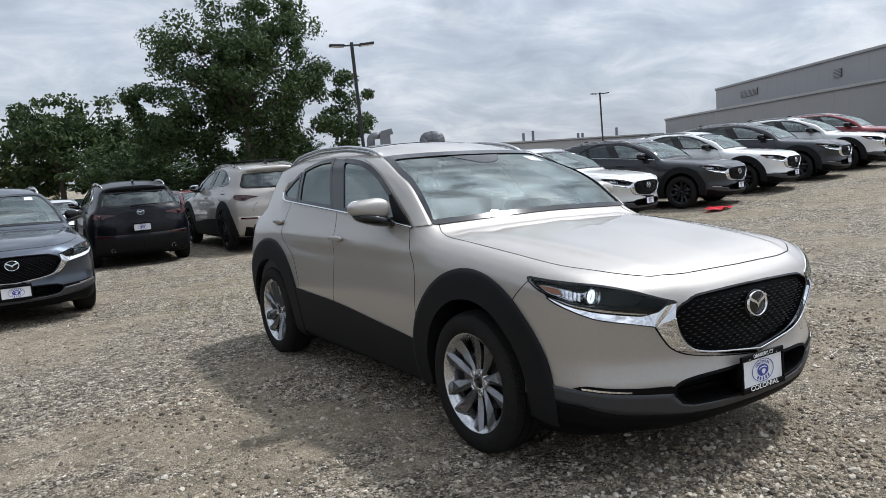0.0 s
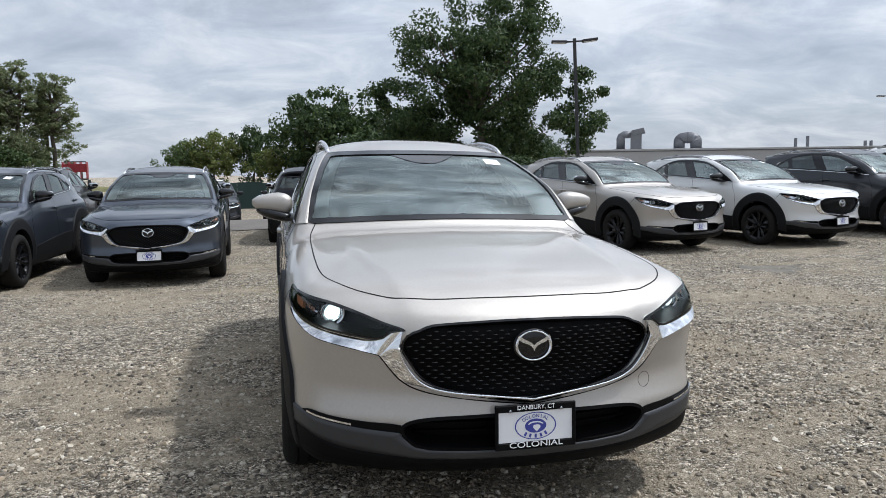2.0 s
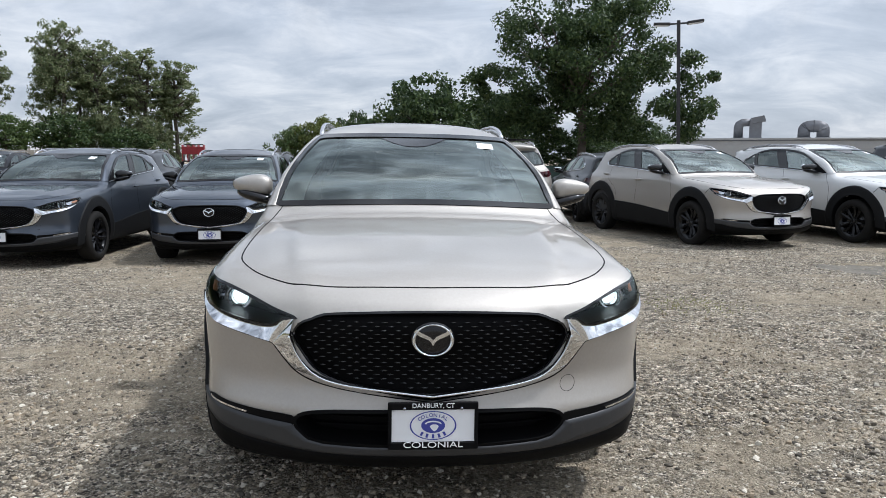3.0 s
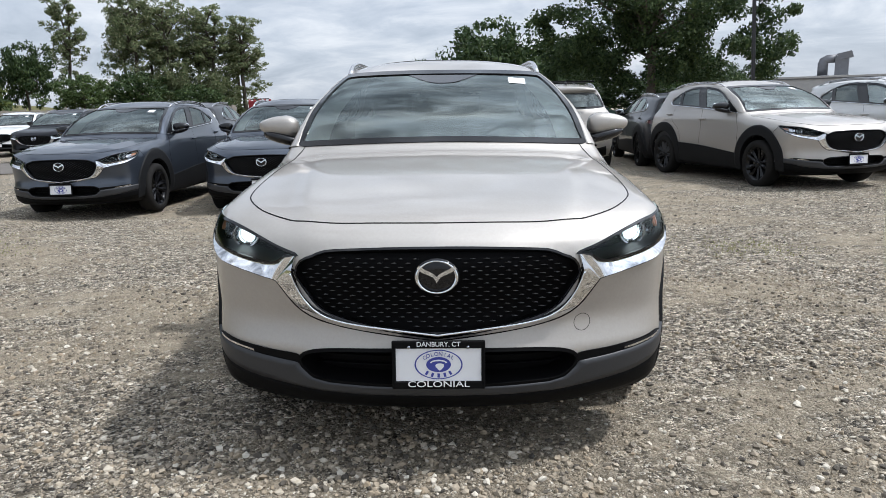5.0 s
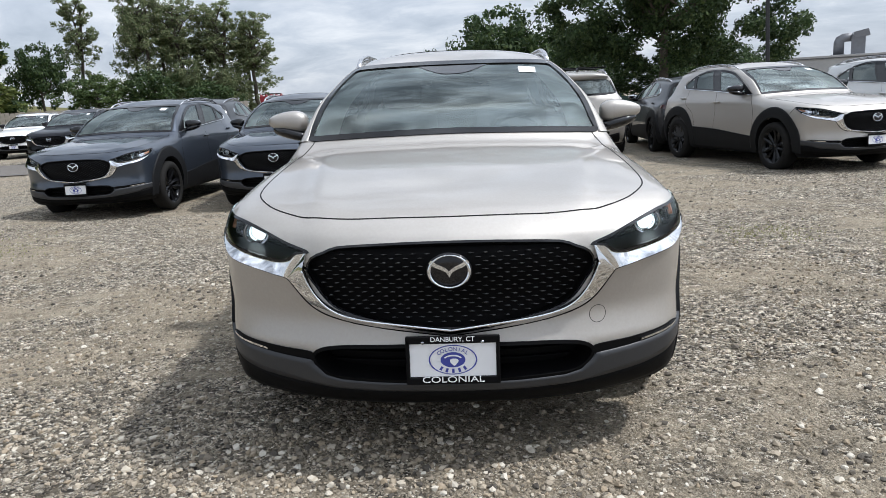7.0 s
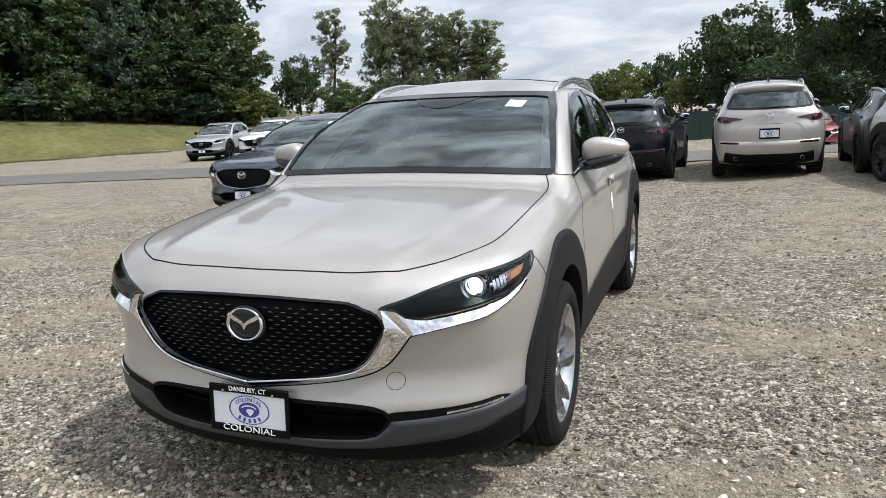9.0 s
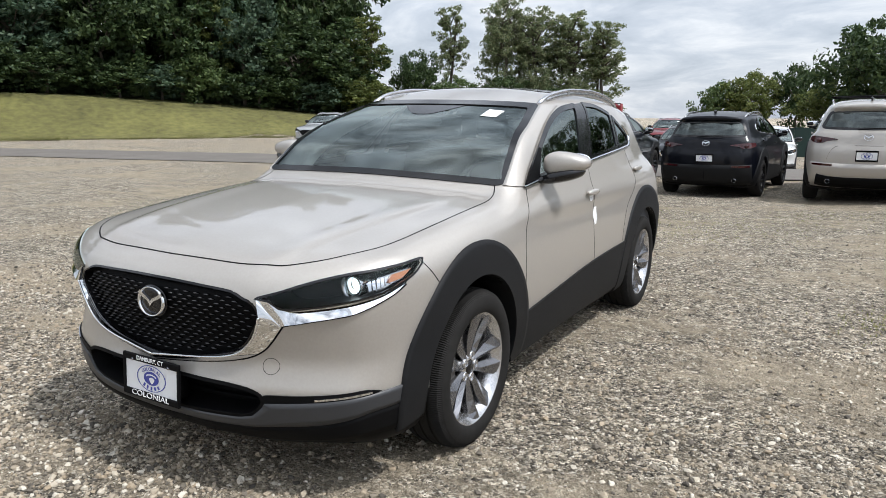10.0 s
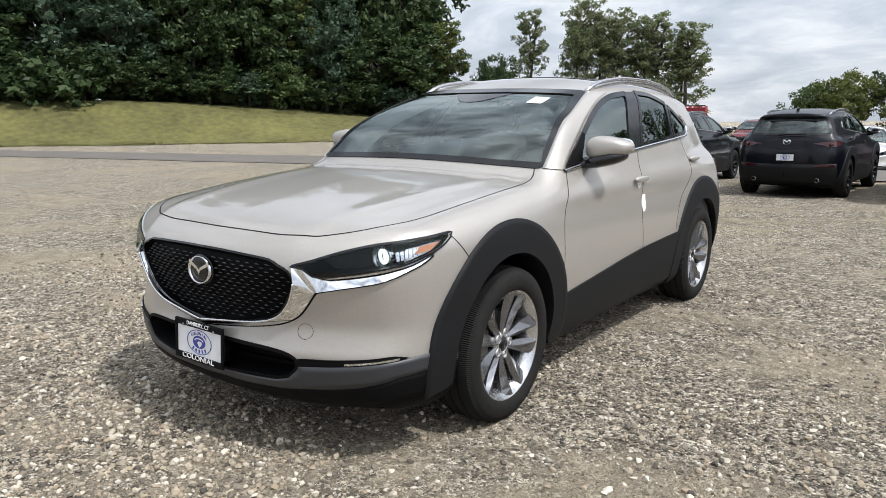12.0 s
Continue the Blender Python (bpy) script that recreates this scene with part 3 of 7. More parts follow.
# the chrome wing: pairs of points on its inner and its outer edge, from the tip under the lamp to the grille's corner
WING_LAMP = [((0.848, -0.520, 0.824), (0.848, -0.524, 0.815)), ((0.838, -0.567, 0.810), (0.840, -0.570, 0.794)), ((0.814, -0.636, 0.791), (0.817, -0.640, 0.768)), ((0.789, -0.685, 0.783), (0.790, -0.685, 0.750)), ((0.758, -0.726, 0.775), (0.758, -0.726, 0.735)),
             ((0.700, -0.770, 0.763), (0.700, -0.770, 0.722)), ((0.640, -0.804, 0.753), (0.640, -0.803, 0.710)), ((0.605, -0.822, 0.747), (0.603, -0.823, 0.701)), ((0.580, -0.833, 0.744), (0.578, -0.833, 0.696)), ((0.558, -0.843, 0.747), (0.566, -0.838, 0.693)),
             ((0.538, -0.849, 0.754), (0.559, -0.839, 0.691)), ((0.508, -0.859, 0.771), (0.554, -0.840, 0.689)), ((0.470, -0.870, 0.775), (0.551, -0.840, 0.687)), ((0.476, -0.870, 0.748), (0.549, -0.840, 0.685)), ((0.484, -0.870, 0.722), (0.547, -0.840, 0.683))]
WING_GRILLE = [((0.484, 0.722), (0.547, 0.683)), ((0.475, 0.694), (0.530, 0.660)), ((0.460, 0.660), (0.508, 0.630)), ((0.440, 0.628), (0.478, 0.596)), ((0.412, 0.598), (0.440, 0.570)), ((0.372, 0.573), (0.392, 0.551)),
               ((0.317, 0.556), (0.330, 0.536)), ((0.250, 0.543), (0.255, 0.524)), ((0.145, 0.528), (0.148, 0.510)), ((0.070, 0.518), (0.071, 0.501)), ((0.0, 0.510), (0.0, 0.494))]
LAMP_HOLE = HEADLAMP[:8] + [q[1] for q in WING_LAMP] + [WING_LAMP[-1][0], WING_LAMP[-3][0]]
HOOD_LINE = [(0, -0.829), (0.30, -0.815), (0.44, -0.793), (0.530, -0.752), (0.635, -0.665), (0.708, -0.53), (0.734, -0.40), (0.742, -0.18), (0.742, 0.05), (0.738, 0.28), (0.726, 0.42), (0.695, 0.50)]


def body_mesh(p, step, name, liner=False):
    """The shell, with its openings cut out."""
    inset = 0.035 if liner else 0.0
    field = (lambda x, y, z: body_field(dict(p, arch=-9), x, y, z) + inset) if liner else (lambda x, y, z: body_field(p, x, y, z))
    pts, faces = net(field, (-1.0, -1.05, 0.1), (1.0, 3.65, 1.68), step)
    mid = pts[faces].mean(1)
    nor = np.cross(pts[faces[:, 2]] - pts[faces[:, 0]], pts[faces[:, 3]] - pts[faces[:, 1]])
    nor /= np.linalg.norm(nor, axis=1)[:, None] + 1e-9
    drop = np.zeros(len(faces), bool)
    half = mid * (np.where(mid[:, 0] < 0, -1, 1)[:, None] * (1, 0, 0) + (0, 1, 1))
    hn = nor * (np.where(mid[:, 0] < 0, -1, 1)[:, None] * (1, 0, 0) + (0, 1, 1))

    bare = lambda x, y, z: body_field(dict(p, arch=-9), x, y, z) + inset

    def cut(view, loop, shrink, q, n, part_of):
        nonlocal drop
        loop = grown(loop, -shrink) if shrink else loop
        gone = within(loop, view.flat(q)) & ((n * -view.d).sum(1) > 0.1) & part_of
        drop |= gone
        edge = np.intersect1d(np.unique(faces[gone]), np.unique(faces[~gone]))
        if len(edge) and not liner:
            rim, _ = view.lay(bare, loop)
            sign = np.where((pts[edge, 0] < 0) & (q is half), -1, 1)
            at = pts[edge] * np.stack([sign, 0 * sign + 1, 0 * sign + 1], 1)
            near = np.argmin(((at[:, None] - rim[None]) ** 2).sum(-1), axis=1)
            pts[edge] = rim[near] * np.stack([sign, 0 * sign + 1, 0 * sign + 1], 1)
    room = -0.02 if liner else 0.012
    for w in WINDOWS.values():
        cut(SIDE, spline(w, 0.008), room, half, hn, half[:, 0] > 0.3)
    cut(FRONT, spline(SCREEN, 0.008), room + 0.005, mid, nor, (mid[:, 1] > 0.1) & (mid[:, 1] < 1.6))
    cut(REAR, spline(BACKLIGHT, 0.008), room + 0.005, mid, nor, mid[:, 1] > 2.7)
    if liner:
        drop |= (mid[:, 1] < 0.45) | (mid[:, 2] < 0.32)
    else:
        ahead = mid[:, 1] < -0.5
        cut(FRONT, spline(GRILLE, 0.008), 0.0, mid, nor, ahead)
        cut(FRONT, spline(INTAKE, 0.008), 0.0, mid, nor, ahead)
        cut(CORNER, spline([(*q, 1) for q in CORNER.flat(LAMP_HOLE).tolist()], 0.008), 0.0, half, hn, half[:, 1] < -0.2)
    faces = faces[~drop]
    used = np.unique(faces)
    index = np.zeros(len(pts), int)
    index[used] = np.arange(len(used))
    return mesh_of(name, pts[used], index[faces])


def build_wheel(parent, x, y, alloy, face, detail):
    """A tyre and a ten-spoke alloy wheel; it looks towards +x or -x."""
    s = 1 if x > 0 else -1
    wheel = new("wheel")
    wheel.parent = parent
    wheel.matrix_basis = pose(x, y, HUB, 0, 0, 0 if s > 0 else 180)
    seg = 480 if detail else 26
    prof = [(-0.095, 0.232), (-0.112, 0.250), (-0.114, 0.285), (-0.106, 0.315), (-0.092, 0.335), (-0.07, 0.3425), (-0.052, 0.344), (-0.050, 0.336), (-0.042, 0.336), (-0.040, 0.345),
            (-0.006, 0.346), (-0.004, 0.338), (0.004, 0.338), (0.006, 0.346), (0.040, 0.345), (0.042, 0.336), (0.050, 0.336), (0.052, 0.344), (0.07, 0.3425), (0.092, 0.335), (0.106, 0.315), (0.1135, 0.285), (0.111, 0.262), (0.103, 0.246), (0.093, 0.238)]
    prof = prof if detail else prof[1:7:2] + prof[18:]
    pts, faces = lathe(prof, seg)
    # shoulder blocks: shallow notches across the tread's edge
    if detail:
        r = np.hypot(pts[:, 1], pts[:, 2])
        edge = (np.abs(pts[:, 0]) > 0.053) & (r > 0.318) & (np.arange(len(pts)) % 2 == 0)
        pts[edge, 1:] *= ((r[edge] - 0.0045) / r[edge])[:, None]
        # a raised bead and faint ribs on the sidewall
        ribs = (pts[:, 0] > 0.10) & (r > 0.27) & (r < 0.30)
        pts[ribs, 0] += 0.0012 * (np.arange(len(pts))[ribs] % 2)
    tyre = mesh_of("tyre", pts, faces)
    if detail:
        tyre.polygons.foreach_set("use_smooth", [math.hypot(f.center.y, f.center.z) < 0.322 for f in tyre.polygons])
    part("tyre", tyre, RUBBER, wheel)
    rim = part("rim", mesh_of("rim", *lathe([(-0.09, 0.225), (-0.02, 0.205), (0.06, 0.208), (0.082, 0.222), (0.090, 0.232), (0.098, 0.2405), (0.100, 0.2440), (0.092, 0.2445)], seg)), alloy, wheel)
    part("brake_disc", mesh_of("brake_disc", *lathe([(0.012, 0.001), (0.012, 0.148), (-0.012, 0.148), (-0.012, 0.001)], 36 if detail else 16), smooth=False), STEEL_DARK, wheel)
    part("brake_caliper", block(0.05, 0.07, 0.12, pose(0.015, -0.118, 0.03), 0.012), STEEL_DARK, wheel)
    part("well", mesh_of("well", *lathe([(-0.05, 0.001), (-0.05, 0.205), (-0.02, 0.206)], 36 if detail else 16)), BLACK_PLASTIC, wheel)
    # five pairs of bent spokes, each with a long diagonal ridge between a bright and a dull facet
    for k in range(10):
        t = 1 if k % 2 else -1
        sect = []
        for r, w, xx, ridge, h in ((0.030, 0.013, 0.058, 0.004, 0.004), (0.085, 0.0185, 0.066, 0.003, 0.013), (0.150, 0.0285, 0.078, -0.006, 0.019), (0.205, 0.0345, 0.090, -0.017, 0.017), (0.236, 0.0375, 0.0965, -0.024, 0.009)):
            o = t * 0.004 * (1 - r / 0.15)
            sect.append([(xx - 0.042, -w * 0.86 + o, r), (xx - h, -w + o, r), (xx, t * ridge + o, r), (xx - h, w + o, r), (xx - 0.042, w * 0.86 + o, r)])
        pts = np.array(sect).reshape(-1, 3)
        faces = [(i * 5 + j, i * 5 + (j + 1) % 5, (i + 1) * 5 + (j + 1) % 5, (i + 1) * 5 + j) for i in range(4) for j in range(5)]
        sp = part("spoke", mesh_of("spoke", pts, faces, smooth=False), face, rim)
        sp.matrix_basis = pose(0, 0, 0, 36 * k + t * 2.0, 0, 0)
    part("hub", mesh_of("hub", *lathe([(0.03, 0.062), (0.052, 0.060), (0.060, 0.045), (0.062, 0.036), (0.058, 0.034), (0.058, 0.001)], 28 if detail else 12)), alloy, rim)
    part("cap", mesh_of("cap", *lathe([(0.058, 0.033), (0.064, 0.030), (0.066, 0.001)], 24)), GLOSS_BLACK, rim)
    for k in range(5):
        a = radians(72 * k + 18)
        part("wheel_nut", mesh_of("wheel_nut", *lathe([(0.050, 0.0205), (0.064, 0.0200), (0.066, 0.0165), (0.052, 0.0150), (0.050, 0.0105), (0.060, 0.0095), (0.062, 0.001)], 14 if detail else 8)), alloy, rim, m=pose(0, 0.051 * math.sin(a), 0.051 * math.cos(a)))
    return wheel


def build_emblem(parent, m, size, name="emblem"):
    """A plain chrome ring with a bent wing inside."""
    a = np.linspace(0, 2 * np.pi, 40, endpoint=False)
    ring = np.stack([np.cos(a) * 0.068, 0 * a, np.sin(a) * 0.053], 1) * size
    loops = []
    for r, q, d in ((0.84, 0.91, 0.0), (0.84, 0.91, -0.006), (0.93, 0.97, -0.009), (1.0, 1.0, -0.007), (1.02, 1.02, 0.0)):
        loops.append(ring * (r, 1, q) + (0, d, 0))
    n = len(a)
    pts = np.concatenate(loops)
    faces = [(i * n + j, i * n + (j + 1) % n, (i + 1) * n + (j + 1) % n, (i + 1) * n + j) for i in range(4) for j in range(n)]
    ob = part(name, mesh_of(name, pts, faces), CHROME, parent, "oval chrome ring with a bent wing", m)
    wing = np.array([(0, -0.019), (0.004, -0.011), (0.011, -0.001), (0.025, 0.006), (0.043, 0.013), (0.063, 0.026), (0.056, 0.037), (0.039, 0.025), (0.021, 0.0165), (0.009, 0.010), (0, 0.001)]) * size
    for s in (1, -1):
        front = [(s * x, -0.008, z) for x, z in wing]
        back = [(s * x, 0.0, z) for x, z in wing]
        k = len(wing)
        f = [tuple(range(k))] + [(i, k + i, k + (i + 1) % k, (i + 1) % k) for i in range(k)]
        part("wing", mesh_of("wing", front + back, [q[::-1] if s > 0 else q for q in f], smooth=False), CHROME, ob)
    return ob


def build_plate(parent, m, letters=True):
    """A dealer's plate: white sheet, black holder, a blue oval sign."""
    plate = part("plate", block(0.292, 0.004, 0.140, None, 0.001), WHITE_PLATE, parent, "white dealer plate in a black holder", m)
    fr = bmesh.new()
    for sx, sz, x, z in ((0.310, 0.026, 0, 0.0690), (0.310, 0.026, 0, -0.0695), (0.013, 0.14, -0.1485, 0), (0.013, 0.14, 0.1485, 0)):
        block(sx, 0.012, sz, pose(x, -0.003, z), 0.003, 1, fr)
    part("plate_holder", fr, BLACK_PLASTIC, plate)
    a = np.linspace(0, 2 * np.pi, 40, endpoint=False)
    outer, inner = (np.stack([np.cos(a) * r * 0.080, 0 * a - 0.0032, np.sin(a) * r * 0.0505], 1) for r in (1.0, 0.94))
    n = len(a)
    part("sign_ring", mesh_of("sign_ring", np.concatenate([outer, inner]), [(i, n + i, n + (i + 1) % n, (i + 1) % n) for i in range(n)], smooth=False), BLUE_INK, plate)
    disc = np.stack([np.cos(a) * 0.041, 0 * a - 0.0033, np.sin(a) * 0.026], 1)
    part("sign_disc", mesh_of("sign_disc", disc, [tuple(range(n))], smooth=False), BLUE_INK, plate)
    inside = [(0.013 * math.cos(q) + 0.004 + 0.004 * math.sin(2 * q), -0.0040, 0.0125 * math.sin(q) - 0.008) for q in np.linspace(0, 2 * np.pi, 14, endpoint=False)]
    cap = [(0.030 * math.cos(q), -0.0040, 0.004 + 0.013 * math.sin(q)) for q in np.linspace(0.15, np.pi - 0.15, 9)] + [(0.024 * math.cos(q), -0.0040, 0.004 + 0.008 * math.sin(q)) for q in np.linspace(np.pi - 0.15, 0.15, 9)]
    for shape in (inside, cap):
        part("sign_mark", mesh_of("sign_mark", shape, [tuple(range(len(shape)))], smooth=False), WHITE_PLATE, plate)
    if letters:
        for i, c in enumerate("COLONIAL"):
            t = (i - 3.5) * 0.235
            part("lettering", lettering(c, 0.0185, 0.0006), BLUE_INK, plate, "blue letters round the oval", pose(0.0600 * math.sin(t * 1.05), -0.0036, 0.0370 * math.cos(t * 1.05) - 0.001, 0, math.degrees(t) * 0.62, 0))
    for k, top in ((5, False),) if letters else ((8, True), (5, False)):
        for i in range(k):
            t = (i - (k - 1) / 2) * (0.20 if top else 0.22)
            ang = math.pi / 2 - t * 1.6 if top else -math.pi / 2 + t * 1.6
            x, z = 0.060 * math.cos(ang), 0.0375 * math.sin(ang)
            part("print_bar", block(0.008, 0.0012, 0.014, pose(x, -0.0032, z, 0, math.degrees(math.atan2(x, z if top else -z)) * (0.6 if top else -0.6), 0)), BLUE_INK, plate)
    if letters:
        part("lettering", lettering("DANBURY, CT", 0.0225, 0.0008), WHITE_STICKER, plate, "white words on the holder", pose(0, -0.0098, 0.0705))
        part("lettering", lettering("COLONIAL", 0.029, 0.0008), WHITE_STICKER, plate, "white words on the holder", pose(0, -0.0098, -0.0660) @ Matrix.Diagonal((1.42, 1, 1, 1)))
        for s in (-1, 1):
            part("screw", mesh_of("screw", *lathe([(0.0, 0.006), (0.003, 0.005), (0.004, 0.001)], 12)), DARK_CHROME, plate, m=pose(s * 0.098, -0.007, 0.060, 0, 0, -90))
    return plate


def build_seat(parent, x, y, wide=0.50):
    seat = new("seat")
    seat.parent = parent
    seat.matrix_basis = pose(x, y, 0.42)
    part("cushion", smooth_all(block(wide, 0.52, 0.20, pose(0, 0, 0.10), 0.06, 3)), LINER, seat)
    part("backrest", smooth_all(block(wide, 0.16, 0.62, pose(0, 0.32, 0.48, -16, 0, 0), 0.06, 3)), LINER, seat)
    for hx in ((0,) if wide < 0.7 else (-wide * 0.32, wide * 0.32)):
        part("headrest", smooth_all(block(0.26, 0.10, 0.18, pose(hx, 0.44, 0.88, -10, 0, 0), 0.045, 3)), LINER, seat)
    return seat


def build_mirror(parent, s, fine=True):
    def shape(p):
        q = p.copy()
        out = np.clip((p[:, 0] + 0.5) / 1.5, 0, 1)
        q[:, 2] *= np.where(p[:, 2] > 0, 1.06 - 0.58 * out ** 1.4, 1 - 0.35 * out)
        q[:, 1] += 0.25 * p[:, 0]
        q[:, 2] += 0.10 * p[:, 0]
        return q
    pts, faces = ball((0.922, 0.872, 1.164), (0.115, 0.075, 0.062), 28 if fine else 16, 2.9, shape)
    f = np.array(faces)
    flip = (lambda p, q: mirrored(p, q)) if s < 0 else (lambda p, q: (p, q))
    shell = part("mirror", mesh_of("mirror", *flip(pts, f.tolist())), PAINT_SAND if fine else GLOSS_BLACK, parent)
    part("mirror_base", mesh_of("mirror_base", *flip(*ball((0.905, 0.860, 1.102), (0.108, 0.080, 0.034), 20, 2.4, lambda q: q + np.stack([0 * q[:, 0], 0.25 * q[:, 0], 0.75 * q[:, 0]], 1)))), GLOSS_BLACK, shell)
    part("mirror_arm", mesh_of("mirror_arm", *flip(*sweep([(0.745, 0.80, 1.060), (0.80, 0.82, 1.078), (0.86, 0.85, 1.105), (0.91, 0.87, 1.125)], 0.045, 0.020, 10, (1.2, 1.0, 0.9, 0.8)))), GLOSS_BLACK, shell)
    part("mirror_glass", mesh_of("mirror_glass", *flip(*ball((0.93, 0.938, 1.168), (0.092, 0.006, 0.046), 20 if fine else 12, 3.0))), CHROME, shell)
    return shell


def build_crossover(label, step, detail, alloy, face, m, group="", mirrors=PAINT_SAND, lamps_on=False):
    p = CROSSOVER
    skin = lambda x, y, z: body_field(dict(p, arch=-9), x, y, z)
    car = thing("crossover_car", label, "car", m, group)
    fine = 0.02 if detail else 0.035
    gs = 0.03 if detail else 0.06
    put = lambda name, data, mat, parent=None, lab="": part(name, mesh_of(name, *data), mat, parent or car, lab)
    sides = ((1, lambda d: d), (-1, lambda d: mirrored(*d)))
    body = part("body", body_mesh(p, step, "body"), PAINT_SAND, car)
    body.data.materials.append(BLACK_PLASTIC)
    for f in body.data.polygons:        # bare plastic below the doors and bumpers
        f.material_index = 1 if f.center.z < 0.30 or min(math.hypot(f.center.y - q, f.center.z - HUB) for q in (0, WHEELBASE)) < (0.43 if abs(f.center.x) < 0.84 else 0.418) else 0
    part("cabin_lining", body_mesh(p, 0.05 if detail else 0.09, "cabin_lining", True), LINER, car)
    part("underbody", block(1.45, 3.9, 0.06, pose(0, 1.28, 0.26)), BLACK_PLASTIC, car)

    # glass
    loop = spline(SCREEN, fine)
    screen = put("windscreen", panel(FRONT, skin, loop, -0.001, 0.0, gs), GLASS_FRONT)
    put("screen_border", band(FRONT, skin, grown(loop, 0.005), grown(loop, -0.020), 0.005, 0.007), GLOSS_BLACK, screen)
    put("sensor_shade", panel(FRONT, skin, spline([(-0.20, 1.446, 1), (0.20, 1.446, 1), (0.115, 1.414), (0.05, 1.398), (-0.05, 1.398), (-0.115, 1.414)], fine), 0.001, 0.0, gs), GLOSS_BLACK, screen)
    low = np.array([(x, z) for x, z in spline([(-0.70, 1.086), (-0.35, 1.100), (0, 1.106), (0.35, 1.100), (0.70, 1.086)], fine, False)])
    put("cowl", strip(FRONT, skin, [low - (0, 0.015) + (0, 0.022 * k) for k in (0, 0.25, 0.5, 0.75, 1)], 0.005, 0.003), BLACK_PLASTIC, screen)
    for s, flip in sides:
        # body-coloured front pillar and its pale cloth inside
        a3 = FRONT.lay(skin, spline([(0.739, 1.070), (0.726, 1.150), (0.706, 1.228), (0.677, 1.300), (0.641, 1.373), (0.590, 1.446), (0.575, 1.462)], 0.03, False))[0]
        b3 = SIDE.lay(skin, spline([(0.605, 1.060), (0.74, 1.150), (0.895, 1.236), (1.065, 1.322), (1.25, 1.395), (1.46, 1.452)], 0.03, False))[0]
        k = 22
        a3, b3 = (np.stack([np.interp(np.linspace(0, len(q) - 1, k), np.arange(len(q)), q[:, c]) for c in range(3)], 1) for q in (a3, b3))
        put("pillar", flip(strip(CORNER, skin, [CORNER.flat(a3 * (1 - w) + b3 * w) for w in np.linspace(0, 1, 7)], 0.0055, 0.005)), PAINT_SAND, body)
        rows = [a3 + (-0.022, 0.012, -0.004), a3 + (-0.050, 0.055, -0.012), a3 + (-0.078, 0.110, -0.018), a3 + (-0.112, 0.185, -0.022)]
        put("pillar_cloth", flip((np.concatenate(rows), [(r * k + i, (r + 1) * k + i, (r + 1) * k + i + 1, r * k + i + 1) for r in range(3) for i in range(k - 1)])), HEADLINER)
    put("inspection_sticker", panel(FRONT, skin, np.array([(0.375, 1.392), (0.470, 1.386), (0.474, 1.420), (0.379, 1.427)]), 0.001, 0.0, 0.05), WHITE_STICKER, screen, "white paper sticker inside the glass")
    loop = spline(BACKLIGHT, fine)
    back = put("rear_window", panel(REAR, skin, loop, -0.001, 0.0, gs), GLASS_DARK)
    put("rear_window_border", band(REAR, skin, grown(loop, 0.006), grown(loop, -0.030), 0.003, 0.006), GLOSS_BLACK, back)
    put("rear_wiper", sweep([(-0.30, 3.40, 1.125), (-0.05, 3.41, 1.12), (0.16, 3.42, 1.10)], 0.010, 0.010, 8), BLACK_PLASTIC, back)
    for s, flip in sides:
        for name, w in WINDOWS.items():
            loop = spline(w, fine)
            pane = put(name.replace("front", "front_door").replace("rear", "rear_door") + "_window", flip(panel(SIDE, skin, loop, -0.001, 0.0, gs)), GLASS_SIDE if name == "front" else GLASS_DARK)
            put("window_frame", flip(band(SIDE, skin, grown(loop, 0.007), grown(loop, -0.020), 0.006, 0.006)), GLOSS_BLACK, pane)
        put("sail_panel", flip(panel(SIDE, skin, spline([(0.628, 1.071, 1), (0.92, 1.236, 1), (0.945, 1.226, 1), (0.80, 1.086, 1)], fine), 0.0065, 0.006, gs)), BLACK_PLASTIC)
        put("pillar_trim", flip(panel(SIDE, skin, spline([(1.735, 1.467, 1), (1.925, 1.476, 1), (1.675, 1.14, 1), (1.485, 1.13, 1)], fine), 0.004, 0.006, gs)), GLOSS_BLACK)
        put("pillar_trim", flip(panel(SIDE, skin, spline([(2.375, 1.412, 1), (2.445, 1.388, 1), (2.335, 1.182, 1), (2.275, 1.178, 1)], fine), 0.004, 0.006, gs)), GLOSS_BLACK)
        line = spline([(0.60, 1.050), (0.9, 1.077), (1.5, 1.118), (2.0, 1.148), (2.45, 1.173), (2.62, 1.188), (2.70, 1.25), (2.62, 1.32)], fine, False)
        (lo3, lo_n), (hi3, hi_n) = SIDE.lay(skin, line), SIDE.lay(skin, line + (0, 0.013))
        k = len(line)
        put("chrome_strip", flip((np.concatenate([lo3 + 0.001 * lo_n, lo3 + 0.015 * lo_n, hi3 + 0.008 * hi_n, hi3 + 0.001 * hi_n]), [(r * k + i, r * k + i + 1, (r + 1) * k + i + 1, (r + 1) * k + i) for r in range(3) for i in range(k - 1)])), CHROME)
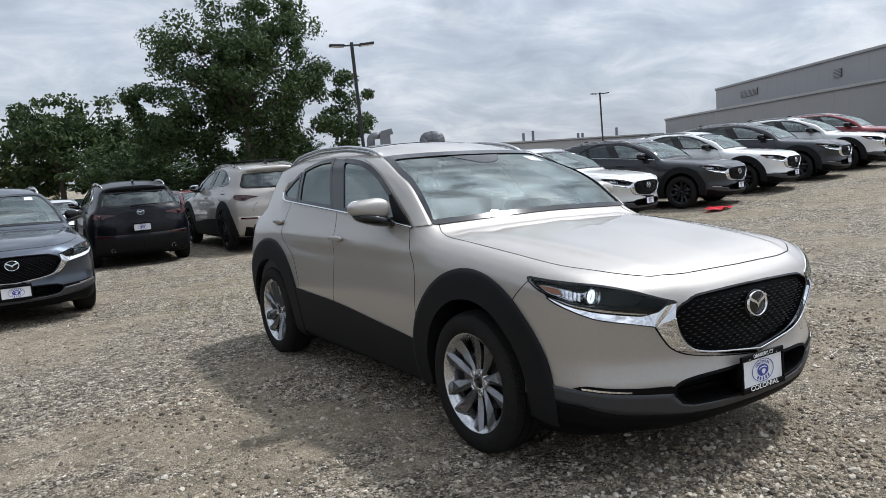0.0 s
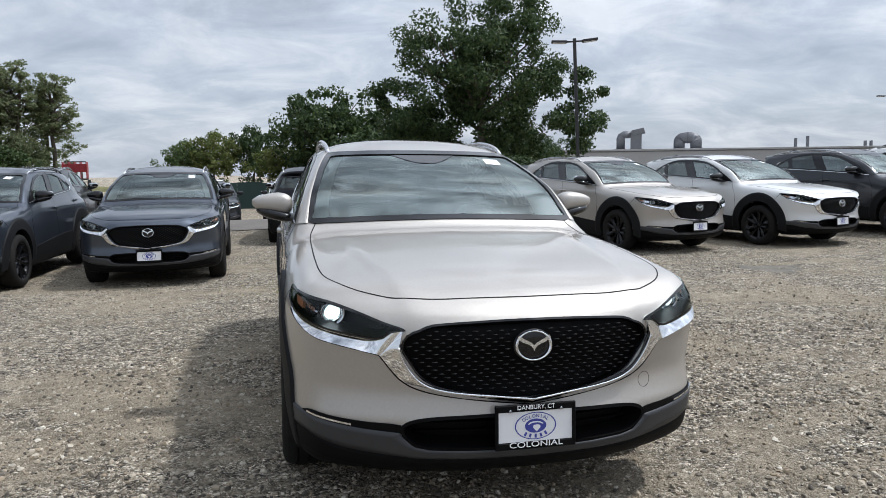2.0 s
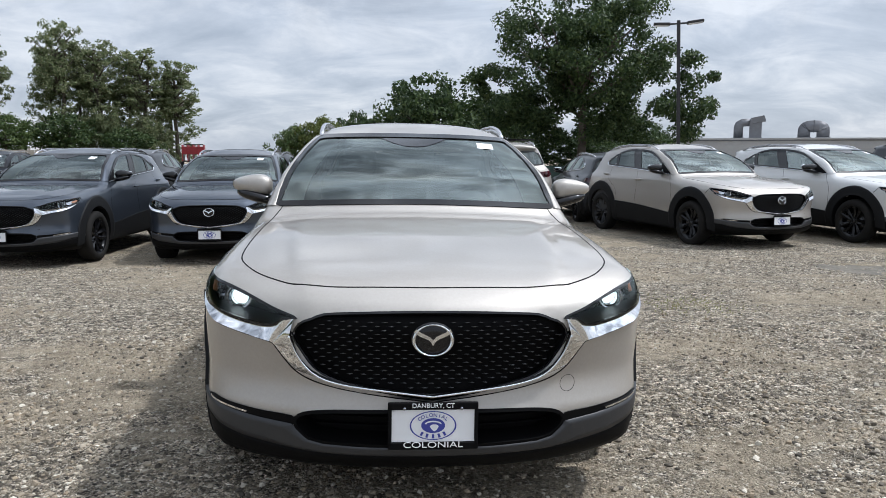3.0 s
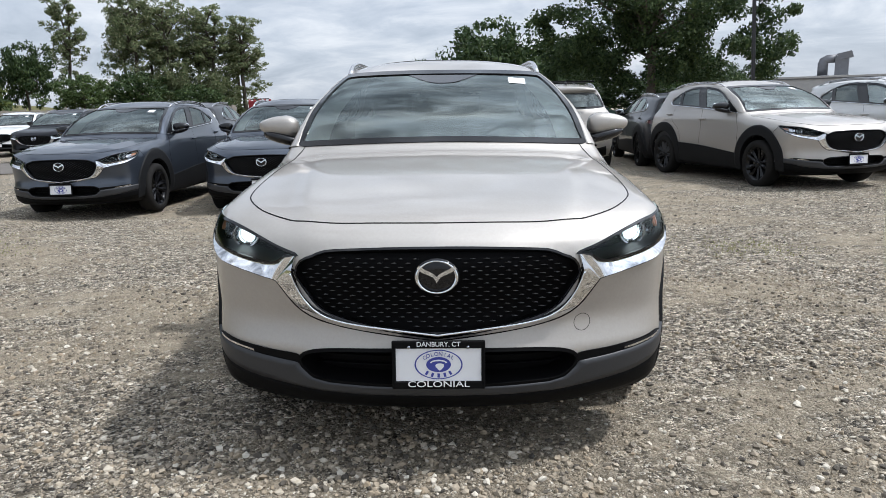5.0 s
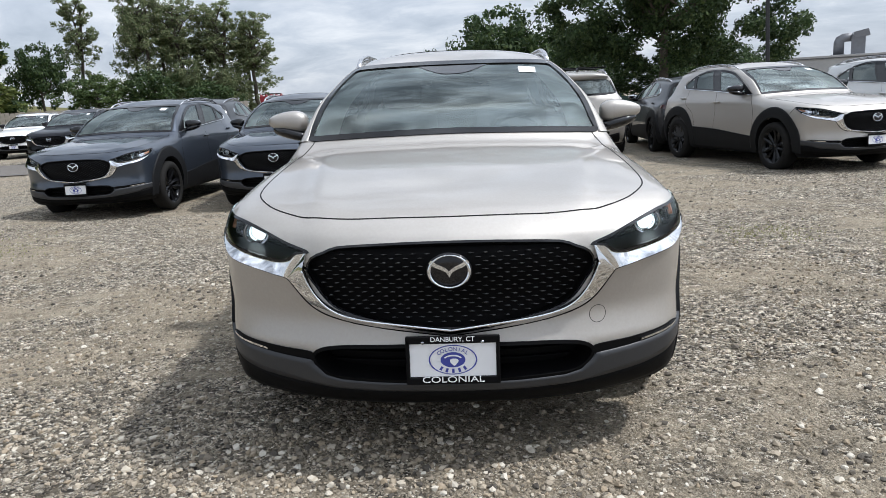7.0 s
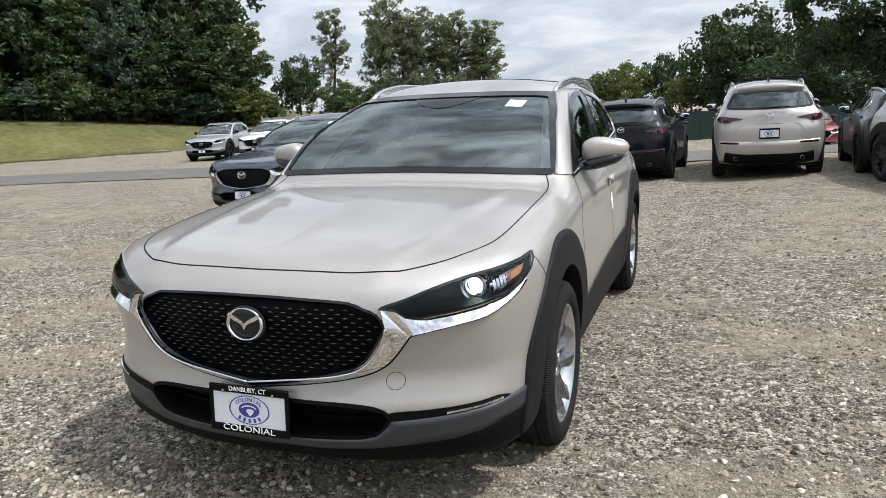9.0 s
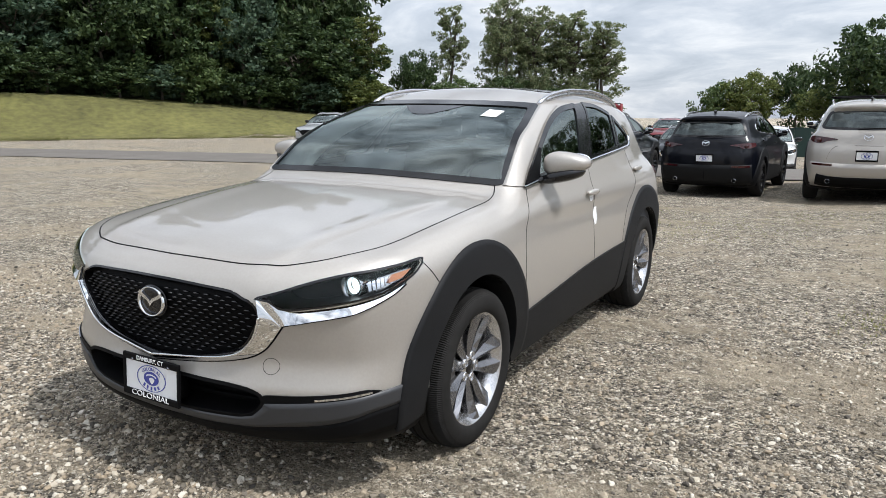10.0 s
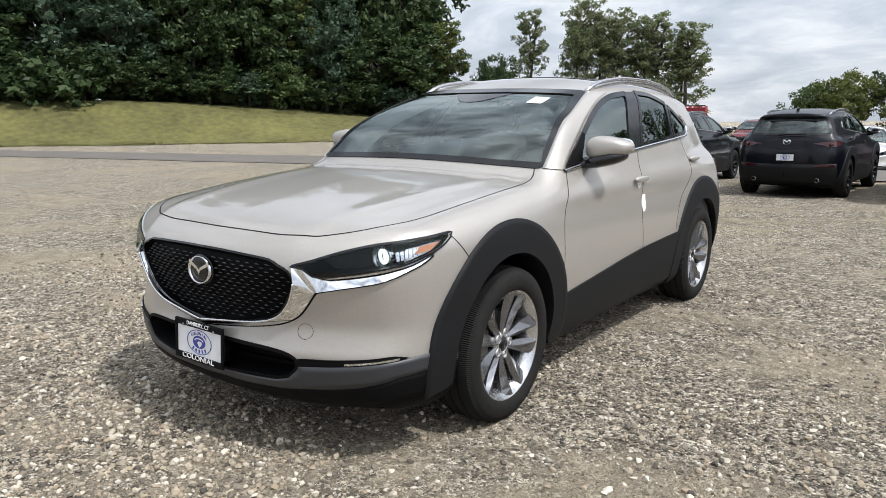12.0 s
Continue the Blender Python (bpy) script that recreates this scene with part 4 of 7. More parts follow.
        # plastic round the wheels and along the sill
        for yy, outer, lo, hi in ((-0.010, 0.545, -14, 189), (WHEELBASE, 0.56, -16, 196)):
            a = np.radians(np.linspace(lo, hi, 60 if detail else 24))
            ring = lambda r: np.stack([yy + r * np.cos(a), HUB + 0.01 + r * np.sin(a)], 1)
            radii = np.linspace(outer, 0.402, 7)
            laid = [SIDE.lay(skin, ring(r)) for r in radii]
            grid = np.concatenate([laid[0][0] - 0.01 * laid[0][1]] + [q + 0.012 * w for q, w in laid])
            kk = len(a)
            wide = (grid, [(r * kk + i, (r + 1) * kk + i, (r + 1) * kk + i + 1, r * kk + i + 1) for r in range(7) for i in range(kk - 1)])
            lipA, nA = SIDE.lay(skin, ring(0.402))
            lip = np.concatenate([lipA + 0.012 * nA, lipA - (0.10, 0, 0)])
            k = len(a)
            put("wheel_arch", flip(joined([wide, (lip, [(i, i + 1, k + i + 1, k + i) for i in range(k - 1)])])), CLADDING)
            put("wheel_well", flip((np.concatenate([np.stack([0 * a + xx, yy + 0.41 * np.cos(a), HUB + 0.005 + 0.41 * np.sin(a)], 1) for xx in (0.62, 0.86)]), [(i, k + i, k + i + 1, i + 1) for i in range(k - 1)])), BLACK_PLASTIC)
        put("sill_trim", flip(panel(SIDE, skin, spline([(0.40, 0.455, 1), (0.86, 0.494), (1.485, 0.545), (2.20, 0.572, 1), (2.26, 0.262, 1), (1.3, 0.250), (0.42, 0.243, 1)], fine * 2), 0.010, 0.02, gs)), CLADDING)
        # joints between the panels
        for seam in ([(0.625, 1.052), (0.565, 0.966), (0.495, 0.83), (0.488, 0.65), (0.478, 0.47)],
                     [(1.575, 1.12), (1.505, 0.96), (1.50, 0.76), (1.522, 0.60), (1.530, 0.54)],
                     [(2.46, 1.165), (2.46, 1.02), (2.36, 0.90), (2.19, 0.80), (2.11, 0.66), (2.10, 0.58)],
                     [(-0.418, 0.880), (-0.398, 0.856), (-0.356, 0.810), (-0.323, 0.772)]):
            line = spline(seam, fine, False)
            side_of = np.stack([np.gradient(line[:, 1]), -np.gradient(line[:, 0])], 1)
            side_of /= np.linalg.norm(side_of, axis=1)[:, None]
            put("panel_gap", flip(band(SIDE, skin, line - 0.0022 * side_of, line + 0.0022 * side_of, 0.0006, 0.002, False)), BLACK_PLASTIC, body)
        for hy, hz in ((1.44, 0.965), (2.55, 1.035)):
            (hp,), (hn,) = SIDE.lay(skin, np.array([(hy, hz)]))
            cup = put("door_handle", flip(ball(hp + (0.022, 0.0, 0.0), (0.016, 0.095, 0.017), 20 if detail else 10, 2.6)), PAINT_SAND)
            put("handle_recess", flip(panel(SIDE, skin, spline([(hy - 0.07, hz), (hy, hz + 0.032), (hy + 0.07, hz), (hy, hz - 0.034)], 0.02), 0.0015, 0.0, 0.03)), PAINT_SAND, cup)
        ys = np.linspace(1.30, 2.92, 28 if detail else 14)
        top_x, top_z = curve([(1.30, 0.572), (1.8, 0.580), (2.4, 0.570), (2.92, 0.540)]), curve([(1.30, 1.462), (1.40, 1.503), (1.55, 1.531), (1.85, 1.556), (2.15, 1.558), (2.5, 1.539), (2.74, 1.510), (2.92, 1.456)])
        line3 = np.stack([top_x(ys), ys, top_z(ys)], 1)
        put("roof_rail", flip(sweep(line3, 0.014, 0.010, 10 if detail else 6)), ALLOY)
        put("rail_foot", flip(sweep(line3[2:-2] - (0, 0, 0.022), 0.006, 0.018, 6)), ALLOY)
        build_mirror(car, s, detail)

        # lamps
        loop = spline([tuple(q) for q in CORNER.flat(HEADLAMP)], fine)
        rim3, _ = CORNER.lay(skin, grown(loop, -0.001))
        deep = np.array((-0.040, 0.150, 0.0))
        back3, back_f = panel(CORNER, skin, grown(loop, -0.001), -0.003, 0.0, gs)
        n = len(rim3)
        lamp = put("headlamp", flip((back3 + deep, back_f)), LAMP_HOUSING, None, "dark headlamp with one round projector")
        put("lamp_wall", flip((np.concatenate([rim3, rim3 + deep]), [(i, (i + 1) % n, n + (i + 1) % n, n + i) for i in range(n)])), LAMP_HOUSING, lamp)
        put("gasket", flip(band(CORNER, skin, grown(loop, 0.003), grown(loop, -0.004), 0.0035, 0.004)), GLOSS_BLACK, lamp)
        put("lamp_cover", flip(panel(CORNER, skin, grown(loop, 0.004), 0.003, 0.004, gs)), GLASS_LAMP, lamp)
        aim = np.array((0.702, -0.615, 0.808))
        put("bezel", flip(joined([(np.array(q[0])[:, [1, 0, 2]] * (1, -1, 1) + aim, [f[::-1] for f in q[1].tolist()]) for q in [lathe([(-0.02, 0.046), (0.030, 0.047), (0.034, 0.044), (0.022, 0.036), (-0.02, 0.034)], 28)]])), CHROME, lamp)
        put("projector", flip(ball(aim + (0, 0.016, 0), (0.033, 0.010, 0.033), 24 if detail else 12)), LAMP_ON if lamps_on else LAMP_OFF, lamp, "bright round projector lens")
        put("projector_glass", flip(ball(aim + (0, -0.014, 0), (0.035, 0.016, 0.035), 24 if detail else 12)), GLASS_LAMP, lamp)
        on_lamp = lambda pts: spline([(*q, 1) for q in CORNER.flat(pts).tolist()], 0.02)
        for j in range(6):          # ribs of the reflector beside the projector
            y0 = -0.640 + 0.017 * j
            x0 = 0.778 + 0.0075 * j
            put("reflector_rib", flip(panel(CORNER, skin, on_lamp([(x0, y0, 0.846 + 0.002 * j), (x0 + 0.006, y0 + 0.011, 0.848 + 0.002 * j), (x0 + 0.012, y0 + 0.011, 0.806 + 0.003 * j), (x0 + 0.006, y0, 0.804 + 0.003 * j)]), -0.030, 0.016, 0.05)), CHROME, lamp)
        put("turn_signal", flip(panel(CORNER, skin, on_lamp([(0.820, -0.555, 0.856), (0.840, -0.450, 0.866), (0.846, -0.515, 0.836), (0.828, -0.580, 0.826)]), -0.022, 0.012, 0.05)), AMBER, lamp, "amber turn signal")
        put("reflector", flip(panel(CORNER, skin, on_lamp([(0.795, -0.600, 0.858), (0.842, -0.420, 0.876), (0.848, -0.500, 0.832), (0.815, -0.630, 0.797)]), -0.036, 0.02, 0.05)), ALLOY, lamp)
        # chrome wing: a shelf under the lamp that faces the sky, then a blade round the grille that faces the ground
        steps = 5 if detail else 2
        pieces, gaps = [], []
        for pairs, view, lift_in, lift_out in ((WING_LAMP, CORNER, (-0.008, -0.018, -0.018, -0.002, 0.020), (0.004, 0.011, 0.012, 0.009, 0.006)), (WING_GRILLE, FRONT, (0.020, 0.020, 0.022, 0.026, 0.032), (0.006, 0.003, 0.003, 0.005, 0.010))):
            idx = np.linspace(0, len(pairs) - 1, (len(pairs) - 1) * steps + 1)
            edge = [np.stack([curve(list(enumerate(c)))(idx) for c in zip(*[q[e] for q in pairs])], 1) for e in (0, 1)]
            edge = [view.flat(q) if q.shape[1] == 3 else q for q in edge]
            la, lb = (np.interp(idx / idx[-1], np.linspace(0, 1, 5), q)[:, None] for q in (lift_in, lift_out))
            (pa, na), (pb, nb) = (view.lay(skin, q) for q in edge)
            pa, pb = pa + la * na, pb + lb * nb
            n = len(pa)
            mid = (pa + pb) / 2 + 0.002 * (na + nb) / 2
            rows = [pa - (la - 0.002) * na if view is CORNER else pa - 0.035 * na, pa, pa, mid, pb, pb, pb - 0.02 * nb]
            q = [(r * n + i, r * n + i + 1, (r + 1) * n + i + 1, (r + 1) * n + i) for r in (0, 2, 3, 5) for i in range(n - 1)]
            if np.cross(rows[2][n // 2 + 1] - rows[2][n // 2], rows[3][n // 2] - rows[2][n // 2]) @ na[n // 2] < 0:
                q = [f[::-1] for f in q]
            pieces.append((np.concatenate(rows), q))
            away = (pb - pa) / (np.linalg.norm(pb - pa, axis=1)[:, None] + 1e-9)
            gaps.append(sweep(pb - (lb - 0.001) * nb + 0.004 * away, 0.0035, 0.0035, 6))
            if view is FRONT:       # rounded bead along the blade's inner edge
                pieces.append(sweep(pa + 0.001 * na, 0.0045, 0.0045, 8 if detail else 5))
        chrome = put("chrome_wing", flip(joined(pieces)), CHROME)
        put("wing_gap", flip(joined(gaps)), BLACK_PLASTIC, chrome)
        # slit at the bumper's end
        slit = spline([(0.480, 0.430), (0.60, 0.437), (0.72, 0.446), (0.790, 0.454), (0.818, 0.443, 1), (0.790, 0.432), (0.70, 0.418), (0.60, 0.405), (0.482, 0.396)], fine)
        slit3, _ = FRONT.lay(skin, slit)
        put("bumper_slit", flip(panel(BUMPER, skin, BUMPER.flat(slit3), 0.005, 0.004, gs)), BLACK_PLASTIC)
        bar = spline([(0.650, 0.424), (0.73, 0.433), (0.800, 0.443)], fine, False)
        bar3, _ = FRONT.lay(skin, bar)
        bar3 = BUMPER.flat(bar3)
        put("chrome_strip", flip(band(BUMPER, skin, bar3 - (0, 0.003), bar3 + (0, 0.004), 0.009, 0.01, False)), CHROME)
        # tail lamps
        tail = [tuple(q) for q in REAR_CORNER.flat([(0.44, 3.44, 0.955), (0.60, 3.40, 0.985), (0.74, 3.30, 1.00), (0.80, 3.18, 0.995), (0.815, 3.17, 0.95), (0.76, 3.30, 0.905), (0.66, 3.37, 0.90), (0.58, 3.40, 0.93)])]
        tl = put("tail_lamp", flip(panel(REAR_CORNER, skin, spline(tail, fine), 0.010, 0.02, gs)), RED_LENS, None, "slim dark red tail lamp")
        put("lamp_ring", flip(ball((0.690, 3.352, 0.945), (0.034, 0.022, 0.034), 12)), RED_LENS, tl)
        put("rear_reflector", flip(panel(REAR_CORNER, skin, spline([tuple(q) for q in REAR_CORNER.flat([(0.48, 3.46, 0.590), (0.76, 3.33, 0.600), (0.76, 3.33, 0.575), (0.48, 3.46, 0.565)])], 0.03), 0.014, 0.01, 0.05)), RED_LENS)
        pipe = lathe([(-0.10, 0.030), (0.02, 0.031), (0.022, 0.034), (-0.10, 0.035)], 20)
        put("exhaust_tip", flip((np.array(pipe[0])[:, [1, 0, 2]] * (1, 1, 1) + (0.52, 3.40, 0.33), [f[::-1] for f in pipe[1].tolist()])), DARK_CHROME)
        put("cover_cap", flip(band(FRONT, skin, *(np.array([(0.495 + r * math.cos(t), 0.532 + r * math.sin(t)) for t in np.linspace(0, 2 * np.pi, 24, endpoint=False)]) for r in (0.030, 0.0283)), 0.0005, 0.001)), BLACK_PLASTIC, body) if s > 0 else None

    # front
    grille = put("grille", panel(FRONT, skin, spline(GRILLE, fine), -0.032, 0.0, gs), BLACK_PLASTIC, None, "black grille with rows of small wings")
    loop = spline(GRILLE, fine)
    put("grille_wall", band(FRONT, skin, grown(loop, 0.004), grown(loop, -0.002), 0.0, 0.036), BLACK_PLASTIC, grille)
    put("grille_rim", band(FRONT, skin, grown(loop, 0.003), grown(loop, -0.004), 0.003, 0.004), GLOSS_BLACK, grille)
    bits = []
    inner = grown(loop, -0.018)
    spots = [((c + (0.5 if r % 2 else 0)) * 0.0475, 0.794 - 0.0150 * r) for r in range(20) for c in range(-12, 13)]
    spots = np.array([q for q in spots if math.hypot(q[0] / 0.085, (q[1] - 0.714) / 0.068) > 1])
    spots = spots[within(inner, spots)]
    w, h = 0.0115, 0.0022
    wing = np.array([(-w, 0, -h * 1.2), (0, -0.010, h * 0.6), (w, 0, -h * 1.2), (w, 0.012, -h * 2.2), (0, 0.012, -h * 0.8), (-w, 0.012, -h * 2.2), (0, -0.004, -h * 1.5)])
    for pp, nn in zip(*FRONT.lay(skin, spots)):
        bits.append((wing * (1.15, 1, 1.2) + pp - 0.012 * nn, [(0, 6, 1), (1, 6, 2), (0, 1, 4, 5), (1, 2, 3, 4), (0, 5, 4, 6), (6, 4, 3, 2)]))
    put("grille_wing", joined(bits), GRILLE_BIT, grille)
    (ep,), (en,) = FRONT.lay(skin, np.array([(0, 0.714)]))
    build_emblem(car, pose(ep[0], ep[1] + 0.008, ep[2], -4), 1.04)
    part("emblem_back", mesh_of("emblem_back", *ball((0, ep[1] + 0.016, ep[2]), (0.076, 0.012, 0.061), 28 if detail else 14)), GLOSS_BLACK, car)
    loop = spline(INTAKE, fine)
    intake = put("lower_intake", panel(FRONT, skin, loop, -0.09, 0.0, gs), BLACK_PLASTIC)
    put("intake_wall", band(FRONT, skin, grown(loop, 0.006), grown(loop, -0.004), 0.001, 0.095), BLACK_PLASTIC, intake)
    put("intake_rim", band(FRONT, skin, grown(loop, 0.005), grown(loop, -0.006), 0.004, 0.004), BLACK_PLASTIC, intake)
    for z in (0.372, 0.408):
        pp, nn = FRONT.lay(skin, np.array([(x, z) for x in np.linspace(-0.46, 0.46, 24)]))
        put("intake_bar", sweep(pp - 0.082 * nn, 0.015, 0.003, 6), BLACK_PLASTIC, intake)
    # lower bumper: grey upper part, black lip
    up = [(-0.02, 0.326), (0.221, 0.330), (0.377, 0.335), (0.434, 0.348), (0.476, 0.388), (0.484, 0.402), (0.60, 0.410), (0.70, 0.421), (0.80, 0.436)]
    cut = [(-0.02, 0.298), (0.25, 0.300), (0.40, 0.304), (0.48, 0.312), (0.56, 0.320), (0.62, 0.326), (0.68, 0.334), (0.74, 0.348), (0.80, 0.372)]
    lip = [(-0.02, 0.222), (0.2, 0.222), (0.35, 0.225), (0.45, 0.230), (0.55, 0.238), (0.62, 0.246), (0.68, 0.255), (0.74, 0.266), (0.80, 0.280)]
    for s, flip in sides:
        lines = []
        for line, end in ((up, (0.872, -0.40, 0.448)), (cut, (0.872, -0.40, 0.385)), (lip, (0.85, -0.40, 0.262))):
            q3, _ = FRONT.lay(skin, np.array(line))
            flat = BUMPER.flat(np.concatenate([q3, [end]]))
            lines.append(np.stack([np.interp(np.linspace(0, len(flat) - 1, 50 if detail else 24), np.arange(len(flat)), flat[:, c]) for c in (0, 1)], 1))
        rows = [lines[0] * (1 - k) + lines[1] * k for k in np.linspace(0, 1, 5)]
        put("bumper_guard", flip(strip(BUMPER, skin, rows, 0.009, 0.008)), GUARD_GREY)
        rows = [lines[1] * (1 - k) + lines[2] * k for k in np.linspace(0, 1, 5)]
        put("bumper_lip", flip(strip(BUMPER, skin, rows, 0.006, 0.008)), BLACK_PLASTIC)
    build_plate(car, pose(0.003, -0.950, 0.421, -3), detail)
    put("plate_bracket", (block_points(0.26, 0.05, 0.10, (0, -0.915, 0.41))), BLACK_PLASTIC)
    # hood line and the edge behind it
    for s, flip in sides:
        line = spline(HOOD_LINE, fine, False)
        side_of = np.stack([np.gradient(line[:, 1]), -np.gradient(line[:, 0])], 1)
        side_of /= np.linalg.norm(side_of, axis=1)[:, None]
        put("panel_gap", flip(band(TOP, skin, line - 0.0026 * side_of, line + 0.0026 * side_of, 0.0006, 0.002, False)), BLACK_PLASTIC, body)
    # roof
    put("sunroof", panel(TOP, skin, spline([(-0.42, 1.70), (0, 1.67), (0.42, 1.70), (0.43, 2.20), (0, 2.22), (-0.43, 2.20)], fine * 2), 0.003, 0.005, gs), GLOSS_BLACK, None, "dark glass sunroof")
    put("roof_aerial", ball((0, 2.82, 1.555), (0.022, 0.085, 0.035), 16, 2.0), GLOSS_BLACK)
    # rear
    for s, flip in sides:
        a3 = REAR.lay(skin, np.array([(-0.02, 0.60), (0.35, 0.602), (0.55, 0.608), (0.70, 0.616), (0.78, 0.622)]))[0]
        b3 = REAR.lay(skin, np.array([(-0.02, 0.24), (0.35, 0.24), (0.55, 0.245), (0.70, 0.252), (0.78, 0.262)]))[0]
        a, b = (np.stack([np.interp(np.linspace(0, 4, 24), np.arange(5), REAR_CORNER.flat(q)[:, c]) for c in (0, 1)], 1) for q in (a3, b3))
        rows = [a * (1 - k) + b * k for k in np.linspace(0, 1, 6)]
        put("rear_guard", flip(strip(REAR_CORNER, skin, rows, 0.010, 0.008)), CLADDING)
    line = spline([(-0.56, 0.66), (-0.50, 0.80), (-0.40, 0.86), (0, 0.865), (0.40, 0.86), (0.50, 0.80), (0.56, 0.66)], 0.03, False)
    put("panel_gap", band(REAR, skin, line, line + (0, 0.006), 0.0008, 0.002, False), BLACK_PLASTIC, body)
    (rp,), _ = REAR.lay(skin, np.array([(0, 0.99)]))
    build_emblem(car, pose(0, rp[1] + 0.002, 0.99, -15, 0, 180), 0.95, "rear_emblem")
    build_plate(car, pose(0, 3.478, 0.72, 0, 0, 180), False)
    for s in (1, -1):
        for yy in (0, WHEELBASE):
            build_wheel(car, s * 0.782, yy, alloy, face, detail)
    if detail:
        put("door_tag", panel(SIDE, skin, spline([(1.500, 0.870, 1), (1.545, 0.868, 1), (1.55, 0.80), (1.54, 0.768, 1), (1.51, 0.765, 1), (1.485, 0.82)], 0.02), 0.002, 0.0, 0.03), WHITE_STICKER, None, "white paper tag stuck on the door")
        put("door_tag", panel(SIDE, skin, spline([(1.405, 0.945, 1), (1.475, 0.950, 1), (1.465, 0.915), (1.42, 0.912)], 0.02), 0.0025, 0.0, 0.03), WHITE_STICKER, None, "white paper tag under the handle")
    # cabin
    part("cabin_floor", block(1.40, 2.6, 0.04, pose(0, 1.9, 0.34)), LINER, car)
    part("dashboard", smooth_all(block(1.36, 0.48, 0.30, pose(0, 0.78, 0.88, 8, 0, 0), 0.08, 4), 50), LINER, car)
    part("headliner", block(0.98, 1.15, 0.02, pose(0, 2.14, 1.478), 0.008), HEADLINER, car)
    for x in (-0.37, 0.37):
        build_seat(car, x, 1.42)
    build_seat(car, 0, 2.25, 1.25)
    ring = np.linspace(0, 2 * np.pi, 36 if detail else 16)
    wheel = put("steering_wheel", sweep(np.stack([0.37 + 0.185 * np.cos(ring), 1.08 + 0.07 * np.sin(ring), 0.98 + 0.172 * np.sin(ring)], 1), 0.016, 0.016, 10 if detail else 6), BLACK_PLASTIC)
    put("wheel_boss", ball((0.37, 1.07, 0.975), (0.085, 0.035, 0.065), 16, 2.6), BLACK_PLASTIC, wheel)
    put("cabin_mirror", ball((0, 0.98, 1.355), (0.12, 0.02, 0.035), 16, 3), BLACK_PLASTIC)
    return car


def block_points(sx, sy, sz, c):
    p = np.array(list(itertools.product((-0.5, 0.5), repeat=3))) * (sx, sy, sz) + c
    return p, [(0, 1, 3, 2), (4, 6, 7, 5), (0, 4, 5, 1), (2, 3, 7, 6), (0, 2, 6, 4), (1, 5, 7, 3)]


def repaint(car, color, flip_paint=None):
    """Gives a copied car another colour."""
    for o in car.children_recursive:
        if o.type == "MESH" and o.material_slots and o.material_slots[0].material == PAINT_SAND:
            o.material_slots[0].link = "OBJECT"
            o.material_slots[0].material = color
    return car

# ---- ground ----
def step01(t):
    t = np.clip(t, 0, 1)
    return t * t * (3 - 2 * t)


def ground_height(x, y):
    """The lot: level, dipping a little behind the first car and rising to a grass bank by the wood."""
    x, y = np.asarray(x, float), np.asarray(y, float)
    h = -0.09 * step01((y - 3) / 4) * step01((3.8 - x) / 3) * step01((x + 7) / 3) * step01((22 - y) / 6)
    h = h - 0.0200 * x * step01((1.9 - np.abs(x)) / 0.9) * step01((2.6 - np.abs(y - 1.3)) / 1.0)
    h = h - 0.50 * step01((y - 18.5) / 4) * step01((40 - y) / 5) * step01((x + 8) / 4) * step01((34 - x) / 8)
    h = h + 0.038 * np.clip(x - 8.5, 0, 16) * step01((36 - y) / 14) * step01((y + 12) / 10)
    bank = step01((-x * 0.80 + y * 0.60 - 45.5) / 8.5) * step01((-x - 14) / 14)
    h = h + bank * (1.1 + 1.9 * step01((-x - 30) / 20))
    h = h - 4.0 * step01((y - 74) / 40) * step01((34 - x) / 10)
    return h


def bumps(x, y):
    return 0.010 * (np.sin(1.9 * x + 0.7 * y) * np.sin(1.3 * y - 0.5 * x + 1) + 0.6 * np.sin(4.1 * x + 2.0) * np.sin(3.7 * y + 0.4 * x))


def ground_z(x, y):
    near = step01((30 - np.hypot(x, y - 3)) / 20)
    calm = 1 - 0.8 * step01((1.9 - np.abs(x)) / 0.7) * step01((2.6 - np.abs(np.asarray(y) - 1.3)) / 0.8)
    return ground_height(x, y) + bumps(np.asarray(x, float), np.asarray(y, float)) * near * calm


def sheet(name, xs, ys, lift=0.0, keep=None):
    gx, gy = np.meshgrid(xs, ys, indexing="ij")
    pts = np.stack([gx, gy, ground_z(gx, gy) + lift], -1).reshape(-1, 3)
    n, m = len(xs), len(ys)
    i, j = np.meshgrid(np.arange(n - 1), np.arange(m - 1), indexing="ij")
    a = (i * m + j).ravel()
    faces = np.stack([a, a + m, a + m + 1, a + 1], 1)
    if keep is not None:
        faces = faces[keep(pts[faces].mean(1))]
    return mesh_of(name, pts, faces)


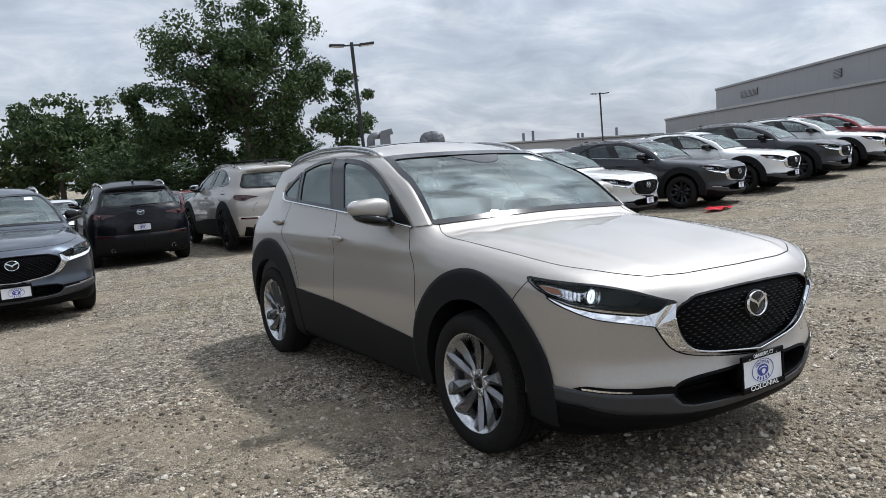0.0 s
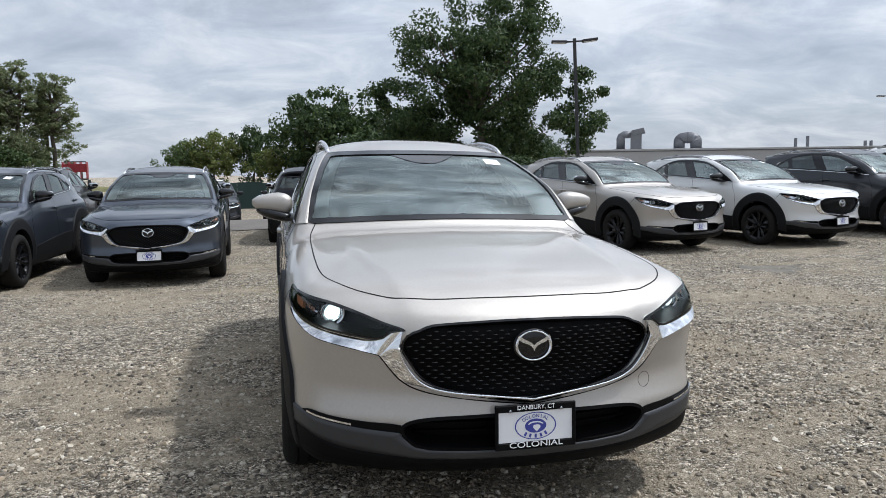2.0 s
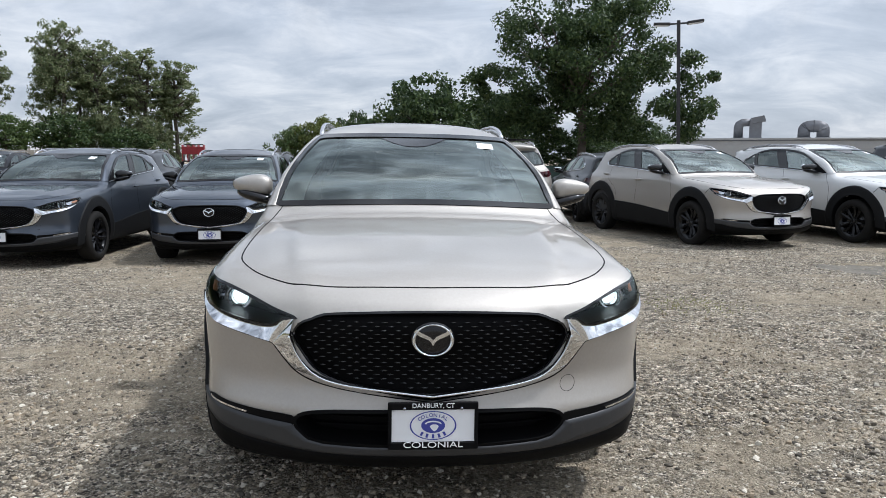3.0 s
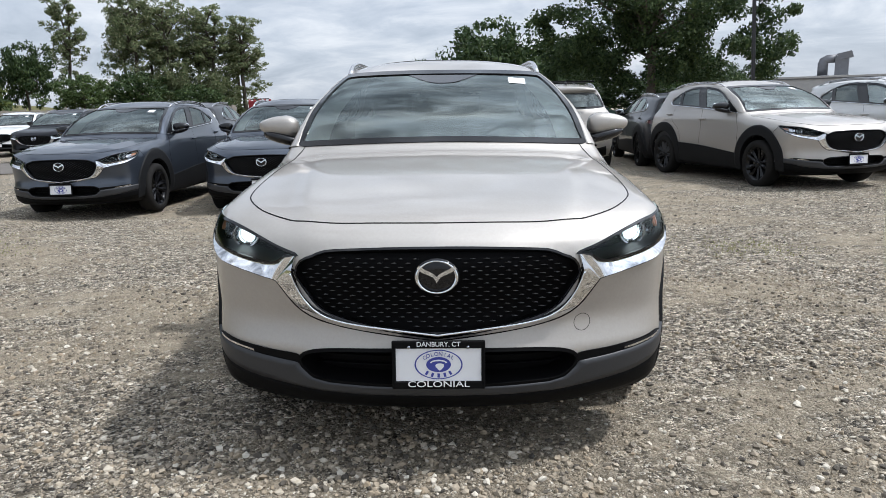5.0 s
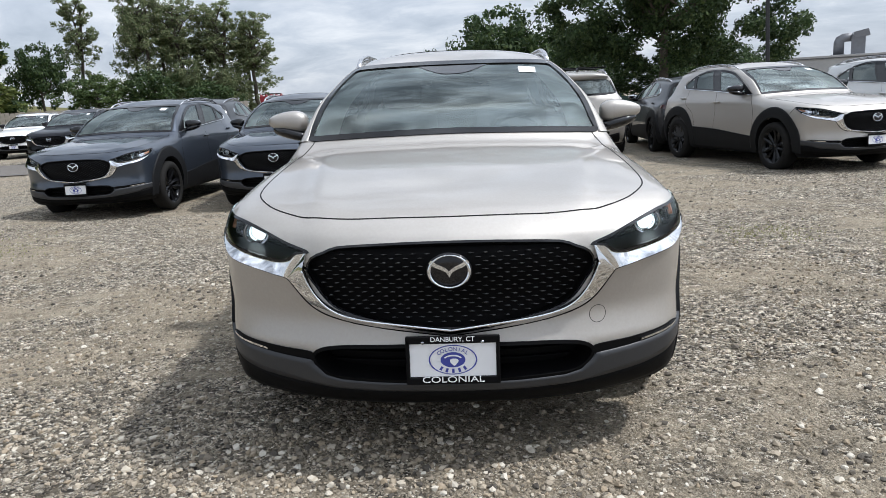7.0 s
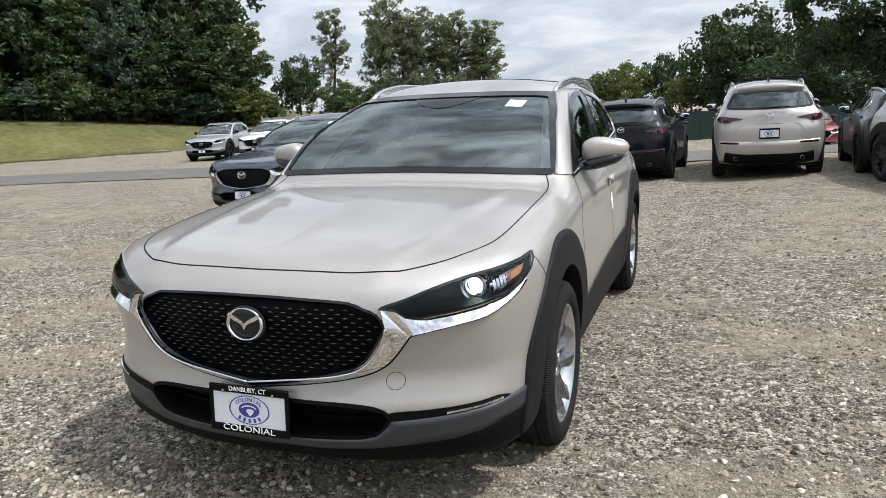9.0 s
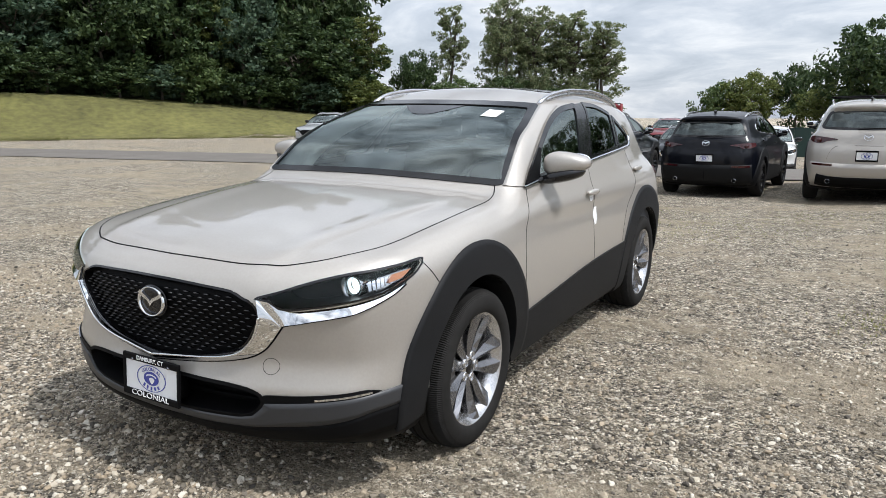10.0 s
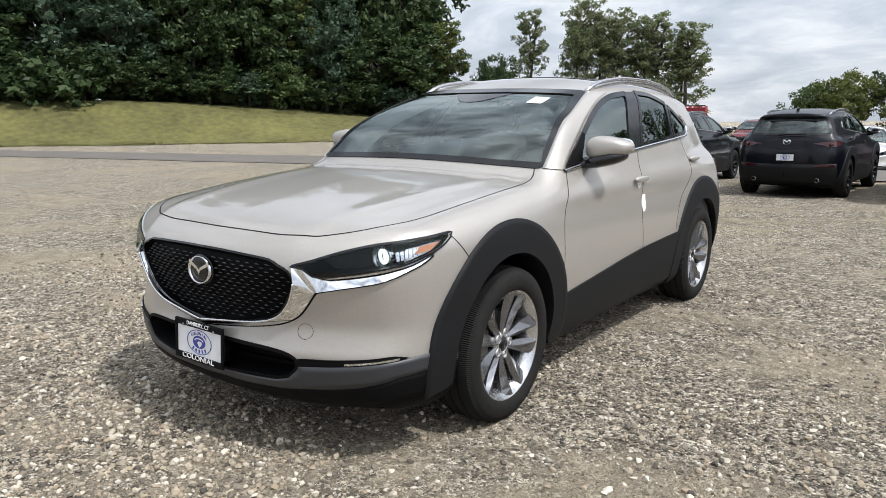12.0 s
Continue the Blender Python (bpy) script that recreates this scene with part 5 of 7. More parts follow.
def gravel_material(name):
    """Crushed stone of two sizes in tan sand, with wheel tracks and damp patches."""
    m = bpy.data.materials.new(name)
    m.use_nodes = True
    nt = m.node_tree
    b = nt.nodes["Principled BSDF"]
    b.inputs["Roughness"].default_value, b.inputs["Specular IOR Level"].default_value = 0.92, 0.2
    co = nt.nodes.new("ShaderNodeTexCoord")

    def node(kind, links=(), **values):
        n = nt.nodes.new("ShaderNode" + kind)
        for k, v in values.items():
            n.inputs[k.replace("_", " ")].default_value = v
        for out, slot in links:
            nt.links.new(out, n.inputs[slot])
        return n

    def ramp(out, stops):
        n = nt.nodes.new("ShaderNodeValToRGB")
        e = n.color_ramp.elements
        e[0].position, e[0].color = stops[0][0], (*stops[0][1], 1)
        e[1].position, e[1].color = stops[-1][0], (*stops[-1][1], 1)
        for p, c in stops[1:-1]:
            e.new(p).color = (*c, 1)
        nt.links.new(out, n.inputs[0])
        return n.outputs[0]

    def mix(fac, a, c):
        n = nt.nodes.new("ShaderNodeMix")
        n.data_type = "RGBA"
        nt.links.new(fac, n.inputs["Factor"])
        nt.links.new(a, n.inputs["A"])
        nt.links.new(c, n.inputs["B"])
        return n.outputs["Result"]

    def span(out, lo, hi, to_lo=0.0, to_hi=1.0):
        n = node("MapRange", [(out, "Value")], From_Min=lo, From_Max=hi, To_Min=to_lo, To_Max=to_hi)
        return n.outputs[0]

    at = co.outputs["Object"]
    wobble = node("TexNoise", [(at, "Vector")], Scale=40.0, Detail=2.0)
    bent = nt.nodes.new("ShaderNodeVectorMath")
    bent.operation = "MULTIPLY_ADD"
    bent.inputs[1].default_value = (0.012, 0.012, 0.012)
    nt.links.new(wobble.outputs["Color"], bent.inputs[0])
    nt.links.new(at, bent.inputs[2])
    tone = [(0.0, (0.045, 0.040, 0.034)), (0.22, (0.085, 0.074, 0.060)), (0.45, (0.210, 0.176, 0.130)), (0.68, (0.360, 0.310, 0.235)), (0.88, (0.55, 0.490, 0.395)), (1.0, (0.72, 0.67, 0.58))]
    layers = []
    for s in (66.0, 125.0, 240.0):
        v = node("TexVoronoi", [(bent.outputs[0], "Vector")], Scale=s)
        sep = node("SeparateColor", [(v.outputs["Color"], 0)])
        layers.append((v, ramp(sep.outputs["Red"], tone), sep))
    fine = node("TexNoise", [(at, "Vector")], Scale=150.0, Detail=6.0, Roughness=0.75)
    patch = node("TexNoise", [(at, "Vector")], Scale=0.50, Detail=7.0, Roughness=0.60)
    small = node("TexNoise", [(at, "Vector")], Scale=7.0, Detail=6.0, Roughness=0.7)
    some = span(layers[0][2].outputs["Green"], 0.56, 0.60)
    stones = mix(some, mix(span(layers[1][2].outputs["Green"], 0.5, 0.55), layers[2][1], layers[1][1]), layers[0][1])
    sand = ramp(fine.outputs["Fac"], [(0.30, (0.20, 0.165, 0.115)), (0.52, (0.375, 0.315, 0.228)), (0.72, (0.54, 0.465, 0.355))])
    tracks = node("Mapping", [(at, "Vector")])
    tracks.inputs["Scale"].default_value, tracks.inputs["Rotation"].default_value = (0.35, 2.6, 1), (0, 0, radians(-12))
    streak = node("TexNoise", [(tracks.outputs[0], "Vector")], Scale=1.0, Detail=4.0, Roughness=0.6)
    both = nt.nodes.new("ShaderNodeMath")
    both.operation = "ADD"
    nt.links.new(span(patch.outputs["Fac"], 0.40, 0.60, -0.85, 0.90), both.inputs[0])
    nt.links.new(span(streak.outputs["Fac"], 0.38, 0.62, -0.40, 0.50), both.inputs[1])
    lump = nt.nodes.new("ShaderNodeMath")
    lump.operation = "ADD"
    lump.use_clamp = True
    nt.links.new(both.outputs[0], lump.inputs[0])
    nt.links.new(span(small.outputs["Fac"], 0.35, 0.68, -0.35, 0.75), lump.inputs[1])
    cover = nt.nodes.new("ShaderNodeMath")
    cover.operation, cover.inputs[1].default_value = "MULTIPLY", 0.76
    nt.links.new(lump.outputs[0], cover.inputs[0])
    grit = node("TexVoronoi", [(bent.outputs[0], "Vector")], Scale=27.0)
    grey = node("SeparateColor", [(grit.outputs["Color"], 0)])
    grain = nt.nodes.new("ShaderNodeVectorMath")
    grain.operation = "SCALE"
    nt.links.new(stones, grain.inputs[0])
    nt.links.new(span(grey.outputs["Red"], 0.0, 1.0, 0.55, 1.55), grain.inputs[3])
    color = mix(cover.outputs[0], grain.outputs[0], sand)
    # coarse mottling that still shows far off
    mott = node("TexNoise", [(at, "Vector")], Scale=3.2, Detail=9.0, Roughness=0.82)
    scale = nt.nodes.new("ShaderNodeVectorMath")
    scale.operation = "SCALE"
    nt.links.new(color, scale.inputs[0])
    nt.links.new(span(mott.outputs["Fac"], 0.38, 0.62, 0.74, 1.20), scale.inputs[3])
    nt.links.new(scale.outputs[0], b.inputs["Base Color"])
    # each pebble a low dome, finer ones between
    height = nt.nodes.new("ShaderNodeMath")
    height.operation, height.inputs[1].default_value = "MULTIPLY_ADD", -1.3
    nt.links.new(layers[0][0].outputs["Distance"], height.inputs[0])
    nt.links.new(fine.outputs["Fac"], height.inputs[2])
    dome = nt.nodes.new("ShaderNodeMath")
    dome.operation, dome.inputs[1].default_value = "MULTIPLY_ADD", -0.6
    nt.links.new(layers[1][0].outputs["Distance"], dome.inputs[0])
    nt.links.new(height.outputs[0], dome.inputs[2])
    bump = node("Bump", [(dome.outputs[0], "Height")], Strength=1.0, Distance=0.014)
    nt.links.new(bump.outputs[0], b.inputs["Normal"])
    return m


def island_material(name, colors, rough=0.8, through=0.0):
    """Colour by piece, from a few shades."""
    m = bpy.data.materials.new(name)
    m.use_nodes = True
    nt = m.node_tree
    b = nt.nodes["Principled BSDF"]
    b.inputs["Roughness"].default_value = rough
    b.inputs["Specular IOR Level"].default_value = 0.3
    geo, ramp = nt.nodes.new("ShaderNodeNewGeometry"), nt.nodes.new("ShaderNodeValToRGB")
    e = ramp.color_ramp.elements
    e[0].color, e[1].color = (*colors[0], 1), (*colors[-1], 1)
    for i, c in enumerate(colors[1:-1]):
        e.new((i + 1) / (len(colors) - 1)).color = (*c, 1)
    nt.links.new(geo.outputs["Random Per Island"], ramp.inputs[0])
    nt.links.new(ramp.outputs[0], b.inputs["Base Color"])
    if through:
        out = next(q for q in nt.nodes if q.type == "OUTPUT_MATERIAL")
        tr, mix = nt.nodes.new("ShaderNodeBsdfTranslucent"), nt.nodes.new("ShaderNodeMixShader")
        mix.inputs[0].default_value = through
        nt.links.new(ramp.outputs[0], tr.inputs["Color"])
        nt.links.new(b.outputs[0], mix.inputs[1])
        nt.links.new(tr.outputs[0], mix.inputs[2])
        nt.links.new(mix.outputs[0], out.inputs[0])
    return m


GRAVEL = gravel_material("gravel")
STONES = island_material("loose_stones", [(0.070, 0.062, 0.052), (0.15, 0.130, 0.104), (0.25, 0.212, 0.160), (0.35, 0.298, 0.225), (0.30, 0.240, 0.165), (0.46, 0.405, 0.320), (0.58, 0.535, 0.455)], 0.9)
ASPHALT = material("asphalt", (0.125, 0.112, 0.098), 0.85, 0, 0.25, 8, 0.004, 90)
GRASS_SOIL = material("mown_grass", (0.112, 0.106, 0.031), 0.95, 0, 0.55, 2.2, 0.06, 14)
GRASS_BLADE = island_material("grass_blades", [(0.095, 0.110, 0.030), (0.130, 0.130, 0.040), (0.190, 0.170, 0.070), (0.105, 0.115, 0.032)], 0.8, 0.5)


def graded(parts):
    out = [parts[0][0]]
    for a, b, s in parts:
        k = max(1, round((b - a) / s))
        out += list(a + (b - a) * np.arange(1, k + 1) / k)
    return np.array(out)


ground = part("ground", sheet("ground", graded([(-700, -120, 60), (-120, -60, 5), (-60, -12, 1.5), (-12, -4, 0.4), (-4, 4, 0.12), (4, 12, 0.4), (12, 120, 6), (120, 700, 60)]),
                              graded([(-400, -20, 40), (-20, -5, 1.5), (-5, 6, 0.12), (6, 16, 0.4), (16, 80, 1.5), (80, 140, 6), (140, 900, 60)])), GRAVEL)
tagged(ground, "tan and grey gravel lot with loose stones", "ground", kind="structure")

# the paved lane behind the first rows
def lane_near(x):
    return 15.6 + 0.17 * x


xs, ts = graded([(-90, 60, 1.5)]), np.linspace(0, 1, 9)
gx, gt = np.meshgrid(xs, ts, indexing="ij")
gy = lane_near(gx) + gt * (4.6 + 0.05 * np.maximum(gx, 0)) + 0.10 * np.sin(gx * 0.9) * (gt - 0.5)
pts = np.stack([gx, gy, ground_z(gx, gy) + 0.02 + 0.03 * (1 - (2 * gt - 1) ** 2)], -1).reshape(-1, 3)
faces = [(i * 9 + j, (i + 1) * 9 + j, (i + 1) * 9 + j + 1, i * 9 + j + 1) for i in range(len(xs) - 1) for j in range(8)]
tagged(part("road", mesh_of("road", pts, faces), ASPHALT), "worn grey asphalt lane across the lot", "road", kind="structure")

# grass bank in front of the wood
bank_far = lambda c: ground_height(c[:, 0], c[:, 1])
grass = part("grass_bank", sheet("grass_bank", graded([(-120, -12, 0.9)]), graded([(-10, 75, 0.9)]), 0.035,
                                 lambda c: (-c[:, 0] * 0.80 + c[:, 1] * 0.60 > 45.2 + 1.2 * np.sin(c[:, 0] * 0.35) + 0.7 * np.sin(c[:, 1] * 0.8)) & (c[:, 0] < -15)), GRASS_SOIL)
tagged(grass, "mown green grass bank below the wood", "grass", kind="structure")


def tufts(name, centers, blades, length, width, mat, seed):
    """Many bent blades; centers are (x, y, spread)."""
    rng = np.random.default_rng(seed)
    c = centers[rng.integers(0, len(centers), blades)]
    at = c[:, :2] + rng.normal(0, 1, (blades, 2)) * c[:, 2:3]
    z = ground_z(at[:, 0], at[:, 1])
    ang = rng.uniform(0, 2 * np.pi, blades)
    ln = length * rng.uniform(0.5, 1.2, blades)
    lean = rng.uniform(0.1, 0.7, blades) * ln
    d = np.stack([np.cos(ang), np.sin(ang)], 1)
    s = np.stack([-d[:, 1], d[:, 0]], 1) * width / 2
    base = np.column_stack([at, z])
    mid = np.column_stack([at + d * lean[:, None] * 0.3, z + ln * 0.6])
    tip = np.column_stack([at + d * lean[:, None], z + ln * 0.92])
    o = np.column_stack([s, np.zeros(blades)])
    pts = np.stack([base - o, base + o, mid + o * 0.8, tip, mid - o * 0.8], 1).reshape(-1, 3)
    k = np.arange(blades)[:, None] * 5
    return part(name, mesh_of(name, pts, np.concatenate([k + 0, k + 1, k + 2, k + 3, k + 4], 1), smooth=False), mat)


rng = np.random.default_rng(5)
cand = np.column_stack([rng.uniform(-75, -15, 4000), rng.uniform(0, 60, 4000)])
up_bank = -cand[:, 0] * 0.80 + cand[:, 1] * 0.60
cand = np.concatenate([cand[(up_bank > 46.0) & (up_bank < 66)]] + [cand[np.abs(up_bank - 45.6) < 1.3]] * 5)
tagged(tufts("grass", np.column_stack([cand, np.full(len(cand), 0.5)]), 34000, 0.10, 0.030, GRASS_BLADE, 6), "short green and yellow grass on the bank", "grass", kind="stuff")
WEED = island_material("weeds", [(0.20, 0.22, 0.07), (0.28, 0.28, 0.11), (0.34, 0.32, 0.16)], 0.8, 0.5)
spots = np.array([(-0.9, 5.6, 0.5), (-0.2, 6.4, 0.4), (0.9, 6.9, 0.6), (0.3, 7.6, 0.5), (1.2, 8.2, 0.6), (-0.6, 8.6, 0.6), (1.9, 9.2, 0.5), (-4.8, 3.6, 0.4), (-5.6, 4.4, 0.5), (-7.5, 5.5, 0.6), (2.6, 2.9, 0.25), (9.5, 5.6, 0.5), (12, 5.4, 0.6), (15, 5.3, 0.6), (0.2, 3.9, 0.2)])
tagged(tufts("weeds", spots, 4200, 0.020, 0.008, WEED, 8), "low yellow-green weeds growing through the gravel", "weeds", kind="stuff")


def scatter_stones(name, count, boxes, small, large, seed):
    """Loose stones lying on the lot, thick near the camera's way; the larger ones have more faces."""
    rng = np.random.default_rng(seed)
    g = (1 + 5 ** 0.5) / 2
    round_one = 0.5257 * np.array([(0, i, j * g) for i in (1, -1) for j in (1, -1)] + [(i, j * g, 0) for i in (1, -1) for j in (1, -1)] + [(j * g, 0, i) for i in (1, -1) for j in (1, -1)])
    plain_one = 1.12 * np.array([(1, 0, 0), (-1, 0, 0), (0, 1, 0), (0, -1, 0), (0, 0, 1), (0, 0, -1)])
    share = np.array([b[4] for b in boxes], float)
    which = rng.choice(len(boxes), count, p=share / share.sum())
    b = np.array([q[:4] for q in boxes], float)[which]
    x, y = rng.uniform(b[:, 0], b[:, 1]), rng.uniform(b[:, 2], b[:, 3])
    patchy = np.sin(2.3 * x + 1.1 * y) * np.sin(1.7 * y - 0.8 * x) + 0.5 * np.sin(5.1 * x) * np.sin(4.3 * y)
    ok = rng.uniform(-1.3, 0.9, count) < patchy
    x, y = x[ok], y[ok]
    size = small * (large / small) ** (rng.uniform(0, 1, len(x)) ** 2.6)
    pieces, k0 = ([], []), 0
    for corner, pick in ((round_one, (size > 0.0068) & (y < 3)), (plain_one, (size <= 0.0068) | (y >= 3))):
        c = len(corner)
        far = 1.1 if c == 12 else 1.7
        near = lambda i, j: np.linalg.norm(corner[i] - corner[j]) < far
        tris = [(i, j, k) for i in range(c) for j in range(i) for k in range(j) if near(i, j) and near(j, k) and near(i, k)]
        tris = np.array([q if np.linalg.det(corner[list(q)]) > 0 else q[::-1] for q in tris])
        px, py, sz = x[pick], y[pick], size[pick]
        n = len(px)
        v = (corner[None] * rng.uniform(0.72, 1.12, (n, c, 1)) + rng.normal(0, 0.13, (n, c, 3))) * (sz[:, None] * np.stack([np.ones(n), rng.uniform(0.6, 1, n), rng.uniform(0.5, 0.85, n)], 1))[:, None]
        a, t = rng.uniform(0, 6.28, n), rng.normal(0, 0.25, n)
        ca, sa, ct, st = np.cos(a)[:, None], np.sin(a)[:, None], np.cos(t)[:, None], np.sin(t)[:, None]
        yy, zz = v[..., 1] * ct - v[..., 2] * st, v[..., 1] * st + v[..., 2] * ct
        xx, yy = v[..., 0] * ca - yy * sa, v[..., 0] * sa + yy * ca
        z0 = ground_z(px, py) + sz * 0.20
        pieces[0].append(np.stack([xx + px[:, None], yy + py[:, None], zz + z0[:, None]], -1).reshape(-1, 3))
        pieces[1].append((k0 + np.arange(n)[:, None, None] * c + tris[None]).reshape(-1, 3))
        k0 += n * c
    return tagged(part(name, mesh_of(name, np.concatenate(pieces[0]), np.concatenate(pieces[1]), smooth=False), STONES), "loose grey and tan stones on the gravel lot", "gravel", kind="stuff")


scatter_stones("gravel", 140000, [(-3.6, 3.6, -2.7, -0.6, 48), (-4.5, 4.5, -0.6, 2.0, 28), (-7, 6, 2.0, 7, 24)], 0.0042, 0.020, 11)


# a damp patch worn into the lot
DAMP_AT = (5.45, 4.8)
DAMP = material("damp_gravel", (0.125, 0.110, 0.086), 0.75, 0, 0.7, 40, 0.006, 120)
rng = np.random.default_rng(17)
ang = np.linspace(0, 2 * np.pi, 48, endpoint=False)
wave = 1 + 0.16 * np.sin(3 * ang + 1) + 0.10 * np.sin(7 * ang) + rng.normal(0, 0.05, 48)
rings = []
for r in (0.05, 0.4, 0.75, 1.0):
    px, py = DAMP_AT[0] + 0.42 * r * wave * np.cos(ang), DAMP_AT[1] + 0.46 * r * wave * np.sin(ang)
    rings.append(np.stack([px, py, ground_z(px, py) + (0.005 if r < 1 else -0.003)], 1))
faces = [(i * 48 + j, (i + 1) * 48 + j, (i + 1) * 48 + (j + 1) % 48, i * 48 + (j + 1) % 48) for i in range(3) for j in range(48)] + [tuple(range(48))]
tagged(part("damp_patch", mesh_of("damp_patch", np.concatenate(rings), faces), DAMP), "dark damp patch in the tan gravel", "ground patch", kind="structure")

# ---- trees ----
BARK = material("bark", (0.085, 0.070, 0.055), 0.9, 0, 0.4, 6, 0.03, 20)
LEAF_DARK = island_material("dark_green_leaves", [(0.022, 0.042, 0.015), (0.038, 0.066, 0.023), (0.056, 0.090, 0.032), (0.098, 0.132, 0.046)], 0.6, 0.30)
# shade inside the wood is put into these darker leaf tones
LEAF_SHADED = island_material("shaded_leaves", [(0.020, 0.038, 0.014), (0.034, 0.058, 0.020), (0.050, 0.080, 0.028), (0.070, 0.100, 0.036)], 0.6, 0.30)
LEAF_MID = island_material("green_leaves", [(0.040, 0.070, 0.022), (0.064, 0.102, 0.032), (0.092, 0.132, 0.046), (0.125, 0.160, 0.062)], 0.6, 0.32)
LEAF_BLUE = island_material("locust_leaves", [(0.030, 0.058, 0.036), (0.060, 0.100, 0.058), (0.105, 0.150, 0.088)], 0.6, 0.38)
LEAF_YELLOW = island_material("yellow_green_leaves", [(0.070, 0.096, 0.026), (0.115, 0.142, 0.038), (0.165, 0.178, 0.054)], 0.6, 0.36)
LEAF_POPLAR = island_material("poplar_leaves", [(0.095, 0.125, 0.058), (0.150, 0.185, 0.088), (0.210, 0.235, 0.122), (0.29, 0.305, 0.175)], 0.6, 0.52)


def leaf_cloud(rng, clumps, per, size, flat=0.75):
    """Leaves in clumps (x, y, z, radius): kite-shaped and folded every which way."""
    c = clumps[rng.integers(0, len(clumps), per)]
    d = rng.normal(0, 1, (per, 3))
    d /= np.linalg.norm(d, axis=1)[:, None]
    r = c[:, 3] * rng.uniform(0.25, 1, per) ** 0.6
    at = c[:, :3] + d * r[:, None] * (1, 1, flat)
    u = rng.normal(0, 1, (per, 3))
    u /= np.linalg.norm(u, axis=1)[:, None]
    w = np.cross(u, d + 0.3 * rng.normal(0, 1, (per, 3)))
    w /= np.linalg.norm(w, axis=1)[:, None] + 1e-9
    s = (size * rng.uniform(0.6, 1.35, per))[:, None]
    pts = np.stack([at - u * s, at + w * s * 0.55 - u * s * 0.1, at + u * s, at - w * s * 0.55 - u * s * 0.1], 1).reshape(-1, 3)
    return pts, np.arange(per * 4).reshape(-1, 4)


def limb(a, b, r1, r2, rng, seg=7, n=6, sag=0.0):
    a, b = np.array(a, float), np.array(b, float)
    t = np.linspace(0, 1, n)[:, None]
    path = a + (b - a) * t + np.cumsum(rng.normal(0, 0.02, (n, 3)), 0) * np.linalg.norm(b - a) * t
    path[:, 2] += sag * np.sin(t[:, 0] * np.pi)
    rad = (r1 + (r2 - r1) * t[:, 0])
    d = np.gradient(path, axis=0)
    d /= np.linalg.norm(d, axis=1)[:, None]
    x = np.cross(d, (0.3, 0.9, 0.1))
    x /= np.linalg.norm(x, axis=1)[:, None]
    y = np.cross(d, x)
    k = np.linspace(0, 2 * np.pi, seg, endpoint=False)
    pts = (path[:, None] + rad[:, None, None] * (np.cos(k)[None, :, None] * x[:, None] + np.sin(k)[None, :, None] * y[:, None])).reshape(-1, 3)
    faces = [(i * seg + j, i * seg + (j + 1) % seg, (i + 1) * seg + (j + 1) % seg, (i + 1) * seg + j) for i in range(n - 1) for j in range(seg)]
    return (pts, faces), path[-1]


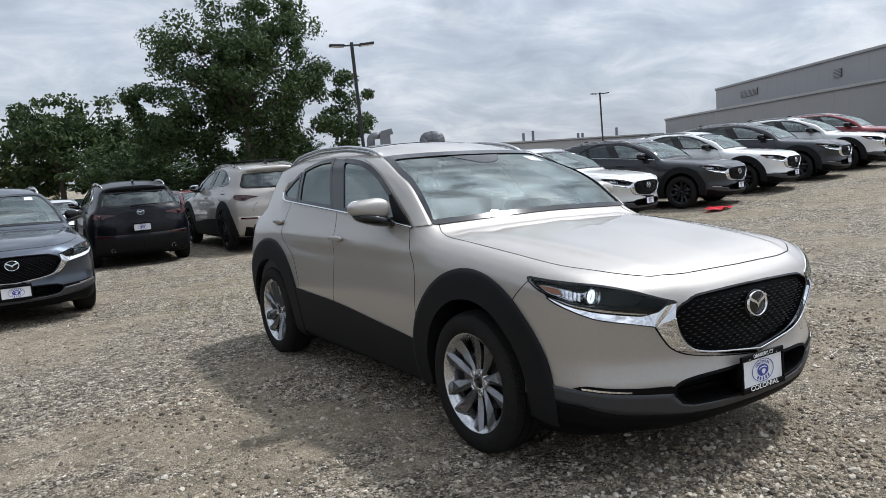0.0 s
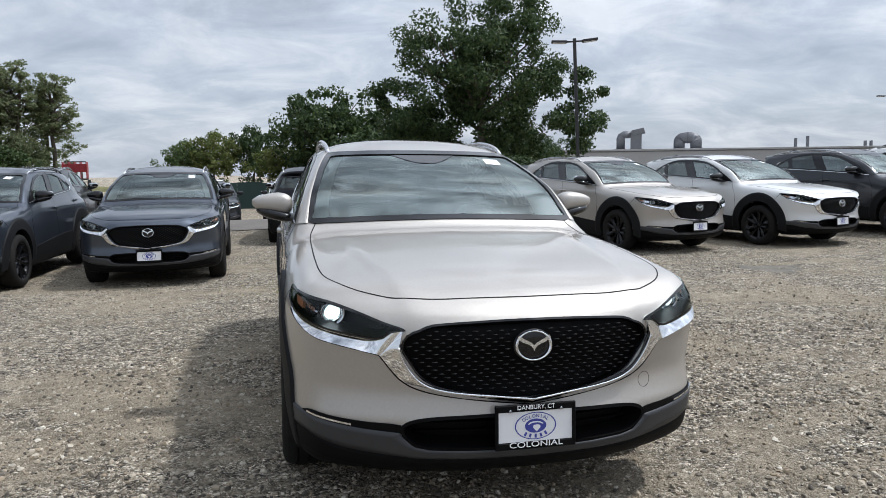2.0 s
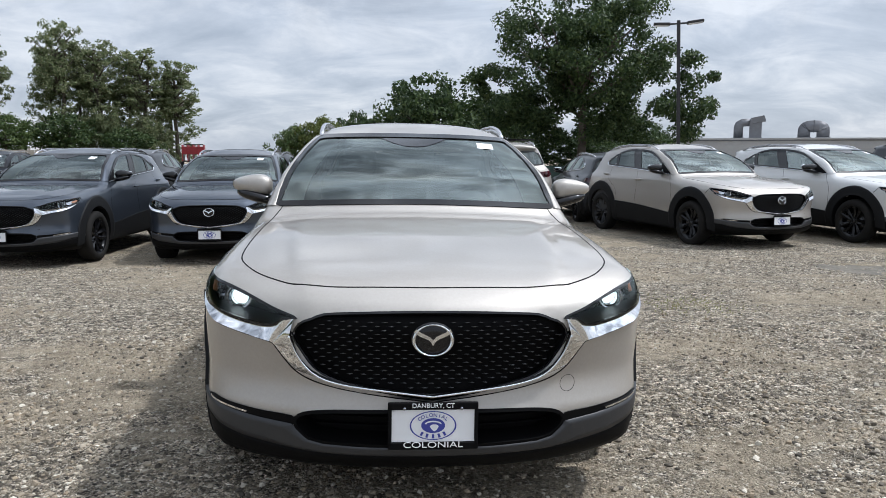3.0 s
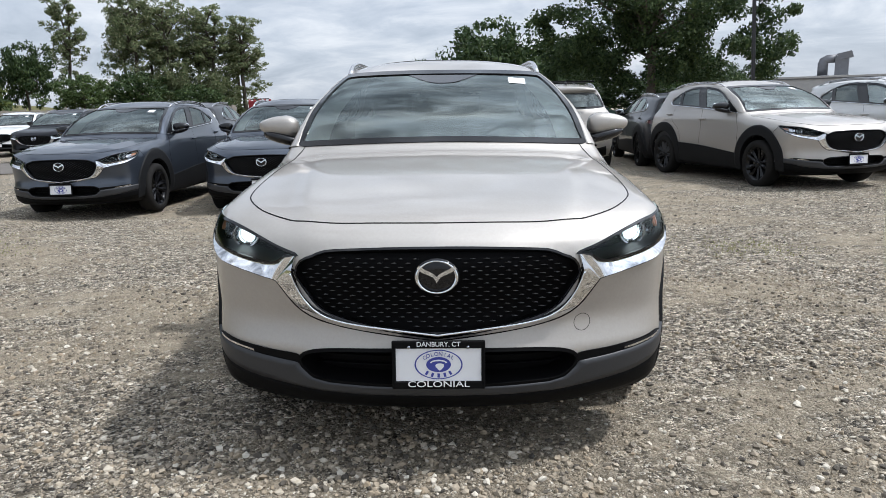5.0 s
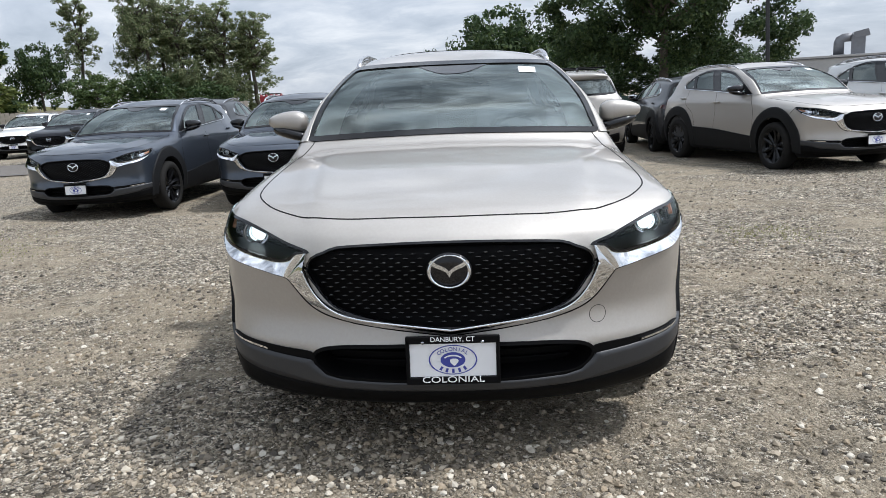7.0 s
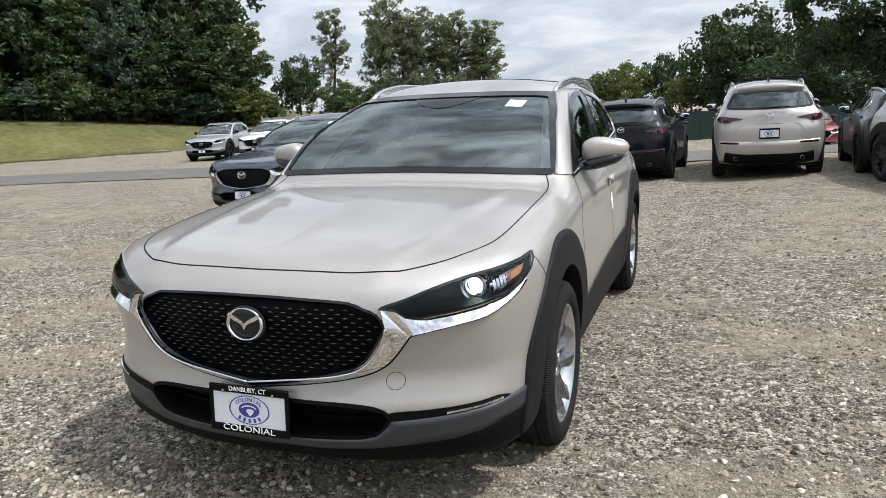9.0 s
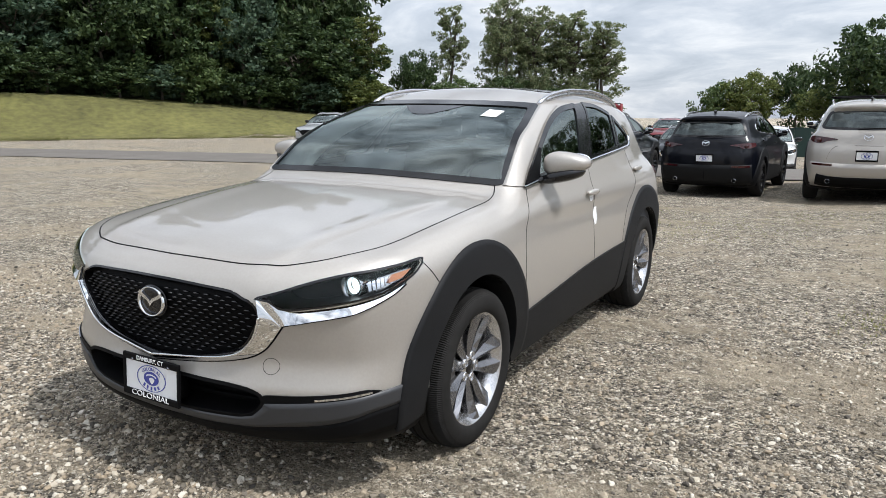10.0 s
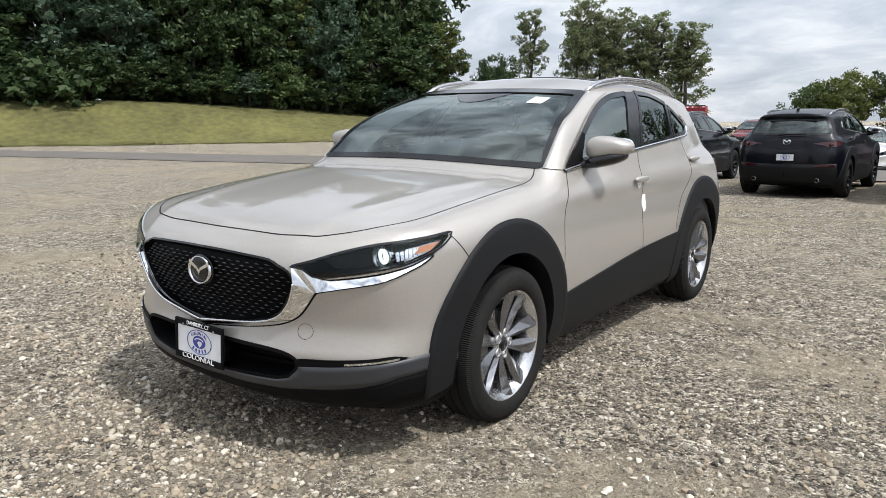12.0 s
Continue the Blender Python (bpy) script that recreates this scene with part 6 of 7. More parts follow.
def build_tree(name, label, m, height, width, trunk, leaves, leaf, mat, seed, base=0.25, shape="round", clumps=90, group="", kind="", masses=()):
    """Trunk and limbs, with a crown of leaf clumps that leaves gaps."""
    rng = np.random.default_rng(seed)
    tree = thing(name, label, "tree", m, group, kind)
    wood, tips = [], []
    body, top = limb((0, 0, -0.3), (rng.normal(0, 0.3), rng.normal(0, 0.3), height * (0.55 if shape == "round" else 0.9)), trunk, trunk * 0.35, rng, 9, 9)
    wood.append(body)
    count = 16 if shape == "round" else 22
    for i in range(count):
        f = rng.uniform(0.55, 1.0) * (0.55 if shape == "round" else 0.85)
        start = np.array((0, 0, height * max(f, base * 0.9)))
        a = i * 2.4 + rng.uniform(-0.4, 0.4)
        out = width / 2 * rng.uniform(0.45, 0.85)
        rise = height * (rng.uniform(0.08, 0.40) if shape == "round" else rng.uniform(0.05, 0.15))
        end = start + (math.cos(a) * out, math.sin(a) * out, rise)
        end[2] = min(end[2], height * 0.95)
        b, tip = limb(start, end, trunk * 0.36, trunk * 0.06, rng, 6, 6)
        wood.append(b)
        tips.append(tip)
        for _ in range(2):
            e2 = tip * 0.6 + start * 0.4 + rng.normal(0, 1, 3) * width * 0.10
            b2, t2 = limb(tip * 0.55 + start * 0.45, e2, trunk * 0.14, trunk * 0.04, rng, 5, 4)
            wood.append(b2)
            tips.append(t2)
    part("trunk", mesh_of("trunk", *joined(wood)), BARK, tree)
    cl = []
    for u, z, wide, tall in masses:          # a crown of several rounded masses, hollow within
        k = int(clumps * wide * tall / sum(q[2] * q[3] for q in masses))
        deep = rng.uniform(-0.5, 0.5) * width * 0.25
        for q in rng.normal(0, 1, (k, 3)):
            q = q / np.linalg.norm(q) * rng.uniform(0.55, 1.0)
            cl.append((u + q[0] * wide, deep + q[1] * wide, z + q[2] * tall, rng.uniform(0.45, 1.0)))
    while len(cl) < clumps and not masses:
        q = rng.uniform(-1, 1, 3)
        if shape == "round":
            r = np.linalg.norm(q)
            if r > 1 or r < 0.35:
                continue
            lobes = 1 + 0.22 * math.sin(3 * math.atan2(q[1], q[0]) + seed) + 0.16 * math.sin(5 * math.atan2(q[1], q[0]) + 2 * q[2] + seed * 2)
            z = height * (base + (1 - base) * (q[2] * 0.5 + 0.5))
            wz = math.sqrt(max(0.05, 1 - max(0, q[2]) ** 2)) * (0.80 if q[2] < -0.5 else 1)
            cl.append((q[0] * width / 2 * lobes * wz, q[1] * width / 2 * lobes * wz, z, width * rng.uniform(0.06, 0.12)))
        else:
            t = rng.uniform(0, 1)
            wide = width / 2 * (0.55 + 0.45 * math.sin(math.pi * min(1, t * 1.15 + 0.1))) * rng.uniform(0.35, 1)
            a = rng.uniform(0, 6.28)
            cl.append((math.cos(a) * wide, math.sin(a) * wide, height * (base + (1 - base) * t) * rng.uniform(0.97, 1.03), width * rng.uniform(0.06, 0.13)))
    cl += [(*t, width * 0.09) for t in tips]
    part("crown", mesh_of("crown", *leaf_cloud(rng, np.array(cl), leaves, leaf), smooth=False), mat, tree)
    return tree


def on_ground(x, y, turn=0.0, s=1.0):
    return pose(x, y, float(ground_height(x, y)), 0, 0, turn) @ Matrix.Diagonal((s, s, s, 1))


def place_copy(tree, x, y, turn, sx, sz, mat=None, sink=0.0):
    ob = copy_thing(tree, pose(x, y, float(ground_height(x, y)) - sink, 0, 0, turn))
    ob.scale = (sx, sx, sz)
    if mat is not None:
        for o in ob.children:
            if o.name.startswith("crown"):
                o.material_slots[0].link = "OBJECT"
                o.material_slots[0].material = mat
    return ob


MAPLE = [(-4.6, 5.6, 2.2, 1.8), (-2.6, 8.3, 2.5, 2.1), (0.3, 10.5, 2.4, 2.0), (2.6, 10.9, 2.0, 1.9), (1.0, 7.2, 3.6, 2.8), (4.6, 7.3, 2.3, 1.9), (6.2, 5.0, 2.2, 1.6), (3.0, 4.6, 3.0, 1.9), (-2.2, 4.9, 3.0, 1.8), (-4.4, 3.5, 2.0, 1.1), (6.8, 3.4, 1.7, 1.1), (-1.0, 3.6, 2.6, 1.4), (2.0, 3.4, 2.6, 1.3), (-3.6, 4.2, 2.3, 1.4)]
build_tree("maple_tree", "tall broad green maple tree behind the parked cars", on_ground(11.8, 40.8, -15), 12.6, 12.5, 0.34, 64000, 0.112, LEAF_DARK, 3, 0.13, clumps=230, masses=MAPLE)
dark_tree = build_tree("locust_tree", "dark round-crowned tree at the lot's far edge", on_ground(3.5, 60.5), 8.6, 10.0, 0.26, 11000, 0.19, LEAF_DARK, 7, 0.12, clumps=90)
place_copy(dark_tree, 10.0, 62.0, 70, 0.85, 0.85, LEAF_DARK)
place_copy(dark_tree, 19.0, 56.0, 190, 0.7, 0.6, LEAF_DARK)
place_copy(dark_tree, 6.0, 50.0, 20, 0.6, 0.5, LEAF_DARK)
place_copy(dark_tree, 23.5, 60.0, 20, 0.5, 0.5, LEAF_DARK)
bush = build_tree("bush", "yellow-green bushy tree by the far fence", on_ground(-6.6, 68.5), 5.4, 6.2, 0.14, 5600, 0.15, LEAF_YELLOW, 12, 0.03, clumps=60, group="bushes at the far fence")
for x, y, s, z, mat in ((-3.0, 70.5, 0.8, 1.12, LEAF_DARK), (-9.3, 69.0, 0.75, 0.85, LEAF_MID), (-0.5, 66.0, 0.9, 0.75, LEAF_YELLOW), (2.5, 65.0, 1.0, 0.7, LEAF_YELLOW), (6.5, 58.0, 0.8, 0.62, LEAF_MID), (9.5, 47.0, 0.9, 0.5, LEAF_DARK), (15.5, 46.0, 0.9, 0.45, LEAF_DARK), (6.3, 44.0, 0.8, 0.5, LEAF_SHADED), (12.6, 45.0, 0.85, 0.5, LEAF_SHADED), (18.5, 44.5, 0.8, 0.42, LEAF_SHADED), (21.5, 47.0, 0.8, 0.42, LEAF_SHADED)):
    place_copy(bush, x, y, x * 40, s, z, mat)
poplar = build_tree("poplar_tree", "tall narrow poplar tree with pale leaves", on_ground(-34.6, 63.0), 11.0, 4.0, 0.20, 8500, 0.105, LEAF_POPLAR, 21, 0.08, "tall", 120, "row of poplars")
poplar_b = build_tree("poplar_tree", "tall narrow poplar tree with pale leaves", on_ground(-28.6, 62.5), 11.8, 5.2, 0.22, 11000, 0.108, LEAF_POPLAR, 25, 0.06, "tall", 140, "row of poplars")
for x, y, s, z, mat, src in ((-25.9, 64.0, 1.3, 0.97, LEAF_POPLAR, poplar), (-22.4, 65.0, 1.3, 0.95, LEAF_POPLAR, poplar), (-19.4, 66.0, 1.15, 0.90, LEAF_POPLAR, poplar), (-30.6, 65.5, 0.75, 0.85, LEAF_POPLAR, poplar_b), (-24.2, 66.5, 0.9, 0.82, LEAF_POPLAR, poplar_b), (-20.8, 67.5, 0.9, 0.72, LEAF_POPLAR, poplar_b), (-27.6, 65.5, 0.9, 0.86, LEAF_POPLAR, poplar_b)):
    place_copy(src, x, y, x * 33, s, z, mat)
place_copy(dark_tree, -36.0, 58.5, 30, 0.50, 0.72, LEAF_DARK)
place_copy(bush, -30.5, 57.0, 30, 0.9, 0.7, LEAF_MID)
for x, y, w, h in ((-25.0, 63.0, 0.42, 0.60), (-21.6, 64.3, 0.38, 0.54)):
    place_copy(dark_tree, x, y, x * 21, w, h, LEAF_POPLAR)
place_copy(bush, -27.0, 60.0, 130, 0.9, 0.75, LEAF_DARK)
place_copy(bush, -22.5, 61.0, 230, 0.9, 0.6, LEAF_DARK)

# the wood on the bank
wood_a = build_tree("wood_tree", "leafy dark green tree at the edge of the wood", on_ground(-52, 24), 15.0, 9.5, 0.24, 7500, 0.26, LEAF_BLUE, 31, 0.02, clumps=120, group="trees of the wood")
wood_b = build_tree("wood_tree", "leafy dark green tree at the edge of the wood", on_ground(-46.5, 34.5), 16.0, 9.0, 0.26, 7500, 0.26, LEAF_SHADED, 37, 0.02, clumps=120, group="trees of the wood")
rng = np.random.default_rng(41)
EDGE = [(-60, 6), (-57, 13), (-53.5, 19.5), (-49.5, 27), (-46, 31.5), (-43, 36), (-40.5, 40), (-38, 43.5), (-35.5, 46.5)]
for i, (x, y) in enumerate(EDGE):
    src = wood_a if i % 2 else wood_b
    place_copy(src, x, y, 47 * i, rng.uniform(0.66, 0.85), rng.uniform(0.50, 0.70), (LEAF_BLUE, LEAF_SHADED, LEAF_DARK)[i % 3])
    place_copy(src, x - 3.6 + rng.uniform(-1, 1), y + 3.0 + rng.uniform(-1, 1), 80 * i + 11, rng.uniform(0.9, 1.1), rng.uniform(1.0, 1.25), (LEAF_SHADED, LEAF_BLUE, LEAF_SHADED, LEAF_DARK)[i % 4])
    place_copy(src, x - 7.0 + rng.uniform(-1, 1), y + 5.5 + rng.uniform(-1, 1), 60 * i + 31, 1.15, rng.uniform(1.35, 1.6), LEAF_SHADED)
for i, (x, y) in enumerate(((-47.5, 28.0), (-45, 32), (-42, 36.5), (-39.5, 40.5), (-37, 44), (-34.2, 46.8), (-51.5, 21), (-55.5, 14), (-58.5, 8), (-49.5, 24.5), (-43.5, 34.5), (-53.5, 17.5), (-57, 10.5))):
    place_copy(bush, x, y, 77 * i, rng.uniform(0.75, 1.05), rng.uniform(0.45, 0.75), (LEAF_SHADED, LEAF_DARK, LEAF_MID, LEAF_SHADED, LEAF_BLUE, LEAF_YELLOW)[i % 6])
place_copy(poplar, -34.0, 47.6, 15, 1.0, 0.75, LEAF_YELLOW)
place_copy(poplar, -42.0, 38.5, 95, 1.1, 0.85, LEAF_YELLOW)
# low filler behind the edge; the wood's inner shade is in its leaf colour
thicket = build_tree("thicket", "dense dark shrubs closing the wood's edge", on_ground(-50.0, 30.0), 5.5, 7.5, 0.10, 2200, 0.34, LEAF_SHADED, 52, 0.0, clumps=60, group="thickets of the wood")
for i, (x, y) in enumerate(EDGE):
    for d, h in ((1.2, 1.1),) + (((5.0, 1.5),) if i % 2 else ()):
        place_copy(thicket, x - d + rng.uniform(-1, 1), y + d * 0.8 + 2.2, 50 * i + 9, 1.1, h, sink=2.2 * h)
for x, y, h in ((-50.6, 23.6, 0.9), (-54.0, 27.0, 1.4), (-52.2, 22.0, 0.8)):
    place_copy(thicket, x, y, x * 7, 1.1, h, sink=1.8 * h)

# ---- the first car ----
main_car = build_crossover("sand-silver compact crossover with grey plastic cladding on gravel", 0.02, True, ALLOY, ALLOY_GREY, pose(-0.013, 0, 0, 0, CAR_ROLL, 0), "", lamps_on=True)

# ---- the parked cars ----
ROW = "parked crossovers facing the camera"
base = build_crossover("sand-silver compact crossover with black wheels, parked on gravel", 0.060, False, ALLOY_BLACK, ALLOY_BLACK, pose(5.31, 7.49, 0.0, 0, 0, 13), ROW)
PARKED = [
    (-2.52, 7.20, 2, PAINT_GREY, "slate-grey compact crossover with black wheels, parked on gravel", ROW, (1, 1, 1)),
    (-5.02, 6.93, -2, PAINT_GREY, "slate-grey compact crossover with black wheels and window sticker", ROW, (1, 1, 1)),
    (7.96, 7.53, 13, PAINT_WHITE, "silver-white compact crossover with black wheels, parked on gravel", ROW, (1, 1, 1)),
    (10.78, 7.46, 13, PAINT_DARK, "dark grey compact crossover with black wheels, parked on gravel", ROW, (1, 1, 1)),
    (13.5, 7.8, 13, PAINT_PEARL, "white compact crossover with black wheels, parked on gravel", ROW, (1, 1, 1)),
    (16.3, 8.05, 13, PAINT_DARK, "dark grey larger crossover parked at the row's end", ROW, (1.04, 1.05, 1.05)),
    (19.2, 8.35, 13, PAINT_WHITE, "silver-white larger crossover parked at the row's end", ROW, (1.04, 1.05, 1.05)),
    (22.2, 8.8, 13, PAINT_RED, "dark red larger crossover at the far end of the row", ROW, (1.04, 1.05, 1.05)),
    (-0.03, 14.62, 177, PAINT_BLACK, "blue-black compact crossover seen from behind, parked on gravel", "", (1, 1, 1)),
    (2.34, 14.42, 180, PAINT_SAND, "sand-silver larger crossover with roof rails, seen from behind", "", (1.03, 1.03, 1.10)),
    (4.75, 13.95, 177, PAINT_DARK, "low dark grey hatchback with black wheels, seen from behind", "", (0.98, 1.02, 0.92)),
    (-18.7, 22.6, 16, PAINT_SILVER, "silver crossover parked beyond the asphalt lane", "", (1, 1, 1)),
    (-16.0, 22.6, 12, PAINT_PEARL, "white crossover parked beyond the asphalt lane", "", (1, 1, 1)),
    (-12.4, 18.9, 4, PAINT_BLACK, "black crossover parked beyond the asphalt lane", "", (1, 1, 1)),
    (-0.33, 22.5, 4, PAINT_WHITE, "silver-white crossover facing the lot beyond the lane", "", (1, 1, 1)),
    (-3.0, 22.5, 4, PAINT_DARK, "dark grey crossover parked far behind the lane", "", (1, 1, 1)),
    (4.2, 22.5, 4, PAINT_RED, "red crossover facing the lot beyond the lane", "", (1, 1, 1)),
    (-6.0, 15.4, 186, PAINT_DARK, "dark grey crossover parked behind the first row", "", (1, 1, 1)),
    (-5.9, 33.0, 4, PAINT_RED, "dark red crossover parked far behind the lane", "", (1, 1, 1)),
    (-2.95, 15.2, 180, PAINT_BLACK, "blue-black crossover parked behind the slate-grey one", "", (1, 1, 1)),
    (-4.0, 34.0, 4, PAINT_PEARL, "white crossover parked far behind the lane", "", (1, 1, 1)),
    (9.6, 15.5, 187, PAINT_BLACK, "black crossover parked behind the front row", "", (1, 1, 1)),
]
for x, y, turn, color, label, group, s in PARKED:
    car = copy_thing(base, pose(x, y, float(ground_height(x, y + (1.3 if abs(turn) < 90 else -1.3))), 0, 0, turn))
    car.scale = s
    car["label"], car["group"] = label, group
    repaint(car, color)
    if "roof rails" in label:           # the larger car: painted bumper, dark lower trim, load bars
        skin = lambda x, y, z: body_field(dict(CROSSOVER, arch=-9), x, y, z)
        for o in car.children:
            if o.name.startswith("rear_guard"):
                o.material_slots[0].link = "OBJECT"
                o.material_slots[0].material = PAINT_SAND
        for flip in (lambda d: d, lambda d: mirrored(*d)):
            a3 = REAR.lay(skin, np.array([(-0.02, 0.40), (0.35, 0.40), (0.55, 0.415), (0.68, 0.44)]))[0]
            b3 = REAR.lay(skin, np.array([(-0.02, 0.25), (0.35, 0.25), (0.55, 0.26), (0.70, 0.28)]))[0]
            a, b = (np.stack([np.interp(np.linspace(0, 3, 16), np.arange(4), REAR_CORNER.flat(q)[:, c]) for c in (0, 1)], 1) for q in (a3, b3))
            part("bumper_trim", mesh_of("bumper_trim", *flip(strip(REAR_CORNER, skin, [a * (1 - k) + b * k for k in np.linspace(0, 1, 4)], 0.018, 0.008))), BLACK_PLASTIC, car)
        for yy in (1.65, 2.55):
            part("load_bar", mesh_of("load_bar", *sweep([(x, yy, 1.60 - 0.03 * x * x) for x in np.linspace(-0.60, 0.60, 9)], 0.025, 0.012, 8)), BLACK_PLASTIC, car)

# ---- lamp posts ----
POLE = material("bronze_painted_steel", (0.035, 0.034, 0.036), 0.45, 0.3, 0.15, 8)
CONCRETE = material("concrete", (0.36, 0.35, 0.33), 0.9, 0, 0.2, 10, 0.01, 60)


def build_lamp_post(m, height, group="lot lamp posts"):
    post = thing("lamp_post", "dark square lamp post with two flat lamp heads", "lamp post", m, group)
    part("footing", smooth_all(rod(0.28, 0.28, 0.8, pose(0, 0, 0.2)), 40), CONCRETE, post)
    part("pole", block(0.13, 0.13, height, pose(0, 0, height / 2), 0.015), POLE, post)
    for s in (-1, 1):
        part("arm", block(0.35, 0.06, 0.06, pose(s * 0.2, 0, height - 0.12)), POLE, post)
        head = part("lamp_head", block(0.62, 0.34, 0.09, pose(s * 0.62, 0, height - 0.10, 0, -4 * s, 0), 0.02), POLE, post)
        part("diffuser", block(0.5, 0.26, 0.015, pose(s * 0.62, 0, height - 0.155, 0, -4 * s, 0)), WHITE_PLATE, head)
    return post


build_lamp_post(pose(11.4, 24.4, 0, 0, -2.0, -18), 6.6)
build_lamp_post(pose(49.7, 47.5, 0, 0, -1.5, -20), 7.1)

# ---- buildings ----
SHEET_GREY = material("grey_sheet_metal", (0.27, 0.273, 0.280), 0.55, 0.1, 0.06, 2.0)
SHEET_PALE = material("pale_sheet_metal", (0.34, 0.34, 0.34), 0.6, 0.1, 0.08, 2.0)
ROOF_TRIM = material("dark_roof_trim", (0.10, 0.105, 0.115), 0.5, 0.2, 0.08, 4)
GALVANISED = material("galvanised_duct", (0.19, 0.195, 0.21), 0.5, 0.45, 0.12, 3)


def build_hall(label, a, b, height, depth, wall_mat, rib=1.2):
    """A flat-roofed hall whose front runs from a to b."""
    a, b = Vector((*a, 0)), Vector((*b, 0))
    length = (b - a).length
    turn = math.degrees(math.atan2(b.y - a.y, b.x - a.x))
    hall = thing("industrial_building", label, "building", pose(a.x, a.y, 0, 0, 0, turn))
    part("wall", block(length, depth, height, pose(length / 2, depth / 2, height / 2)), wall_mat, hall)
    part("roof", block(length + 0.3, depth + 0.3, 0.25, pose(length / 2, depth / 2, height + 0.125), 0.03), SHEET_PALE, hall)
    for i in range(1, int(length / rib)):
        part("wall_rib", block(0.05, 0.008, height - 0.3, pose(i * rib, -0.004, height / 2)), wall_mat, hall)
    part("gutter", block(length, 0.10, 0.12, pose(length / 2, -0.05, height - 0.06)), ROOF_TRIM, hall)
    return hall


low_hall = build_hall("long low pale industrial building behind the lot", (37.0, 90.0), (97.0, 79.0), 3.6, 18, SHEET_PALE, 3.0)
mid_hall = build_hall("grey sheet-metal warehouse beside the lot", (94.0, 76.0), (62.0, 24.0), 5.75, 30, SHEET_GREY, 2.4)
tall_hall = build_hall("tall grey sheet-metal warehouse block with wall louvres", (93.5, 66.0), (68.0, 26.5), 9.4, 24, SHEET_GREY, 2.4)
for x, z, w in ((11.5, 7.9, 5.2), (33.0, 7.9, 1.5)):
    v = part("louvre", block(w, 0.12, 0.9, pose(x, -0.06, z)), ROOF_TRIM, tall_hall)
    for k in range(6):
        part("slat", block(w - 0.1, 0.10, 0.05, pose(x, -0.14, z - 0.36 + 0.145 * k, 30, 0, 0)), SHEET_PALE, v)


def build_duct(m, label, arched):
    """A large exhaust duct on the roof: a capped post with an outlet, or an arch."""
    duct = thing("roof_duct", label, "duct", m, "roof ducts")
    if arched:
        turn = np.linspace(0, np.pi, 13)[1:-1]
        bow = [(-1.15 * np.sign(c) * abs(c) ** 0.7, 0, 0.95 + 0.65 * math.sin(t) ** 0.7) for t, c in zip(turn, np.cos(turn))]
        part("arch", mesh_of("arch", *sweep_box([(-1.15, 0, 0), (-1.15, 0, 0.95)] + bow + [(1.15, 0, 0.95), (1.15, 0, 0)], 0.76)), GALVANISED, duct)
        for x in (-1.15, 1.15):
            part("flange", block(1.75, 1.75, 0.14, pose(x, 0, 0.07)), GALVANISED, duct)
        part("joint", block(0.08, 1.60, 1.60, pose(0, 0, 1.60), 0.01), ROOF_TRIM, duct)
    else:
        path = [(-1.3, 0, 0), (-1.3, 0, 1.9), (-1.18, 0, 2.32), (-0.80, 0, 2.58), (0.3, 0, 2.62)]
        part("bend", mesh_of("bend", *sweep_box(path, 0.60)), GALVANISED, duct)
        part("stack", block(1.60, 1.60, 2.95, pose(0.95, 0, 1.475), 0.03), GALVANISED, duct)
        m = pose(1.28, 0, 3.02, 0, -14, 0)
        elbow = part("outlet", block(1.75, 1.72, 0.98, m, 0.04), GALVANISED, duct)
        part("mouth", block(0.05, 1.45, 0.76, m @ Matrix.Translation((0.87, 0, 0)), 0.01), ROOF_TRIM, elbow)
        for x in (-1.3, 0.95):
            part("flange", block(1.72, 1.72, 0.14, pose(x, 0, 0.07)), GALVANISED, duct)
    return duct


def sweep_box(path, r):
    path = np.array(path, float)
    d = np.gradient(path, axis=0)
    d /= np.linalg.norm(d, axis=1)[:, None]
    x = np.tile((0, 1.0, 0), (len(path), 1))
    y = np.cross(d, x)
    pts = (path[:, None] + r * np.stack([x + y, -x + y, -x - y, x - y], 1)).reshape(-1, 3)
    faces = [(i * 4 + j, i * 4 + (j + 1) % 4, (i + 1) * 4 + (j + 1) % 4, (i + 1) * 4 + j) for i in range(len(path) - 1) for j in range(4)]
    return pts, faces + [(3, 2, 1, 0), tuple((len(path) - 1) * 4 + j for j in range(4))]


build_duct(pose(48.6, 91.0, 3.85, 0, 0, -30) @ Matrix.Diagonal((0.95, 0.95, 0.82, 1)), "large galvanised duct with a square outlet on the low roof", False)
build_duct(pose(57.2, 90.0, 3.85, 0, 0, -30), "arched galvanised duct on the low roof", True)
for x, y, h in ((72, 86, 1.3), (74, 86, 1.6), (82, 84, 0.8), (83, 84, 0.8), (90, 83, 1.4)):
    tagged_at(part("roof_vent", smooth_all(rod(0.22, 0.22, h, pose(0, 0, h / 2), 12), 40), GALVANISED), "thin vent pipe on the low roof", "vent", pose(x, y, 3.85), "roof vents")

# ---- fences ----
PALE_WOOD = material("weathered_fence_boards", (0.30, 0.27, 0.23), 0.9, 0, 0.25, 5)
GREEN_MESH = material("green_fence_screen", (0.018, 0.040, 0.034), 0.8, 0, 0.2, 3, 0.01, 30)


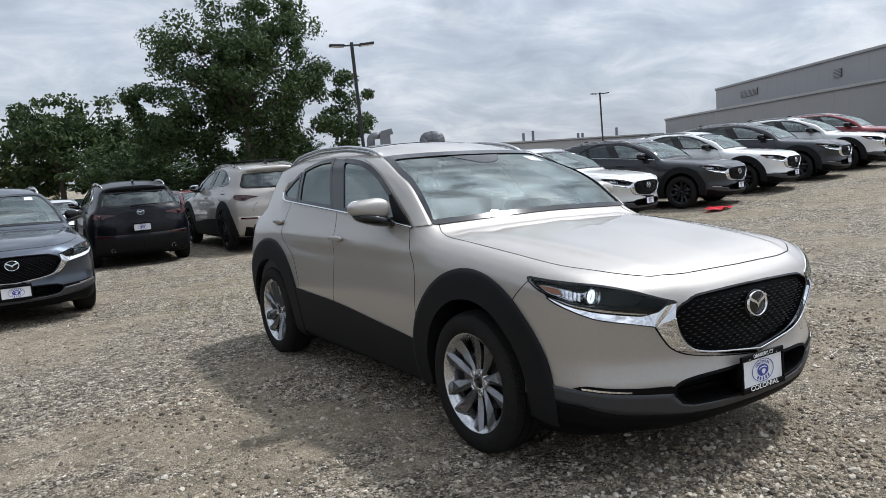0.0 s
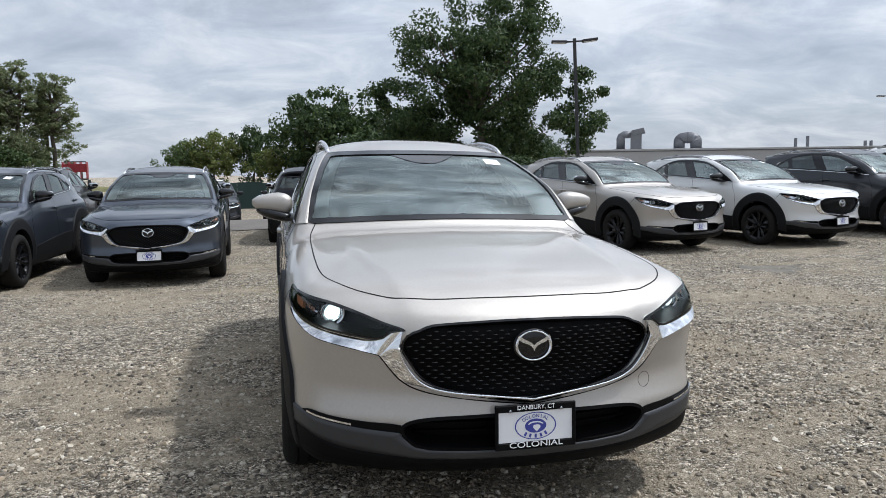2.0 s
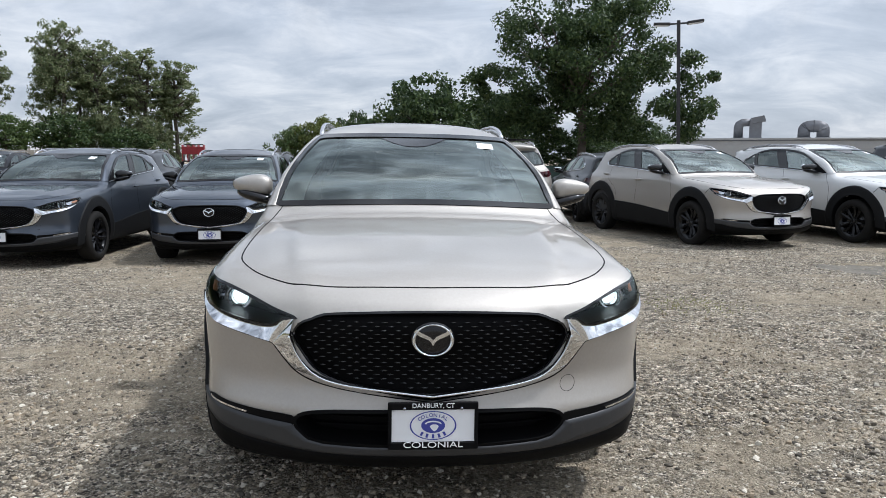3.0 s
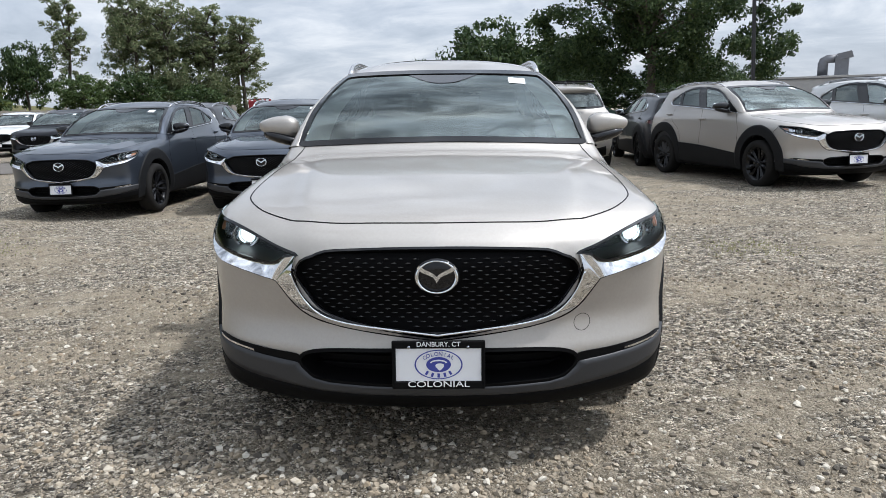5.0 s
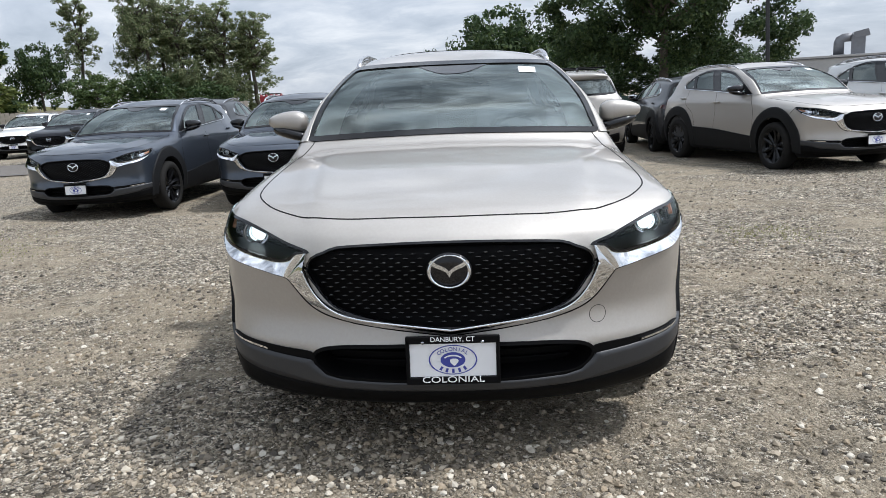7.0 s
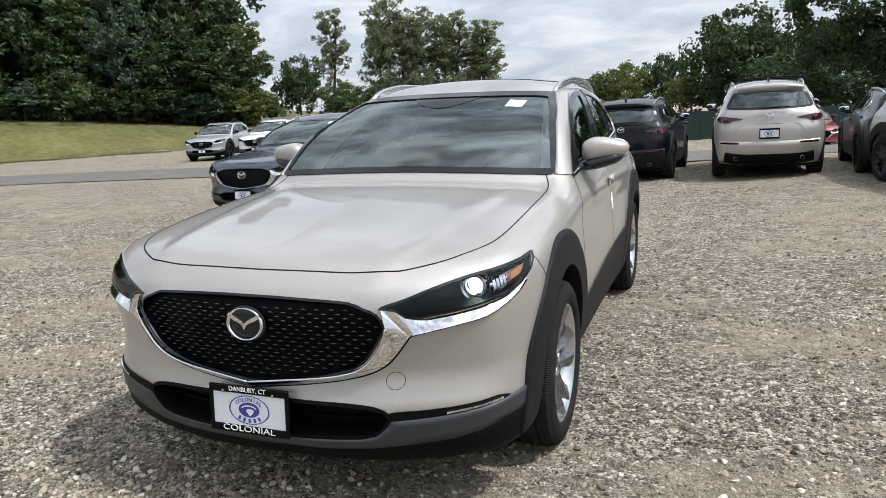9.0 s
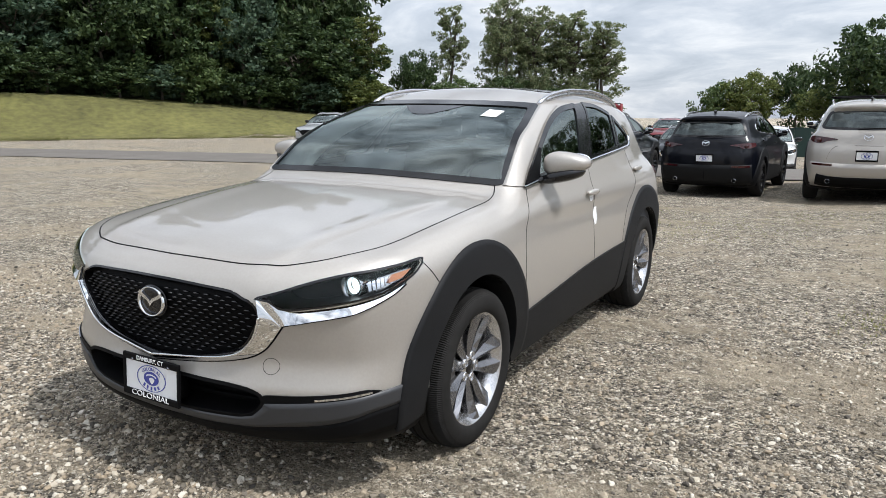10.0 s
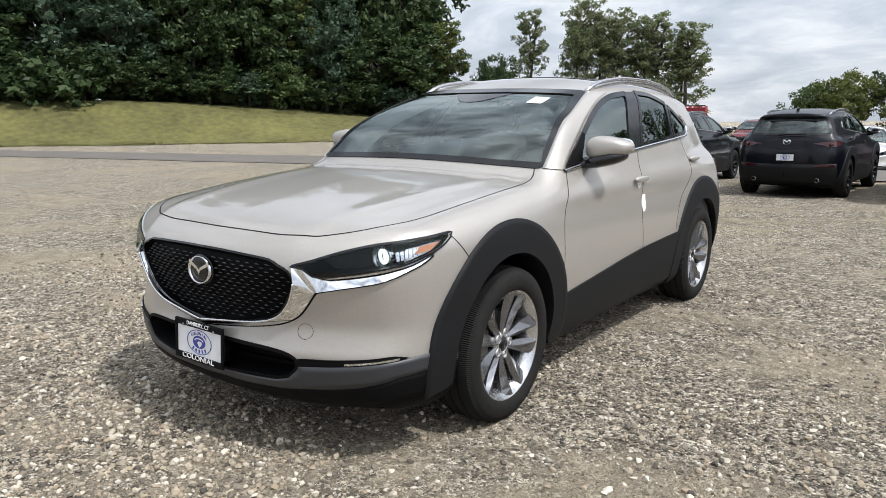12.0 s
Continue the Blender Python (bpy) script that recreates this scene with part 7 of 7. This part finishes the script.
def build_fence(name, label, a, b, height, board, mat, gap=0.02, solid=False):
    a, b = Vector((*a, float(ground_height(*a)))), Vector((*b, float(ground_height(*b))))
    length = (b.xy - a.xy).length
    fence = thing(name, label, "fence", pose(a.x, a.y, (a.z + b.z) / 2, 0, 0, math.degrees(math.atan2(b.y - a.y, b.x - a.x))))
    for i in range(int(length / 2.4) + 1):
        part("post", block(0.10, 0.10, height + 0.3, pose(i * 2.4, 0.08, height / 2)), mat, fence)
    for z in (0.3, height - 0.2):
        part("rail", block(length, 0.04, 0.09, pose(length / 2, 0.05, z)), mat, fence)
    n = int(length / board)
    me = block(board - gap, 0.025, height, None, 0.004, 1)
    data = bpy.data.meshes.new("board")
    me.to_mesh(data)
    me.free()
    data.materials.append(mat)
    for i in range(n):
        part("board", data, mat, fence, m=pose((i + 0.5) * board, 0, height / 2 + 0.03 * math.sin(i * 2.1)))
    return fence


build_fence("board_fence", "weathered grey board fence by the trees", (-30.0, 43.0), (-15.0, 47.5), 1.6, 0.30, PALE_WOOD)
build_fence("screen_fence", "dark green screened fence behind the far cars", (-4.0, 34.6), (24.0, 33.4), 1.35, 1.2, GREEN_MESH, 0.01)

# ---- small things ----
RED_CLOTH = material("red_plastic_sheet", (0.55, 0.012, 0.025), 0.45, 0, 0.2, 9)
rng = np.random.default_rng(3)
gx, gy = np.meshgrid(np.linspace(-0.55, 0.55, 18), np.linspace(-0.28, 0.28, 10), indexing="ij")
gz = 0.03 + 0.035 * np.abs(np.sin(5 * gx + 3 * gy)) + 0.03 * np.abs(np.sin(9 * gy - 4 * gx))
k = np.arange(17 * 9)
pts = np.stack([gx * (1 + 0.15 * np.sin(7 * gy)), gy * (1 + 0.2 * np.sin(5 * gx)), gz], -1).reshape(-1, 3)
faces = [(i * 10 + j, (i + 1) * 10 + j, (i + 1) * 10 + j + 1, i * 10 + j + 1) for i in range(17) for j in range(9)]
low = pts * (1, 1, 0) + (0, 0, -0.01)
tagged_at(part("plastic_sheet", mesh_of("plastic_sheet", np.concatenate([pts, low]), faces + [tuple(q + 180 for q in f[::-1]) for f in faces]), RED_CLOTH), "crumpled red plastic sheet lying on gravel", "plastic sheet", pose(9.9, 6.35, float(ground_height(9.9, 6.35)), 0, 0, 20) @ Matrix.Diagonal((0.62, 0.7, 0.8, 1)))
RED_STEEL = material("dark_red_steel", (0.22, 0.010, 0.016), 0.5, 0, 0.25, 6)
bin_ob = thing("red_trailer", "red utility trailer with raised sides far behind", "trailer", pose(-15.6, 56.0, float(ground_height(-15.6, 56.0)), 0, 0, 8))
part("box", block(1.7, 1.2, 0.62, pose(0, 0, 1.95), 0.04), RED_STEEL, bin_ob)
for k in range(5):
    part("stake", block(0.06, 1.24, 1.30, pose(-0.8 + 0.4 * k, 0, 1.75)), RED_STEEL, bin_ob)
part("rack", block(1.5, 0.06, 0.08, pose(0, 0, 2.42)), POLE, bin_ob)
part("frame", block(1.7, 1.0, 0.12, pose(0, 0, 1.1)), POLE, bin_ob)
for s in (-1, 1):
    part("wheel", mesh_of("wheel", *lathe([(-0.1, 0.2), (-0.1, 0.52), (0.1, 0.52), (0.1, 0.2)], 20)), RUBBER, bin_ob, m=pose(s * 0.9, 0, 0.52))
